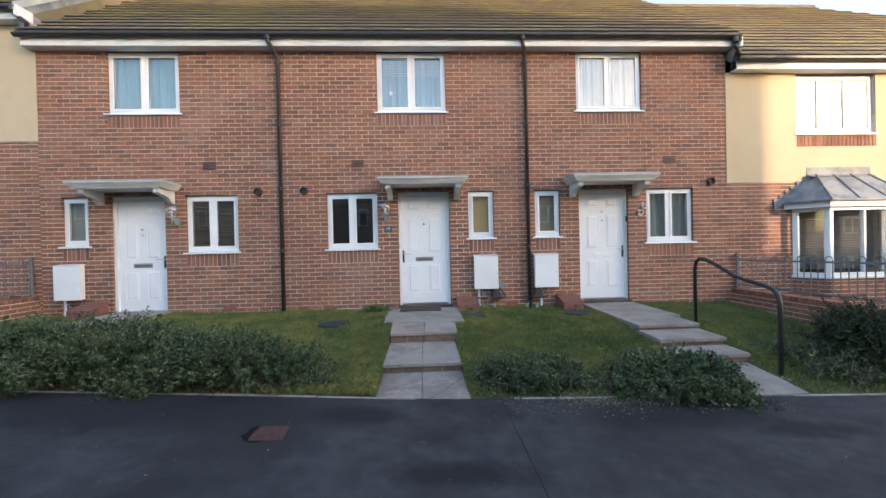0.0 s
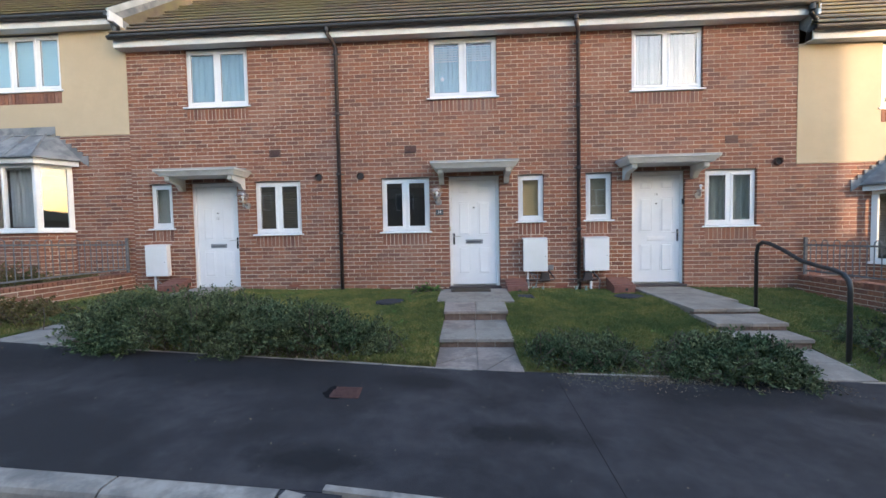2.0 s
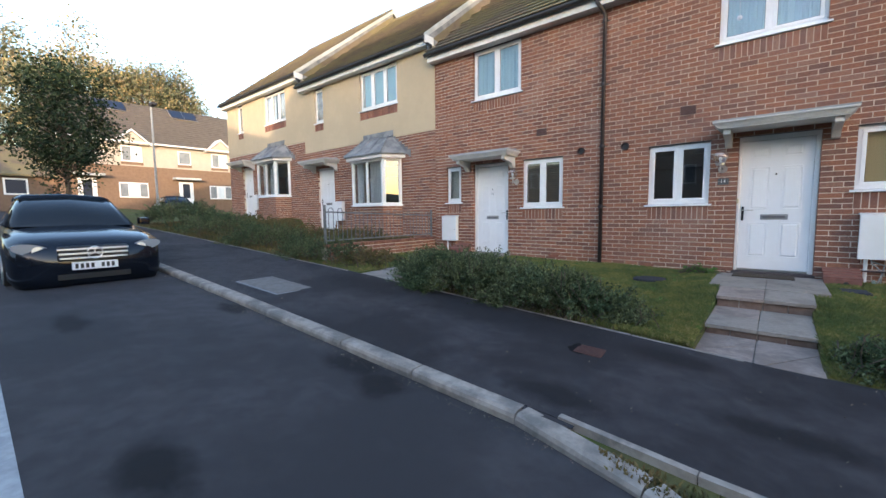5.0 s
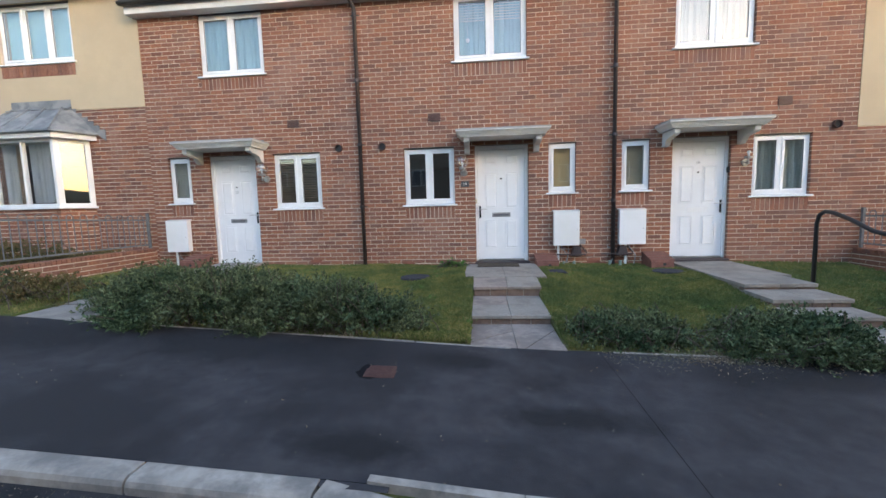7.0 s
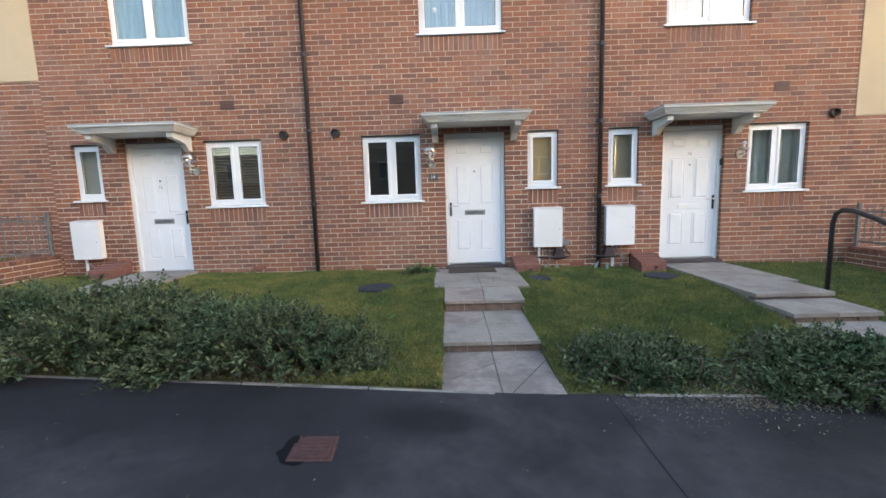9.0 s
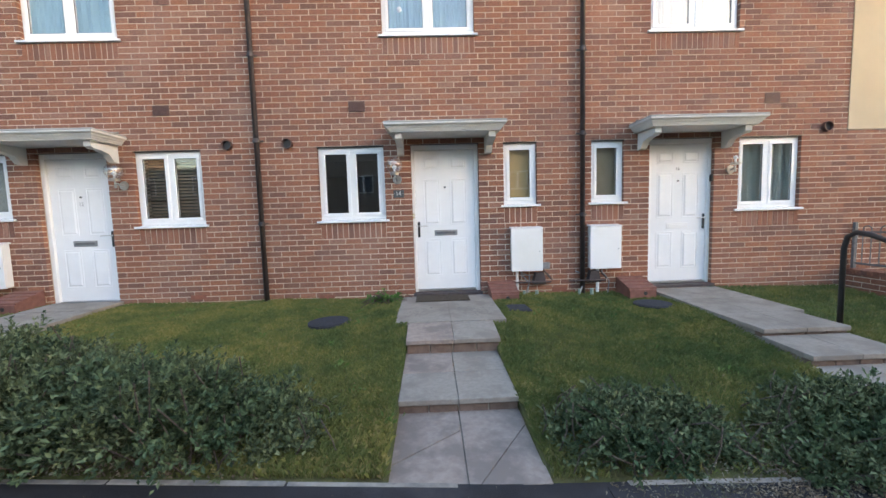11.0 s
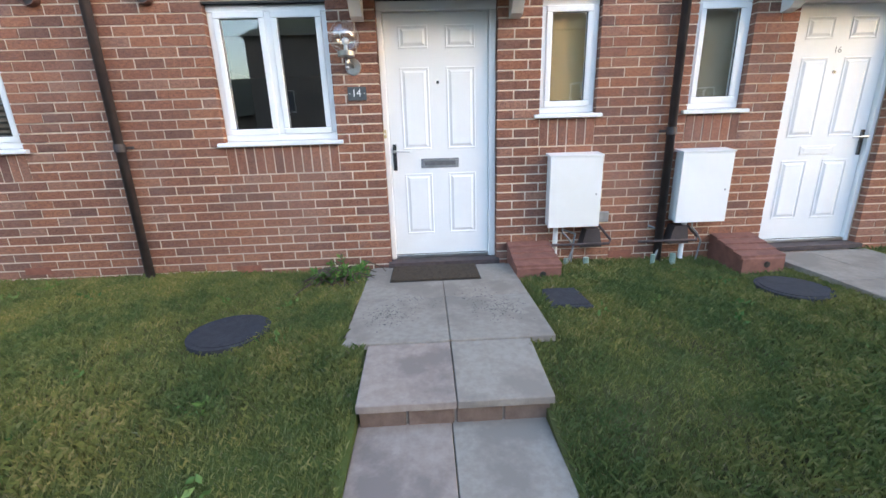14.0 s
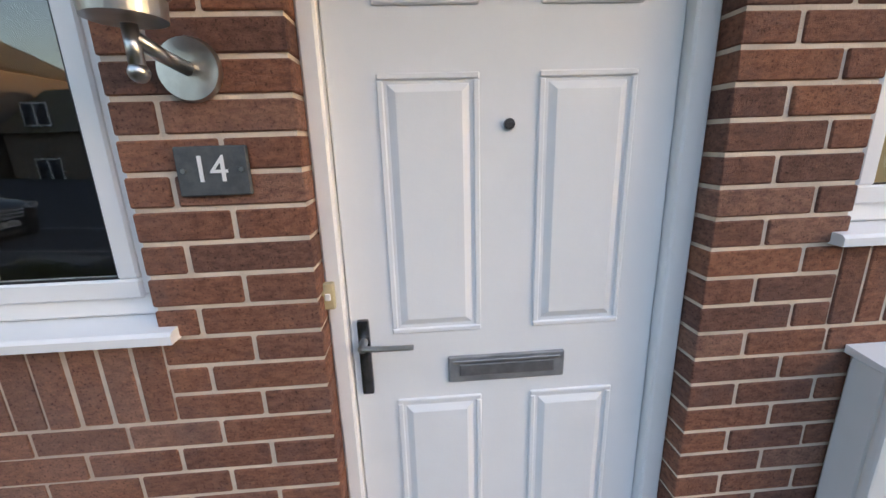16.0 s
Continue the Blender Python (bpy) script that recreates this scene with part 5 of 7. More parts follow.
def bay(c, z0, hz, blind, wall_foot_z, wn):
    """A canted bay: brick base, three lights, lead roof. z0: the sill; hz: the height of its window."""
    b = thing("window_%d" % wn, (c, WY - 0.2, z0), "canted white bay window with a grey lead roof", "")
    tagged(b, kind="structure")
    A, B, C, D = Vector((c - 0.93, WY)), Vector((c - 0.66, WY - 0.46)), Vector((c + 0.66, WY - 0.46)), Vector((c + 0.93, WY))
    for p, q, n in ((A, B, 1), (B, C, 2), (C, D, 1)):
        d = (q - p)
        L = d.length
        ang = math.degrees(math.atan2(d.y, d.x))
        m = pose(p.x, p.y, 0, 0, 0, ang)
        e = thing("bay_face", (0, 0, 0), "", "")
        e.parent = b
        e.matrix_parent_inverse = Matrix.Translation(-b.location)
        e["kind"] = "structure"
        step = L / n
        bm = bmesh.new()
        fr = 0.055
        for u, v in (((0, z0), (L, z0 + fr)), ((0, z0 + hz - fr), (L, z0 + hz))):
            box(bm, (u[0], 0, u[1]), (v[0], 0.07, v[1]), 0.005)
        for i in range(n + 1):
            x = i * step
            hm = 0.022 if 0 < i < n else (0.085 if n == 1 else 0.06)
            box(bm, (max(0, x - hm), -0.006, z0 + fr), (min(L, x + hm), 0.07, z0 + hz - fr), 0.005)
        bm.transform(m)
        part("window_frame", bm, UPVC, e)
        for i in range(n):
            bm = boxed((i * step + 0.02, 0.03, z0 + fr), ((i + 1) * step - 0.02, 0.036, z0 + hz - fr))
            bm.transform(m)
            part("pane", bm, GLASS, e).visible_shadow = False
        bm = boxed((-0.02, -0.04, z0 - 0.045), (L + 0.02, 0.09, z0 - 0.001), 0.006)
        bm.transform(m)
        part("window_sill", bm, UPVC, e)
        items = lay_bricks(0.0, L, wall_foot_z, z0 - 0.045, [], phase=0.03)
        V, F = brick_boxes(items, 0.0, 0.05, [list(r) for r in m])
        np_mesh("bricks", V, F, BRICKS, e, "red-brown bricks under the bay", "stuff")
        bm = boxed((0, 0.008, wall_foot_z - 0.3), (L, 0.09, z0 - 0.046))
        bm.transform(m)
        part("base", bm, MORTAR, e)
    zt = z0 + hz
    bm = bmesh.new()
    o = 0.11
    ring = [(c - 0.98 - o, WY - 0.004), (c - 0.70 - o * 0.6, WY - 0.46 - o), (c + 0.70 + o * 0.6, WY - 0.46 - o), (c + 0.98 + o, WY - 0.004)]
    lo, hi = [bm.verts.new((x, y, zt + 0.002)) for x, y in ring], [bm.verts.new((x, y, zt + 0.10)) for x, y in ring]
    for i in range(3):
        bm.faces.new((lo[i], lo[i + 1], hi[i + 1], hi[i]))
    bm.faces.new(lo[::-1])
    bm.faces.new(hi)
    part("bay_fascia", bm, FASCIA, b, "white fascia of the bay")
    bm = bmesh.new()
    o = 0.17
    ring = [(c - 0.99 - o, WY - 0.003), (c - 0.70 - o * 0.6, WY - 0.46 - o), (c + 0.70 + o * 0.6, WY - 0.46 - o), (c + 0.99 + o, WY - 0.003)]
    lo = [bm.verts.new((x, y, zt + 0.101)) for x, y in ring]
    md = [bm.verts.new((x, y, zt + 0.135)) for x, y in ring]
    tp = [bm.verts.new((x, y, zt + 0.64)) for x, y in ((c - 0.62, WY - 0.003), (c - 0.52, WY - 0.08), (c + 0.52, WY - 0.08), (c + 0.62, WY - 0.003))]
    for u, v in ((lo, md), (md, tp)):
        for i in range(3):
            bm.faces.new((u[i], u[i + 1], v[i + 1], v[i]))
    bm.faces.new(lo[::-1])
    bm.faces.new(tp)
    rf = part("bay_roof", bm, LEAD, b, "grey lead roof of the bay")
    bm = bmesh.new()
    for lo_x, hi_x in ((-0.80, -0.52), (-0.27, -0.17), (0.27, 0.17), (0.80, 0.52)):
        tube(bm, [(c + lo_x, WY - 0.46 - o, zt + 0.142), (c + hi_x, WY - 0.085, zt + 0.648)], 0.017, 8)
    part("roll", bm, LEAD, rf)
    bm = bmesh.new()
    prism(bm, [(WY - 0.016, zt + 0.80), (WY - 0.010, zt + 0.80), (WY - 0.010, zt + 0.60), (WY - 0.135, zt + 0.60), (WY - 0.140, zt + 0.608), (WY - 0.020, zt + 0.66)], "x", c - 0.64, c + 0.64)
    for sd in (-1, 1):
        for i in range(6):
            x = c + sd * (0.60 + 0.115 * i)
            z = zt + 0.60 - 0.083 * i
            w = 0.13 * sd
            prism(bm, [(x, z - 0.10), (x + w, z - 0.19), (x + w, z + 0.02), (x + w * 0.1, z + 0.02), (x, z + 0.03)], "y", WY - 0.022 - 0.001 * i, WY - 0.0125)
    part("flashing", bm, LEAD, b, "stepped lead flashing above the bay", kind="stuff")
    if blind:
        blinds(c - 0.84, c + 0.84, z0 + 0.1, zt - 0.1, WY + 0.12, BLINDG, label="venetian blind inside the bay window, pale slats darkened against glare", tilt=40)
    else:
        curtain(c - 0.60, c - 0.40, z0 + 0.08, zt - 0.06, WY - 0.25, "pale curtain drawn aside inside the bay")
        curtain(c - 0.10, c + 0.56, z0 + 0.08, zt - 0.06, WY - 0.25, "pale curtain drawn aside inside the bay")


bay(BAYL, 1.72, 1.25, False, 0.6, 20)
bay(BAYM, 2.16, 1.25, False, 1.1, 21)
bay(BAYR, 0.88, 1.25, True, -0.3, 22)

# ---- fences and low walls between the gardens ----


def fence(x, y0, y1, zlow, zt0, zt1, zfoot):
    w = thing("garden_wall", (x, (y0 + y1) / 2, zfoot), "low red brick garden wall between two gardens", "wall")
    part("core", boxed((x - 0.095, y0, zfoot - 0.3), (x + 0.095, y1 - 0.002, zlow - 0.003)), MORTAR, w)
    items = lay_bricks(y0, y1 - 0.01, zfoot - 0.2, zlow, [], phase=0.02)
    for s in (90, -90):
        m = pose(x + (0.1 if s > 0 else -0.1), (0 if s > 0 else y0 + y1 - 0.01), 0, 0, 0, s)
        V, F = brick_boxes(items, 0.0, 0.02, [list(r) for r in m])
        np_mesh("bricks", V, F, BRICKS, w, "red bricks of the low wall", "stuff")
    n = int((y1 - y0) / 0.075)
    bm = bmesh.new()
    for i in range(n):
        box(bm, (x - 0.108, y0 + i * 0.075 + 0.005, zlow + 0.0), (x + 0.108, y0 + (i + 1) * 0.075 - 0.005, zlow + 0.065), 0.004)
    part("coping", bm, BRICKS, w, "brick-on-edge coping", kind="stuff")
    f = thing("metal_fence", (x, (y0 + y1) / 2, zlow), "grey galvanised hoop-top railing on the low brick wall", "fence")
    zb = zlow + 0.067

    def top(y):
        return zt0 + (zt1 - zt0) * (y - y0) / (y1 - y0)
    for y in (y0 + 0.03, y1 - 0.05):
        part("post", boxed((x - 0.022, y - 0.022, zb), (x + 0.022, y + 0.022, top(y) + 0.05), 0.004), RAILING, f)
    for h in (0.06, -0.10):
        bm = bmesh.new()
        za, zc = (zb + h, zb + h) if h > 0 else (top(y0) + h, top(y1) + h)
        prism(bm, [(y0 + 0.03, za), (y1 - 0.05, zc), (y1 - 0.05, zc + 0.028), (y0 + 0.03, za + 0.028)], "x", x - 0.005, x + 0.005)
        part("rail", bm, RAILING, f)
    y = y0 + 0.12
    while y + 0.1 < y1 - 0.08:
        t = top(y)
        bm = bmesh.new()
        arc = [(x, y + 0.055 - 0.055 * math.cos(a), t - 0.055 + 0.055 * math.sin(a)) for a in np.linspace(0, math.pi, 8)]
        tube(bm, [(x, y, zb + 0.06)] + arc + [(x, y + 0.11, zb + 0.06)], 0.0075, 6)
        part("hoop_bar", bm, RAILING, f)
        y += 0.22


fence(-6.93, 4.15, WY, 0.80, 1.60, 1.50, 0.5)
fence(5.80, 4.15, WY, 0.60, 1.33, 1.28, 0.1)

# ---- paths and steps ----


def slab(parent, a, b, zt, th, mat, tilt=0.0, name="slab"):
    bm = boxed((a[0] + 0.0025, a[1] + 0.0025, zt - th), (b[0] - 0.0025, b[1] - 0.0025, zt), 0.004)
    if tilt:
        for v in bm.verts:
            v.co.z += tilt * (v.co.y - a[1])
    part(name, bm, mat, parent)


path_b = thing("garden_path", (-0.15, 5.5, 0.2), "grey concrete slab steps from the pavement to the door", "")
tagged(path_b, kind="structure")
XA, XM, XB = -0.605, -0.16, 0.290


def riser(parent, x0, x1, y, z0, z1, n=4):
    w = (x1 - x0) / n
    for i in range(n):
        part("riser_brick", boxed((x0 + i * w + 0.005, y + 0.022, z0), (x0 + (i + 1) * w - 0.005, y + 0.12, z1), 0.005), EARTH, parent)
    part("bedding", boxed((x0 + 0.01, y + 0.034, z0 - 0.1), (x1 - 0.01, y + 0.5, z1 + 0.028)), SLAB, parent)




def cut_slab(parent, poly, zt, mat):
    c = sum((Vector(p) for p in poly), Vector((0, 0))) / len(poly)
    bm = bmesh.new()
    prism(bm, [tuple(Vector(p) + (c - Vector(p)).normalized() * 0.009) for p in poly], "z", zt - 0.05, zt)
    part("slab", bm, mat, parent)


# the bottom pair is broken across by old diagonal cuts
cut_slab(path_b, [(XA - 0.01, 3.785), (XM, 3.785), (XM, 4.36), (XA - 0.01, 4.00)], 0.157, SLABP)
cut_slab(path_b, [(XA - 0.01, 4.00), (XM, 4.36), (XM, 4.66), (XA - 0.01, 4.66)], 0.159, SLABP)
cut_slab(path_b, [(XM, 3.785), (XM + 0.05, 3.785), (XB + 0.01, 4.42), (XB + 0.01, 4.66), (XM, 4.66)], 0.159, SLABP)
cut_slab(path_b, [(XM + 0.05, 3.785), (XB + 0.01, 3.785), (XB + 0.01, 4.42)], 0.156, SLABP)
part("bedding", boxed((XA, 3.79, 0.0), (XB, 4.62, 0.148)), SLAB, path_b)
riser(path_b, XA, XB, 4.60, 0.145, 0.222)
for a, b in ((XA, XM), (XM, XB)):
    slab(path_b, (a, 4.595), (b, 5.10), 0.265, 0.042, SLAB, 0.012)
    slab(path_b, (a, 5.10), (b, 5.60), 0.272, 0.042, SLABP if a == XA else SLAB, 0.012)
riser(path_b, XA + 0.01, XB + 0.02, 5.54, 0.26, 0.37)
for a, b, m in ((-0.60, -0.135, SLABP), (-0.135, 0.32, SLAB)):
    slab(path_b, (a, 5.53), (b, 5.998), 0.413, 0.042, m, 0.105)
for a, b in ((-0.745, -0.135), (-0.135, 0.47)):
    slab(path_b, (a, 6.0), (b, 6.62), 0.470, 0.045, SLAB, 0.008)
    slab(path_b, (a, 6.62), (b, WY - 0.08), 0.475, 0.045, SLAB, 0.004)
part("bedding", boxed((-0.72, 6.03, 0.1), (0.445, WY - 0.01, 0.460)), SLAB, path_b)

path_c = thing("garden_path", (3.3, 5.5, 0.2), "grey slab path with shallow steps beside a black handrail", "")
tagged(path_c, kind="structure")
for a, b in ((2.76, 3.18), (3.18, 3.61)):
    slab(path_c, (a, 3.785), (b, 4.16), 0.075, 0.05, SLAB, 0.12)
    slab(path_c, (a, 4.16), (b, 4.54), 0.12, 0.05, SLAB, 0.12)
    slab(path_c, (a, 4.48), (b, 4.90), 0.275, 0.045, SLAB, 0.02)
    slab(path_c, (a, 4.84), (b, 5.36), 0.378, 0.045, SLAB, 0.02)
    slab(path_c, (a, 5.33), (b, 5.95), 0.460, 0.045, SLAB, 0.0)
    slab(path_c, (a, 5.95), (b + (0.14 if a > 3 else 0), 6.6), 0.460, 0.045, SLAB, 0.01)
    slab(path_c, (a, 6.6), (b + (0.14 if a > 3 else 0), WY - 0.08), 0.468, 0.045, SLAB, 0.005)
for y, z0, z1 in ((4.485, 0.15, 0.229), (4.845, 0.27, 0.332), (5.335, 0.37, 0.414)):
    riser(path_c, 2.77, 3.60, y, z0, z1)

path_a = thing("garden_path", (-5.1, 5.5, 0.4), "grey slab path to the door, partly overgrown", "")
tagged(path_a, kind="structure")
for a, b in ((-5.50, -5.03), (-5.03, -4.56)):
    for y, z in ((3.785, 0.475), (4.4, 0.49), (5.0, 0.52), (5.6, 0.545), (6.2, 0.565), (6.8, 0.575)):
        slab(path_a, (a, y), (b, min(y + 0.6, WY - 0.08)), z - 0.02, 0.045, SLAB, 0.01)

# handrail beside the further steps
rail = thing("handrail", (3.83, 4.8, 0.3), "black painted bent steel handrail beside the slab steps", "handrail")
bm = bmesh.new()
RX = 3.68
pts = [(RX, 4.17, 0.02), (RX, 4.17, 0.88), (RX, 4.19, 0.97), (RX, 4.25, 1.03), (RX, 4.36, 1.065), (RX, 4.55, 1.09), (RX, 4.78, 1.13), (RX, 5.05, 1.245), (RX, 5.28, 1.32), (RX, 5.40, 1.335), (RX, 5.48, 1.29), (RX, 5.51, 1.18), (RX, 5.51, 0.36)]
tube(bm, pts, 0.024, 14)
part("rail", bm, BLACK, rail, smooth=True)
for y, z in ((4.17, 0.10), (5.51, 0.33)):
    bm = bmesh.new()
    cyl(bm, (RX, y, z - 0.03), (RX, y, z + 0.012), 0.055)
    part("foot", bm, SLAB, rail, "small concrete foot")

# mat
mat_ob = thing("doormat", (-0.18, 7.15, 0.477), "dark brown coir doormat on the slabs before the white door", "doormat")
bm = boxed((-0.545, 6.955, 0.478), (0.165, 7.315, 0.492), 0.005)
part("mat", bm, MATT, mat_ob)
part("backing", boxed((-0.552, 6.948, 0.4765), (0.172, 7.322, 0.4795), 0.001), RUBBER, mat_ob, "thin black rubber backing")

# covers in the grass and pavement


def round_cover(x, y, r, z):
    c = thing("inspection_cover", (x, y, z), "round dark grey plastic inspection cover in the grass", "manhole cover", "round covers in the grass")
    bm = bmesh.new()
    cyl(bm, (x, y, z - 0.06), (x, y, z + 0.012), r, seg=36)
    part("frame", bm, COVER, c)
    bm = bmesh.new()
    cyl(bm, (x, y, z + 0.0125), (x, y, z + 0.018), r - 0.03, seg=36)
    part("lid", bm, COVER, c)


def lift(x, y):
    return garden_z(x, y) + 0.022


round_cover(-1.52, 6.34, 0.245, lift(-1.52, 6.34))
round_cover(2.44, 6.62, 0.235, lift(2.44, 6.62))
c = thing("inspection_cover", (0.72, 6.58, 0.4), "square dark grey plastic cover in the grass beside the path", "manhole cover")
z = lift(0.72, 6.58)
part("frame", boxed((0.57, 6.41, z - 0.05), (0.86, 6.76, z + 0.01), 0.005), COVER, c)
part("lid", boxed((0.595, 6.435, z + 0.0105), (0.835, 6.735, z + 0.016), 0.003), COVER, c)

# rusty iron cover in the pavement
zz = ground_z(-1.29, 3.10)
c = thing("stopcock_cover", (-1.29, 3.10, zz), "rusty red-brown square iron cover sunk in the tarmac pavement", "manhole cover")
bm = boxed((-0.12, -0.112, -0.05), (0.12, 0.112, 0.004), 0.004)
bm.transform(pose(-1.29, 3.10, zz, 0, 3.5, 4))
part("frame", bm, RUST, c)
bm = boxed((-0.10, -0.092, 0.0045), (0.10, 0.092, 0.009), 0.003)
bm.transform(pose(-1.29, 3.10, zz, 0, 3.5, 4))
part("lid", bm, RUST, c)
for i in range(5):
    bm = boxed((-0.082, -0.073 + i * 0.033, 0.0095), (0.082, -0.060 + i * 0.033, 0.012), 0.001)
    bm.transform(pose(-1.29, 3.10, zz, 0, 3.5, 4))
    part("rib", bm, RUST, c)
blot("tarmac_patch", -1.34, 3.08, 0.14, 0.115, ground_z, 3, WET, 0.003)
bm = bmesh.new()
seam = on_sheet(ground_z)
for ya, yb_ in zip((1.9, 2.6, 3.2), (2.6, 3.2, 3.76)):
    bm.faces.new([bm.verts.new((p, q, seam(p, q) + 0.002)) for p, q in ((0.575, ya), (0.580, ya), (0.580, yb_), (0.575, yb_))])
part("pavement_seam", bm, WET, kind="structure")

# pale chamber cover in the pavement
zz = ground_z(-5.6, 2.42)
c = thing("chamber_cover", (-5.6, 2.42, zz), "worn grey concrete-filled chamber cover in the dark tarmac pavement", "manhole cover")
for i in range(2):
    bm = boxed((-0.54 + i * 0.54 + 0.005, -0.27, -0.06), (-0.54 + (i + 1) * 0.54 - 0.005, 0.27, 0.008), 0.006)
    bm.transform(pose(-5.6, 2.42, zz, 0, 3.2, 2))
    part("lid", bm, CHAMBER, c)
bm = boxed((-0.565, -0.295, -0.06), (0.565, 0.295, 0.003), 0.004)
bm.transform(pose(-5.6, 2.42, zz, 0, 3.2, 2))
part("frame", bm, WORNSTEEL, c)


# ---- planting ----
nr = np.random.default_rng(11)


def leaf_cloud(name, centres, size, parent, material, upright=0.5, label="", aspect=0.55, kind="stuff", along=None):
    """Small folded leaves at the given places, each of four corners; along gives each leaf's direction."""
    n = len(centres)
    if along is None:
        a = nr.uniform(0, 2 * np.pi, n)
        e = nr.normal(upright, 0.5, n)
        d = np.stack([np.cos(a) * np.cos(e), np.sin(a) * np.cos(e), np.sin(e)], 1)
        r = nr.normal(size=(n, 3))
    else:
        d = along
        r = np.array([0, 0, 1.0]) + nr.normal(size=(n, 3)) * 0.45
    s = np.cross(d, r)
    s /= np.linalg.norm(s, axis=1)[:, None] + 1e-9
    L = (size * nr.uniform(0.6, 1.3, n))[:, None]
    up = np.cross(s, d)
    p0 = centres
    p1 = centres + d * L * 0.5 + s * L * aspect * 0.5 + up * L * 0.08
    p2 = centres + d * L
    p3 = centres + d * L * 0.5 - s * L * aspect * 0.5 + up * L * 0.08
    V = np.stack([p0, p1, p2, p3], 1).reshape(-1, 3)
    F = np.arange(4 * n).reshape(n, 4)
    return np_mesh(name, V, F, material, parent, label, kind)


def shrub_points(x0, x1, y0, y1, h, n, seed, bump_n=16):
    """Leafy shoots that arch out of an uneven mound, with hollows between them: places and directions of the leaves, and the shoots' tips."""
    g = np.random.default_rng(seed)
    cx, cy = (x0 + x1) / 2, (y0 + y1) / 2
    k = 24
    m = int(n / k)
    u = g.uniform(-1, 1, (m * 2, 2))
    u = u[(u ** 2).sum(1) < 1][:m]
    th = np.arctan2(u[:, 1], u[:, 0])
    u = u * (1 + 0.16 * np.sin(3 * th + seed) + 0.10 * np.sin(7 * th + 2 * seed))[:, None]
    px = cx + u[:, 0] * (x1 - x0) / 2
    py = cy + u[:, 1] * (y1 - y0) / 2
    rad = (u ** 2).sum(1)
    lump = np.zeros(len(u))
    for _ in range(bump_n):
        a, b, r = g.uniform(x0, x1), g.uniform(y0, y1), g.uniform(0.14, 0.34)
        lump += g.uniform(-0.75, 0.55) * np.exp(-((px - a) ** 2 + (py - b) ** 2) / r ** 2)
    top = h * np.clip(1 - rad ** 1.6, 0.02, 1) ** 0.55 * np.clip(0.9 + 0.5 * lump, 0.25, 1.5) + 0.04
    frac = g.uniform(0.15, 1, len(u)) ** 0.5
    base = np.array([ground_z(float(a), max(EDGE_Y + 0.02, float(b))) for a, b in zip(px, py)])
    # the root lies inside; each shoot leans out and up and droops at its tip
    az = np.arctan2(py - cy, px - cx) + g.normal(0, 0.8, len(u))
    el = g.uniform(0.15, 1.25, len(u))
    ln = g.uniform(0.10, 0.34, len(u)) * (0.45 + 0.8 * (h / 0.6))
    D = np.stack([np.cos(az) * np.cos(el), np.sin(az) * np.cos(el), np.sin(el)], 1)
    C = np.stack([px, py, base + top * frac - 0.06], 1)
    t = np.tile(np.linspace(0.12, 1.0, k), (len(u), 1))[:, :, None]
    P = C[:, None, :] + D[:, None, :] * ln[:, None, None] * t
    P[:, :, 2] -= t[:, :, 0] ** 2 * 0.06
    spin = (np.arange(k) * 2.4)[None, :] + g.uniform(0, 6.28, len(u))[:, None]
    side = np.cross(D, [0, 0, 1.0])
    side /= np.linalg.norm(side, axis=1)[:, None] + 1e-9
    other = np.cross(side, D)
    out = side[:, None, :] * np.cos(spin)[:, :, None] + other[:, None, :] * np.sin(spin)[:, :, None]
    A = D[:, None, :] * (0.45 + 0.5 * t) + out * 0.85 + g.normal(size=(len(u), k, 3)) * 0.15
    A /= np.linalg.norm(A, axis=2)[:, :, None]
    P = P.reshape(-1, 3) + g.normal(size=(len(u) * k, 3)) * 0.008
    keep = P[:, 2] > base.min() - 0.05
    return P[keep], A.reshape(-1, 3)[keep], C + D * ln[:, None] * 0.9


def shrub(x0, x1, y0, y1, h, n, seed, label, size=0.042, mat=LEAF):
    s = thing("shrub", ((x0 + x1) / 2, (y0 + y1) / 2, ground_z((x0 + x1) / 2, (y0 + y1) / 2)), label, "shrub", "low shrubs in the front gardens")
    P, A, C = shrub_points(x0, x1, y0, y1, h, n, seed)
    leaf_cloud("leaves", P, size, s, mat, 0.45, "", 0.46, along=A)
    bm = bmesh.new()
    g = random.Random(seed)
    for _ in range(90):
        c = C[g.randrange(len(C))]
        bx = c[0] + g.uniform(-0.25, 0.25)
        by = min(max(c[1] + g.uniform(-0.2, 0.2), EDGE_Y + 0.05), y1)
        bz = ground_z(bx, by)
        tube(bm, [(bx, by, bz - 0.02), ((bx + c[0]) / 2 + g.uniform(-0.05, 0.05), (by + c[1]) / 2, (bz + c[2]) / 2), tuple(c)], 0.005, 4)
    part("branch", bm, BARK, s, "thin brown woody stems", kind="stuff")
    return s


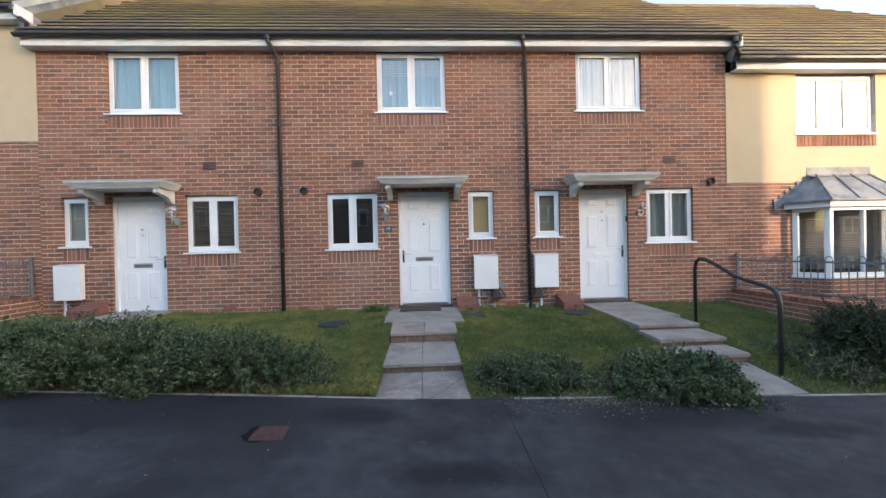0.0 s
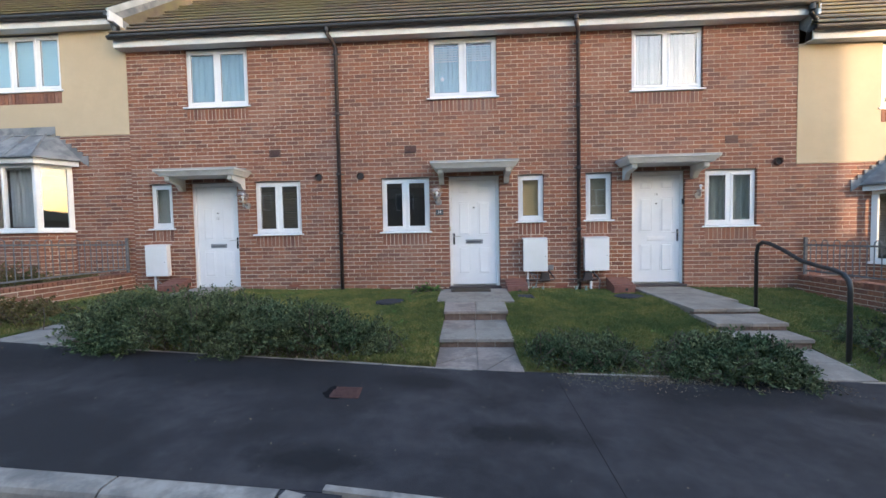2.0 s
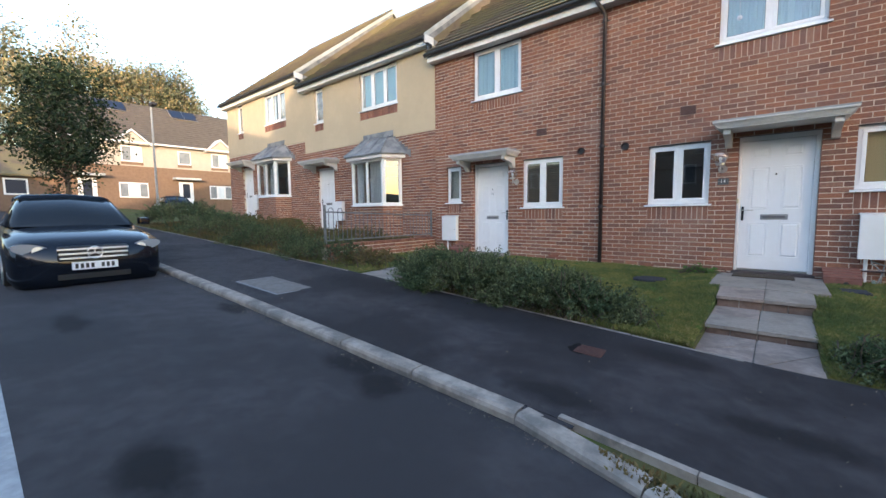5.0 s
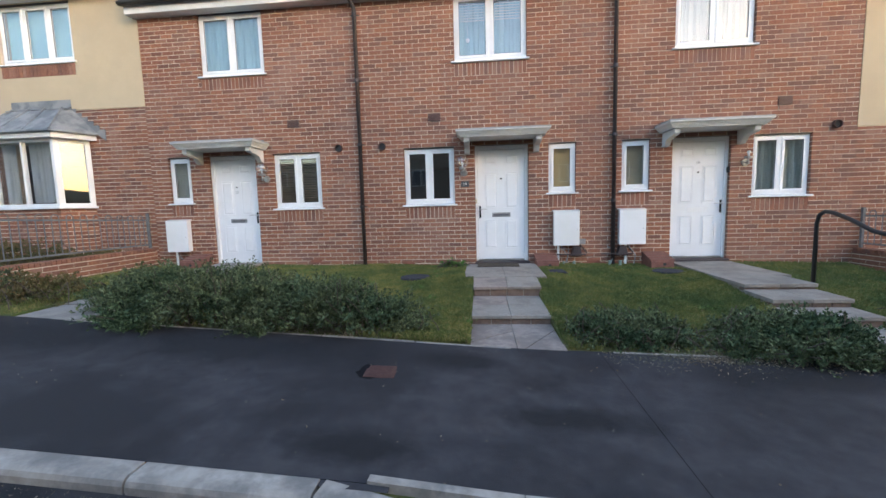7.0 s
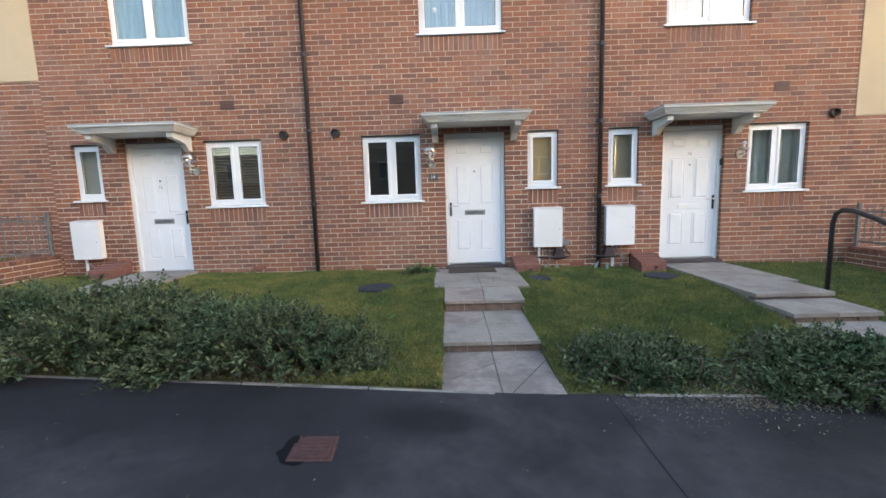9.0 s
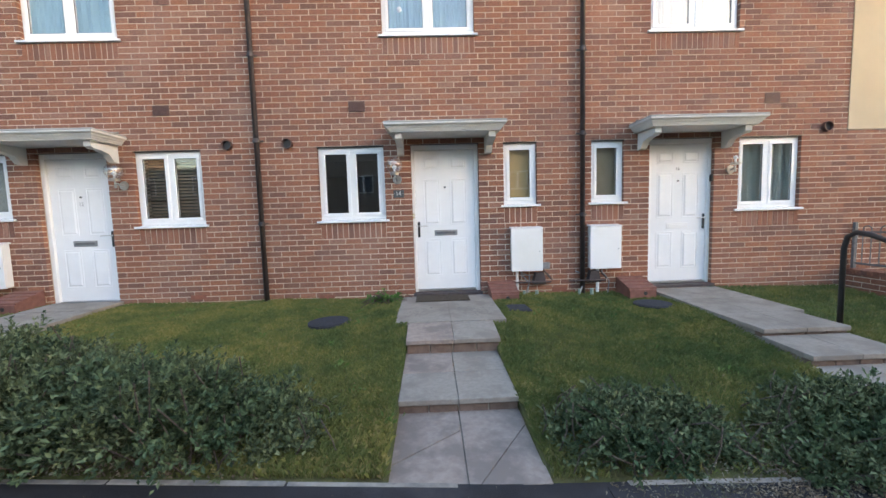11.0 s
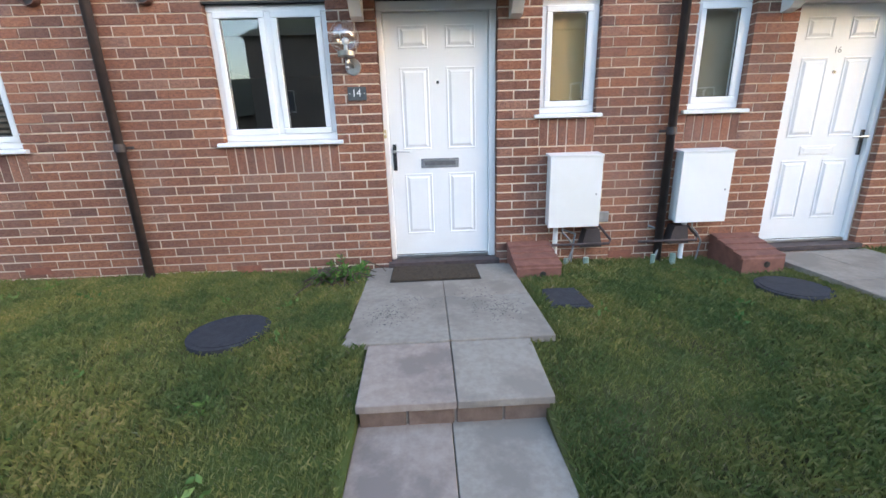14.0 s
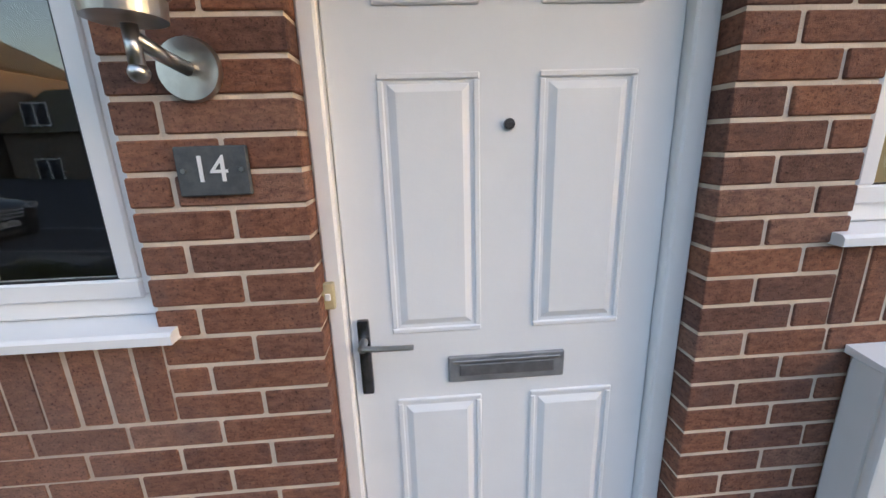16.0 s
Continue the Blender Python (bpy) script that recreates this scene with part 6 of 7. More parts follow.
G1 = "spreading grey-green cotoneaster-like shrub on the lawn beside the pavement"
shrub(-4.85, -2.45, 3.72, 5.05, 0.44, 46000, 1, "dense " + G1)
shrub(-3.1, -1.25, 3.76, 4.65, 0.41, 28000, 2, "low " + G1)
shrub(0.42, 1.48, 3.86, 4.50, 0.19, 11000, 3, "low " + G1)
shrub(1.78, 3.02, 3.55, 4.50, 0.21, 15000, 4, "straggling " + G1)
shrub(4.0, 4.75, 3.9, 5.0, 0.22, 3500, 16, "thin weedy " + G1)
shrub(4.7, 6.3, 3.75, 5.2, 0.50, 26000, 5, "dark " + G1, 0.042, LEAFDARK)
shrub(5.9, 8.4, 3.75, 5.4, 0.66, 26000, 6, "dark tall " + G1, 0.042, LEAFDARK)
shrub(-8.6, -6.2, 3.80, 5.0, 0.34, 14000, 7, "low " + G1)
shrub(-11.4, -8.2, 3.8, 5.2, 0.44, 15000, 8, "mixed " + G1)
shrub(-14.6, -11.0, 3.8, 5.4, 0.56, 15000, 9, "taller " + G1)
shrub(-19.5, -14.2, 3.8, 5.6, 0.80, 15000, 10, "tall clipped " + G1, 0.06)
shrub(-9.8, -7.1, 4.6, 6.6, 0.38, 7000, 12, "thin dry brown and green weedy shrub in the neighbour's garden", 0.05, DRYGRASS)
shrub(-14.5, -9.6, 4.8, 6.6, 0.45, 9000, 13, "thin dry brown and green weedy shrub in the neighbour's garden", 0.05, DRYGRASS)
shrub(-6.75, -5.6, 3.95, 5.3, 0.22, 4000, 14, "thin dry brown and green weedy shrub beside the path", 0.045, DRYGRASS)
weed = shrub(-1.12, -0.76, 7.02, 7.36, 0.14, 900, 15, "small leafy green weed at the foot of the brick wall", 0.055, leaf_mat("weed_leaf", (0.06, 0.13, 0.03), (0.09, 0.19, 0.04), (0.13, 0.24, 0.06)))


STRAW = leaf_mat("straw_blade", (0.14, 0.130, 0.075), (0.19, 0.175, 0.10), (0.27, 0.24, 0.15))


def on_path(x, y):
    m = ((x > -0.62) & (x < 0.31) & (y < 5.98)) | ((x > -0.76) & (x < 0.49) & (y >= 5.98))
    m |= (x > 2.75) & (x < 3.62)
    m |= (x > -5.52) & (x < -4.54)
    m |= ((x + 1.54) ** 2 + (y - 6.36) ** 2 < 0.235 ** 2) | ((x - 2.44) ** 2 + (y - 6.62) ** 2 < 0.225 ** 2)
    m |= (x > 0.575) & (x < 0.855) & (y > 6.415) & (y < 6.755)
    m |= (y > 6.965) & (((x > 0.42) & (x < 0.84)) | ((x > 2.31) & (x < 2.73)) | ((x > -6.08) & (x < -5.66)))
    return m


def grass(name, x0, x1, y0, y1, n, hgt, mat, seed, width=0.006, patch=1.0):
    g = np.random.default_rng(seed)
    x, y = g.uniform(x0, x1, n), g.uniform(y0, y1, n)
    bare = np.zeros(len(x), dtype=bool)
    for a, b, c_, d in ((-4.7, -1.45, 3.6, 4.75), (0.6, 1.4, 3.6, 4.3), (1.4, 2.8, 3.6, 4.25)):
        bare |= ((x - (a + b) / 2) / ((b - a) / 2)) ** 2 + ((y - (c_ + d) / 2) / ((d - c_) / 2)) ** 2 < 1
    keep = ~on_path(x, y) & ~(bare & (g.uniform(0, 1, n) < 0.9))
    x, y = x[keep], y[keep]
    thick = 0.5 + 0.5 * np.sin(x * 2.1 + 1.3 * np.sin(y * 1.7)) * np.cos(y * 2.6 + np.sin(x * 1.1))
    keep = g.uniform(0, 1, len(x)) < (1 - patch) + patch * (0.6 + 0.4 * thick)
    x, y, thick = x[keep], y[keep], thick[keep]
    z = np.array([garden_z(float(a), float(b)) for a, b in zip(x, y)]) - 0.004
    h = hgt * g.uniform(0.45, 1.25, len(x)) * (0.6 + 0.7 * thick)
    a = g.uniform(0, 2 * np.pi, len(x))
    lean = g.uniform(0.1, 0.8, len(x))
    dx, dy = np.cos(a), np.sin(a)
    b = np.stack([x, y, z], 1)
    side = np.stack([-dy, dx, 0 * x], 1) * width * 0.5 * g.uniform(0.7, 1.5, len(x))[:, None]
    mid = b + np.stack([dx * lean * h * 0.4, dy * lean * h * 0.4, h * 0.65], 1)
    tip = b + np.stack([dx * lean * h, dy * lean * h, h * (1 - 0.25 * lean)], 1)
    V = np.stack([b - side, b + side, mid + side * 0.6, tip], 1).reshape(-1, 3)
    F = np.arange(4 * len(x)).reshape(-1, 4)
    np_mesh(name, V, F, mat, None, "", "stuff")


grass("grass", -4.55, 2.8, 3.84, WY - 0.01, 470000, 0.058, GRASS, 1, 0.0025)
grass("grass", 3.62, 5.7, 3.84, WY - 0.01, 42000, 0.055, GRASS, 2, 0.006)
grass("grass", -6.8, -5.5, 3.84, WY - 0.01, 18000, 0.06, GRASS, 3, 0.008)
grass("dry_grass", -6.8, 2.8, 3.84, WY - 0.01, 26000, 0.045, STRAW, 4, 0.003)
grass("grass", -19, -7.05, 3.84, WY - 0.01, 30000, 0.09, DRYGRASS, 5, 0.018)
grass("grass", 5.95, 12, 3.84, WY - 0.01, 22000, 0.08, GRASS, 6, 0.014)
# tufts in the little verge by the kerb and along the pavement's edge
g = np.random.default_rng(21)


def scatter(name, x, y, zf, size, mat, upright, label=""):
    P = np.stack([x, y, np.array([zf(float(a), float(b)) for a, b in zip(x, y)])], 1)
    leaf_cloud(name, P, size, None, mat, upright, "", 0.35)


x = g.uniform(-0.75, 2.2, 2600)
y = 1.78 - np.abs(g.normal(0, 0.35, 2600)) * np.clip((x + 0.8) * 1.1, 0.05, 1) - 0.01
ok = (y > 1.60 - 0.6 * np.clip(x + 0.45, 0, 3)) & (y > 0.3)
scatter("verge_grass", x[ok], y[ok], lambda a, b: street(a) - 0.078, 0.04, DRYGRASS, 0.9)
x = g.uniform(0.6, 3.2, 1500)
y = 3.80 - np.abs(g.normal(0, 0.17, 1500))
scatter("leaf_litter", x, y, lambda a, b: ground_z(a, b) + 0.004, 0.022, LITTER, 0.0)
x = g.normal(1.68, 0.36, 2800)
y = 3.60 + np.abs(g.normal(0.22, 0.20, 2800))
scatter("leaf_litter", x, y, lambda a, b: ground_z(a, b) + 0.006, 0.021, LITTER, 0.1)
x = g.uniform(-4.7, -1.3, 5000)
y = 3.83 + np.abs(g.normal(0, 0.35, 5000))
scatter("leaf_litter", x, y, lambda a, b: garden_z(a, b) + 0.008, 0.03, LITTER, 0.1)
x = g.uniform(-7, 5, 300)
y = g.uniform(1.9, 3.8, 300)
scatter("leaf_litter", x, y, lambda a, b: ground_z(a, b) + 0.004, 0.018, LITTER, 0.0)
x = g.uniform(-12, -0.6, 1500)
y = KERB_Y - 0.02 - np.abs(g.normal(0, 0.06, 1500))
scatter("gutter_grit", x, y, lambda a, b: road_z(a, b) + 0.003, 0.014, LITTER, 0.0)

# black lichen specks on the landing slabs
lx, ly = [], []
for cx, cy, n in ((-0.52, 6.35, 200), (-0.35, 6.55, 70), (0.22, 6.40, 200), (0.10, 6.62, 70)):
    lx.append(g.normal(cx, 0.085, n))
    ly.append(g.normal(cy, 0.085, n))
lx, ly = np.concatenate(lx), np.concatenate(ly)


def slab_top(x, y):
    if y > 6.62:
        return 0.475 + 0.004 * (y - 6.62) + 0.0015
    if y > 6.0:
        return 0.470 + 0.008 * (y - 6.0) + 0.0015
    return (0.272 + 0.012 * (y - 5.10) if y > 5.10 else 0.265 + 0.012 * (y - 4.595)) + 0.0015


LICHEN = surface("dark_lichen", (0.062, 0.057, 0.055), (0.10, 0.092, 0.086), 60, 0.95, bumps=0)
nn = len(lx)
sz = g.uniform(0.0025, 0.008, nn)
P = np.stack([lx, ly, np.array([slab_top(a, b) for a, b in zip(lx, ly)])], 1)
ang = g.uniform(0, 6.28, nn)
quads = []
for k in range(4):
    a = ang + k * 1.5708
    quads.append(P + np.stack([np.cos(a) * sz, np.sin(a) * sz * 0.7, 0 * sz], 1))
np_mesh("lichen_specks", np.stack(quads, 1).reshape(-1, 3), np.arange(4 * nn).reshape(-1, 4), LICHEN, path_b, "", "stuff")

# low weeds in the lawn
x, y = g.uniform(-4.4, 2.7, 70), g.uniform(4.3, 7.2, 70)
ok = ~on_path(x, y)
x, y = x[ok], y[ok]
C = np.stack([x, y, np.array([garden_z(a, b) + 0.02 for a, b in zip(x, y)])], 1)
P = (C[:, None, :] + g.normal(size=(len(x), 14, 3)) * np.array([0.035, 0.035, 0.012])).reshape(-1, 3)
leaf_cloud("weed_leaves", P, 0.045, None, leaf_mat("lawn_weed_leaf", (0.07, 0.13, 0.03), (0.10, 0.18, 0.05), (0.16, 0.24, 0.08)), 0.5, "", 0.5)

# ---- the far end of the street ----
FX = -36.5


def far_house(yc, z0):
    """One gabled bay of the row that closes the street: faces down the street."""
    h = thing("house", (FX, yc, z0), "cream and brick terraced house with small gable and brown roof", "house", "row of houses closing the street")
    part("lower_wall", boxed((FX - 8, yc - 3.0, z0 - 2.0), (FX, yc + 3.0, z0 + 3.15)), FARBRICK, h, "orange-red brick ground floor")
    part("upper_wall", boxed((FX - 8, yc - 3.0, z0 + 3.151), (FX + 0.01, yc + 3.0, z0 + 4.85)), FARCREAM, h, "cream rendered upper floor")
    bm = bmesh.new()
    courses = []
    for i in range(18):
        u, v = i / 18, (i + 1) / 18
        courses += [(FX + 0.35 - 4.65 * u, z0 + 4.96 + 3.68 * u), (FX + 0.35 - 4.65 * v, z0 + 4.92 + 3.68 * v)]
    prism(bm, [(FX - 8.9, z0 + 4.8), (FX + 0.35, z0 + 4.8)] + courses + [(FX - 8.9, z0 + 4.92)], "y", yc - 2.999, yc + 2.999)
    part("roof", bm, FARROOF, h, "grey-brown tiled roof in courses")
    g = yc + 1.0
    bm = bmesh.new()
    prism(bm, [(g - 1.0, z0 + 4.7), (g + 1.0, z0 + 4.7), (g, z0 + 5.6)], "x", FX - 1.2, FX + 0.38)
    part("gable", bm, FARCREAM, h)
    bm = bmesh.new()
    for s in (-1, 1):
        prism(bm, [(g + s * 1.2, z0 + 4.62), (g + s * 1.2, z0 + 4.74), (g, z0 + 5.78), (g, z0 + 5.64)], "x", FX - 1.6, FX + 0.5)
    part("gable_roof", bm, FASCIA, h, "white barge boards")
    part("gutter", boxed((FX + 0.3, yc - 3.0, z0 + 4.78), (FX + 0.42, yc + 3.0, z0 + 4.9)), FASCIA, h)
    for y, w, za, zb, n in ((g, 1.75, z0 + 0.85, z0 + 1.95, 3), (g, 1.25, z0 + 3.45, z0 + 4.6, 2), (yc - 1.6, 0.9, z0 + 3.5, z0 + 4.55, 1)):
        win = part("window", boxed((FX - 0.05, y - w / 2, za), (FX + 0.03, y + w / 2, zb), 0.01), UPVC, h, "white framed window")
        s = w / n
        for i in range(n):
            part("pane", boxed((FX + 0.031, y - w / 2 + i * s + 0.07, za + 0.08), (FX + 0.036, y - w / 2 + (i + 1) * s - 0.06, zb - 0.08)), CURTAIN if i % 2 else FARPANE, win)
        part("sill_course", boxed((FX - 0.01, y - w / 2 - 0.05, za - 0.22), (FX + 0.022, y + w / 2 + 0.05, za - 0.003)), FARBRICK, h)
    d = part("door", boxed((FX - 0.03, yc - 2.1, z0 + 0.1), (FX + 0.03, yc - 1.1, z0 + 2.15)), UPVC, h, "white door with glass")
    part("pane", boxed((FX + 0.031, yc - 1.85, z0 + 0.9), (FX + 0.036, yc - 1.35, z0 + 2.0)), SOLAR, d)
    part("canopy", boxed((FX + 0.0, yc - 2.5, z0 + 2.3), (FX + 0.7, yc - 0.7, z0 + 2.45)), CANOPY, h)
    return h


FARPANE = surface("far_window_glass", (0.16, 0.18, 0.20), (0.24, 0.26, 0.28), 2, 0.2, bumps=0)
FARROOF = surface("far_roof_tile", (0.080, 0.066, 0.052), (0.105, 0.086, 0.066), 3, 0.9, bumps=0.1)
FARBRICK = surface("far_brick", (0.165, 0.105, 0.066), (0.200, 0.128, 0.082), 6, 0.9, bumps=0.1)
FARCREAM = surface("far_cream_render", (0.40, 0.345, 0.285), (0.44, 0.38, 0.315), 2, 0.9, bumps=0)
for i in range(4):
    far_house(6.85 + i * 6.0, 2.0)
for y in (7.4, 12.45):
    s = thing("solar_panels", (FX - 3.5, y, 10.0), "pair of blue-black solar panels on the brown tiled roof", "solar panel", "solar panels on the far roofs")
    for k in range(2):
        bm = boxed((-0.62, k * 1.0 - 0.96, 0.0), (0.62, k * 1.0 - 0.02, 0.05), 0.01)
        bm.transform(pose(FX - 3.5, y, 2.0 + 4.92 + 3.85 * 0.791 + 0.12, 0, 38.4, 0))
        p = part("panel", bm, SOLAR, s)
        bm = boxed((-0.66, k * 1.0 - 0.99, -0.03), (0.66, k * 1.0 - 0.001, -0.002))
        bm.transform(pose(FX - 3.5, y, 2.0 + 4.92 + 3.85 * 0.791 + 0.12, 0, 38.4, 0))
        part("panel_frame", bm, GALV, s)


def tree(x, y, z, h, spread, trunk, n, mat, seed, label, size=0.14, low=0.25, branch=0.30):
    t = thing("tree", (x, y, z), label, "tree")
    g = np.random.default_rng(seed)
    r = random.Random(seed)
    bm = bmesh.new()
    cyl(bm, (x, y, z - 0.2), (x + 0.05, y, z + h * 0.45), trunk, trunk * 0.6, seg=10)
    tips = []
    for i in range(26):
        a, zz = r.uniform(0, 6.28), z + h * r.uniform(low, 0.6)
        L = spread * r.uniform(0.5, 1.0)
        tip = (x + math.cos(a) * L, y + math.sin(a) * L, zz + h * r.uniform(0.05, 0.38))
        tips.append(tip)
        cyl(bm, (x, y, zz), tip, trunk * 0.35, trunk * 0.08, seg=5)
    part("trunk", bm, BARK, t, "dark tapered trunk with limbs")
    m = n // 40
    u = g.normal(size=(m, 3))
    u /= np.linalg.norm(u, axis=1)[:, None]
    rr = g.uniform(0.45, 1.0, m) ** 0.5
    lump = 1 + 0.26 * np.sin(u[:, 0] * 5 + seed) * np.cos(u[:, 1] * 4) + 0.20 * np.sin(u[:, 2] * 7 + seed) + g.normal(size=m) * 0.07
    C = np.stack([x + u[:, 0] * spread * rr * lump, y + u[:, 1] * spread * rr * lump, z + h * (low + 1) / 2 + u[:, 2] * h * (1 - low) / 2 * rr * lump], 1)
    P = (C[:, None, :] + g.normal(size=(m, 40, 3)) * branch).reshape(-1, 3)
    leaf_cloud("crown", P, size, t, mat, 0.0, "uneven crown of small leaves", 0.7)
    return t


tree(-21.5, 2.35, 1.2, 6.0, 1.32, 0.10, 13000, TREELEAF, 3, "dark green street tree with a thin trunk beside the road", 0.12, 0.27, 0.24)
for i, (x, y, h, s, m) in enumerate(((-52, 12.8, 16.2, 3.2, LATELEAF), (-52, 7.5, 16.9, 3.9, AUTUMN), (-52.5, 16.2, 15.2, 2.6, LATELEAF), (-52, 2.0, 16.0, 4.0, LATELEAF), (-54, -4, 12.5, 4.3, AUTUMN))):
    tree(x, y, 1.5, h, s, 0.3, 24000, m, 30 + i, "tall thinning %s autumn tree behind the far roofs" % ("grey-green" if m is LATELEAF else "yellow-brown"), 0.24, 0.3, 0.5)

low = thing("house", (FX, 1.0, 2.0), "low orange-brick house with brown roof beside the taller row", "house")
part("wall", boxed((FX - 7, -6.0, 0.5), (FX - 0.5, 3.8, 4.1)), FARBRICK, low)
bm = bmesh.new()
prism(bm, [(FX - 7.3, 4.08), (FX - 0.15, 4.08), (FX - 0.15, 4.2), (FX - 3.8, 6.3), (FX - 7.3, 4.2)], "y", -6.1, 3.82)
part("roof", bm, TILES, low)
for y in (0.2, 1.9):
    win = part("window", boxed((FX - 0.55, y - 0.55, 2.9), (FX - 0.47, y + 0.55, 3.95), 0.01), UPVC, low)
    part("pane", boxed((FX - 0.469, y - 0.45, 3.0), (FX - 0.464, y + 0.45, 3.85)), SOLAR, win)

# street lamp
lp = thing("street_lamp", (-26.5, 6.6, 0.9), "tall thin grey steel street lamp beside the far road", "street lamp")
bm = bmesh.new()
cyl(bm, (-26.5, 6.6, 0.7), (-26.5, 6.6, 2.2), 0.10, 0.10, seg=12)
cyl(bm, (-26.5, 6.6, 2.2), (-26.5, 6.6, 7.4), 0.065, 0.045, seg=12)
part("column", bm, GALV, lp)
part("lantern", boxed((-26.45, 6.48, 7.38), (-25.8, 6.72, 7.52), 0.04, 2), COVER, lp, "grey flat lantern")

# parked car


def car(x, yc, z):
    """Dark saloon seen from the front, its nose towards +x."""
    c = thing("car", (x, yc, z), "dark blue-black saloon car parked on the road by the kerb", "car")

    def loft(name, stations, material, label=""):
        bm = bmesh.new()
        rings = []
        for sx, pr in stations:
            rings.append([bm.verts.new((x + sx, yc + py, z + pz)) for py, pz in pr])
        k = len(rings[0])
        for u, v in zip(rings, rings[1:]):
            for i in range(k):
                bm.faces.new((u[i], u[(i + 1) % k], v[(i + 1) % k], v[i]))
        bm.faces.new(rings[0])
        bm.faces.new(rings[-1][::-1])
        return part(name, bm, material, c, label, smooth=True)

    def hull(w, lo, mid, hi, wt):
        return [(-w * 0.92, lo), (-w, lo + 0.12), (-w, mid), (-w * 0.97, hi - 0.06), (-wt, hi), (-wt * 0.5, hi + 0.025), (0, hi + 0.03), (wt * 0.5, hi + 0.025), (wt, hi), (w * 0.97, hi - 0.06), (w, mid), (w, lo + 0.12), (w * 0.92, lo)]
    st = [(0.0, hull(0.66, 0.10, 0.42, 0.58, 0.50)), (-0.10, hull(0.80, 0.07, 0.45, 0.68, 0.60)), (-0.28, hull(0.87, 0.07, 0.50, 0.76, 0.66)), (-0.75, hull(0.885, 0.10, 0.60, 0.84, 0.70)), (-1.35, hull(0.885, 0.10, 0.66, 0.92, 0.74)), (-2.4, hull(0.885, 0.10, 0.70, 0.95, 0.78)), (-3.7, hull(0.885, 0.10, 0.72, 0.97, 0.76)), (-4.3, hull(0.86, 0.22, 0.70, 0.98, 0.70)), (-4.55, hull(0.78, 0.28, 0.6, 0.85, 0.60))]
    loft("body", st, CARP, "glossy dark blue-black body")

    def cab(w, wt, lo, hi):
        return [(-w, lo), (-wt, hi - 0.05), (-wt * 0.85, hi), (0, hi + 0.03), (wt * 0.85, hi), (wt, hi - 0.05), (w, lo)]
    loft("cabin", [(-1.20, cab(0.76, 0.74, 0.92, 0.95)), (-1.95, cab(0.80, 0.60, 0.94, 1.40)), (-2.6, cab(0.80, 0.60, 0.95, 1.45)), (-3.2, cab(0.80, 0.58, 0.95, 1.41)), (-4.0, cab(0.76, 0.70, 0.96, 1.0))], CARGLASS, "dark glazed cabin")
    loft("roof", [(-1.93, cab(0.62, 0.60, 1.37, 1.42)), (-2.6, cab(0.63, 0.61, 1.40, 1.47)), (-3.2, cab(0.61, 0.59, 1.36, 1.43))], CARP)
    gr = part("grille", boxed((x - 0.05, yc - 0.40, z + 0.44), (x + 0.025, yc + 0.40, z + 0.65), 0.02), BLACK, c, "black grille with chrome bars")
    for k in range(3):
        part("grille_bar", boxed((x + 0.026, yc - 0.38 - 0.01 * k, z + 0.466 + k * 0.064), (x + 0.044, yc + 0.38 + 0.01 * k, z + 0.492 + k * 0.064), 0.004), CHROME, gr)
    bm = bmesh.new()
    ring = [Vector((x + 0.05, yc + 0.085 * math.cos(a), z + 0.55 + 0.085 * math.sin(a))) for a in np.linspace(0, 2 * math.pi, 21)]
    tube(bm, ring, 0.009, 6)
    for k in range(3):
        a = math.pi / 2 + k * 2 * math.pi / 3
        cyl(bm, (x + 0.05, yc, z + 0.55), (x + 0.05, yc + 0.085 * math.cos(a), z + 0.55 + 0.085 * math.sin(a)), 0.010, 0.004, seg=6)
    part("badge", bm, CHROME, gr, "round chrome badge")
    for s in (-1, 1):
        bm = bmesh.new()
        prism(bm, [(yc + s * (0.635 + 0.205 * math.cos(a) - 0.02 * math.sin(a)), z + 0.615 + 0.075 * math.sin(a) + 0.045 * math.cos(a)) for a in np.linspace(0, 2 * math.pi, 18, endpoint=False)], "x", x - 0.34, x - 0.055)
        hl = part("headlight", bm, LAMPGLASS, c, "clear headlight")
        bm = bmesh.new()
        cyl(bm, (x - 0.055, yc + s * 0.58, z + 0.60), (x - 0.045, yc + s * 0.58, z + 0.60), 0.06)
        part("lens", bm, CHROME, hl)
        bm = bmesh.new()
        cyl(bm, (x - 0.10, yc + s * 0.62, z + 0.31), (x - 0.005, yc + s * 0.62, z + 0.31), 0.045)
        part("fog_light", bm, GALV, c)
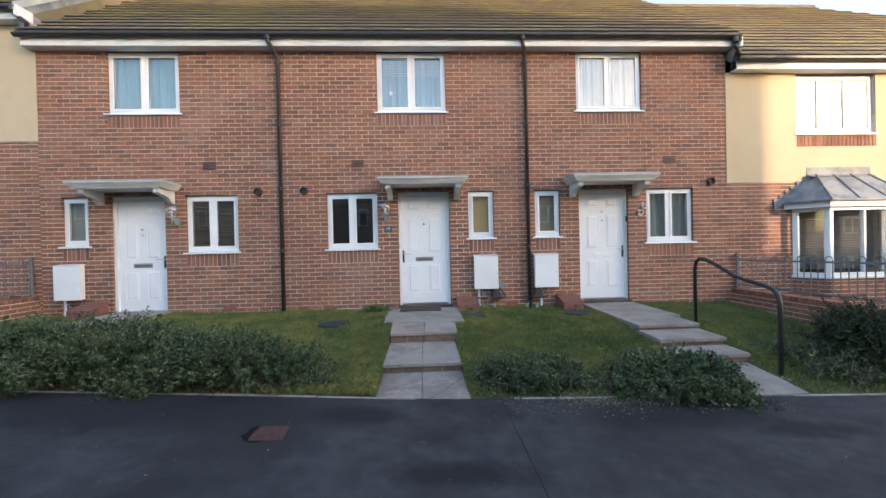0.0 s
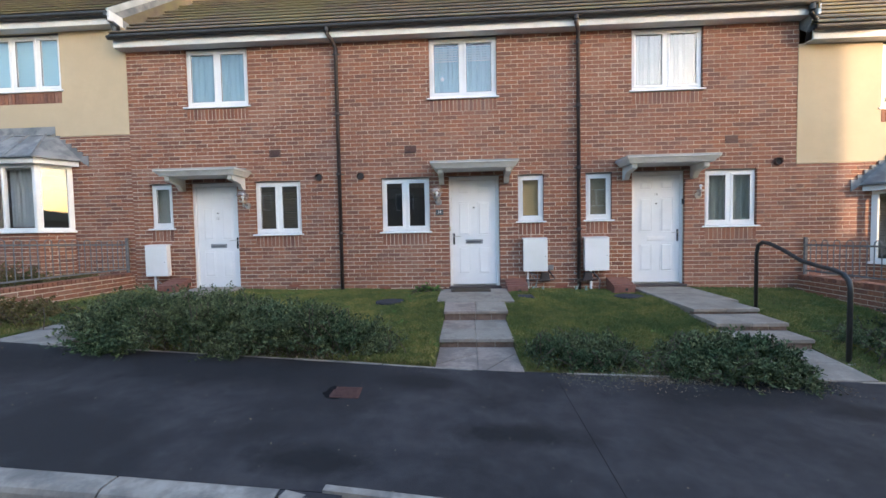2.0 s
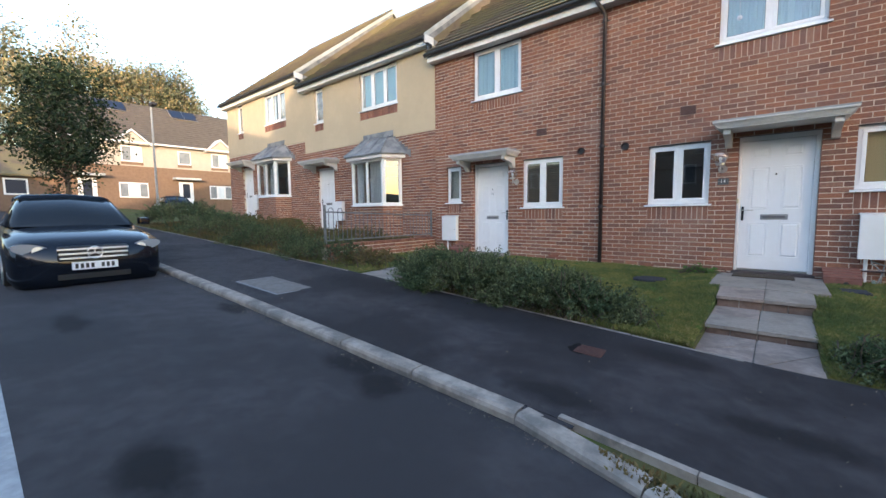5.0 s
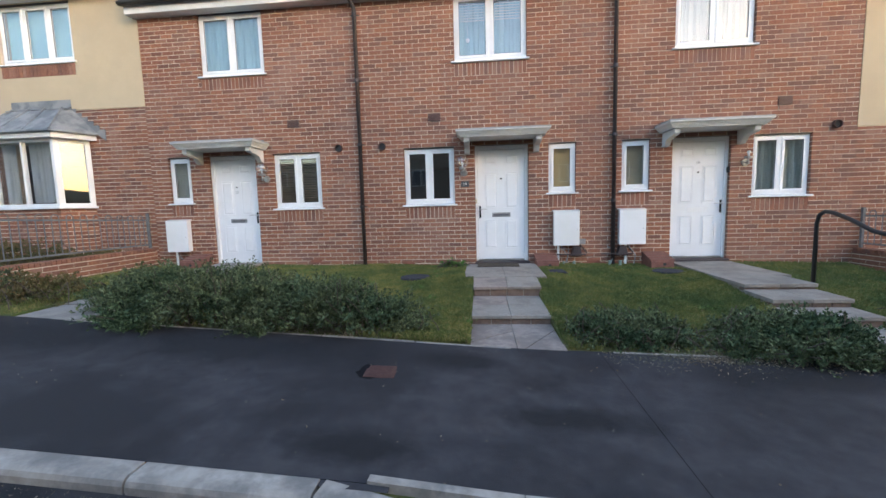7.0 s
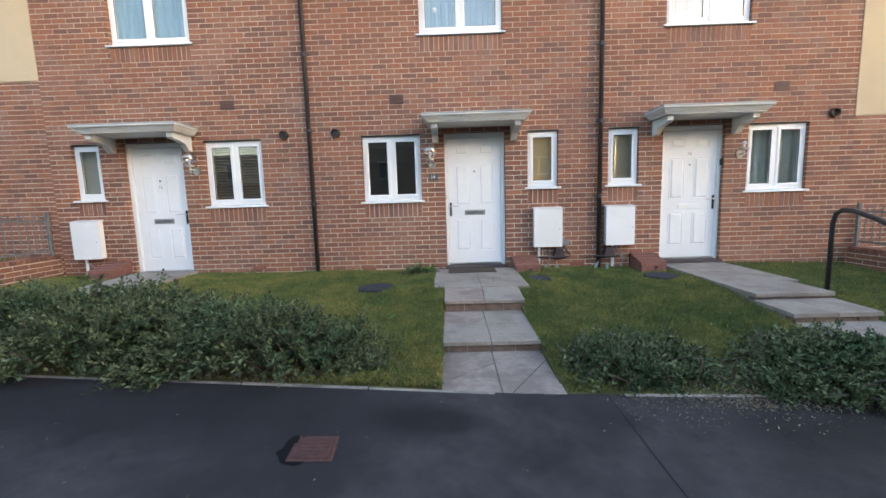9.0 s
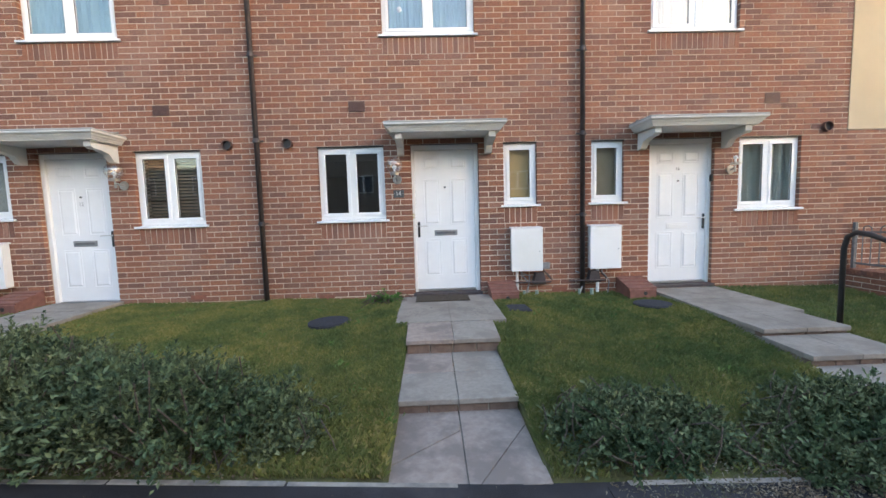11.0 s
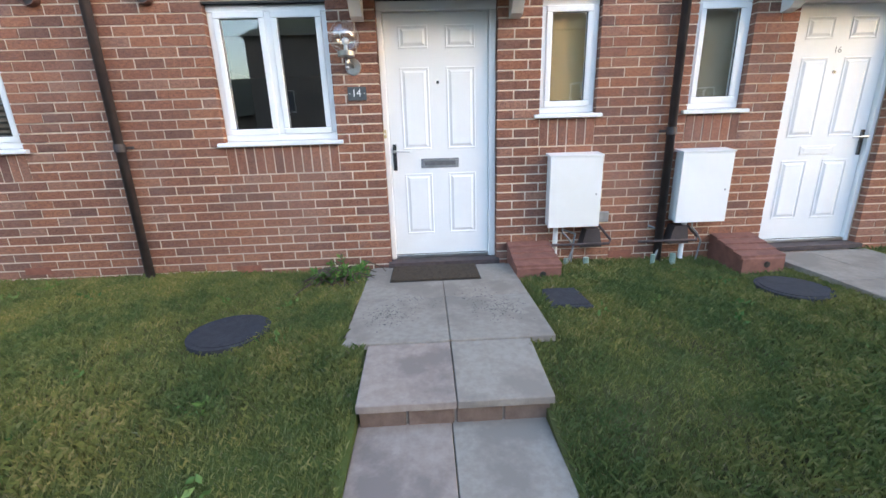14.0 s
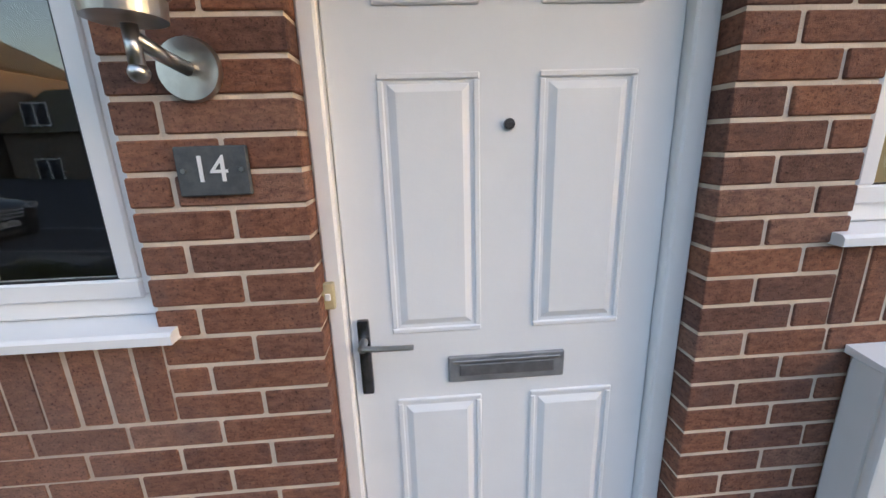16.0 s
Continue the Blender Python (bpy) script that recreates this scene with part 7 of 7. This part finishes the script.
        for wx in (-0.85, -3.6):
            w = thing("wheel", (x + wx, yc + s * 0.80, z + 0.31), "", "")
            w.parent = c
            w.matrix_parent_inverse = Matrix.Translation(-c.location)
            bm = bmesh.new()
            cyl(bm, (x + wx, yc + s * 0.70, z + 0.31), (x + wx, yc + s * 0.895, z + 0.31), 0.315, seg=28)
            part("tyre", bm, RUBBER, None).parent = w
            bpy.context.view_layer.update()
            w.children[0].matrix_parent_inverse = w.matrix_world.inverted()
            bm = bmesh.new()
            cyl(bm, (x + wx, yc + s * 0.896, z + 0.31), (x + wx, yc + s * 0.905, z + 0.31), 0.215, seg=20)
            rim = part("rim", bm, STEEL, None)
            rim.parent = w
            rim.matrix_parent_inverse = w.matrix_world.inverted()
        bm = boxed((x - 1.60, yc + s * 0.90, z + 0.92), (x - 1.42, yc + s * 1.06, z + 1.05), 0.03, 2)
        part("mirror", bm, CARP, c, "door mirror")
    pl = part("number_plate", boxed((x + 0.02, yc - 0.26, z + 0.31), (x + 0.035, yc + 0.26, z + 0.42), 0.003), WHITE, c, "white number plate")
    for k, wd in enumerate((0.05, 0.05, 0.05, 0.05, 0.0, 0.05, 0.05, 0.05)):
        if wd:
            part("character", boxed((x + 0.0355, yc - 0.225 + k * 0.058, z + 0.330), (x + 0.037, yc - 0.225 + k * 0.058 + 0.036, z + 0.400)), BLACK, pl)
    part("lower_intake", boxed((x - 0.08, yc - 0.42, z + 0.17), (x + 0.004, yc + 0.42, z + 0.26), 0.01), RUBBER, c)


car(-7.75, 0.80, 0.40)
car(-29.5, 9.0, 1.35)

# ---- the nearest bricks, as parts laid one by one ----
shared = {}
for (p, q, a, b), parent in NEAR:
    w, h = round(q - p, 3), round(b - a, 3)
    if (w, h) not in shared:
        bm = bmesh.new()
        box(bm, (-w / 2, 0, -h / 2), (w / 2, 0.098, h / 2), 0.0035)
        shared[(w, h)] = mesh_from("brick", bm, BRICK)
    ob = new("brick", shared[(w, h)])
    ob.location = ((p + q) / 2, WY + rb.uniform(-0.0018, 0.0018), (a + b) / 2)
    ob.rotation_euler = (rb.uniform(-0.006, 0.006), rb.uniform(-0.004, 0.004), rb.uniform(-0.004, 0.004))
    ob.parent = parent
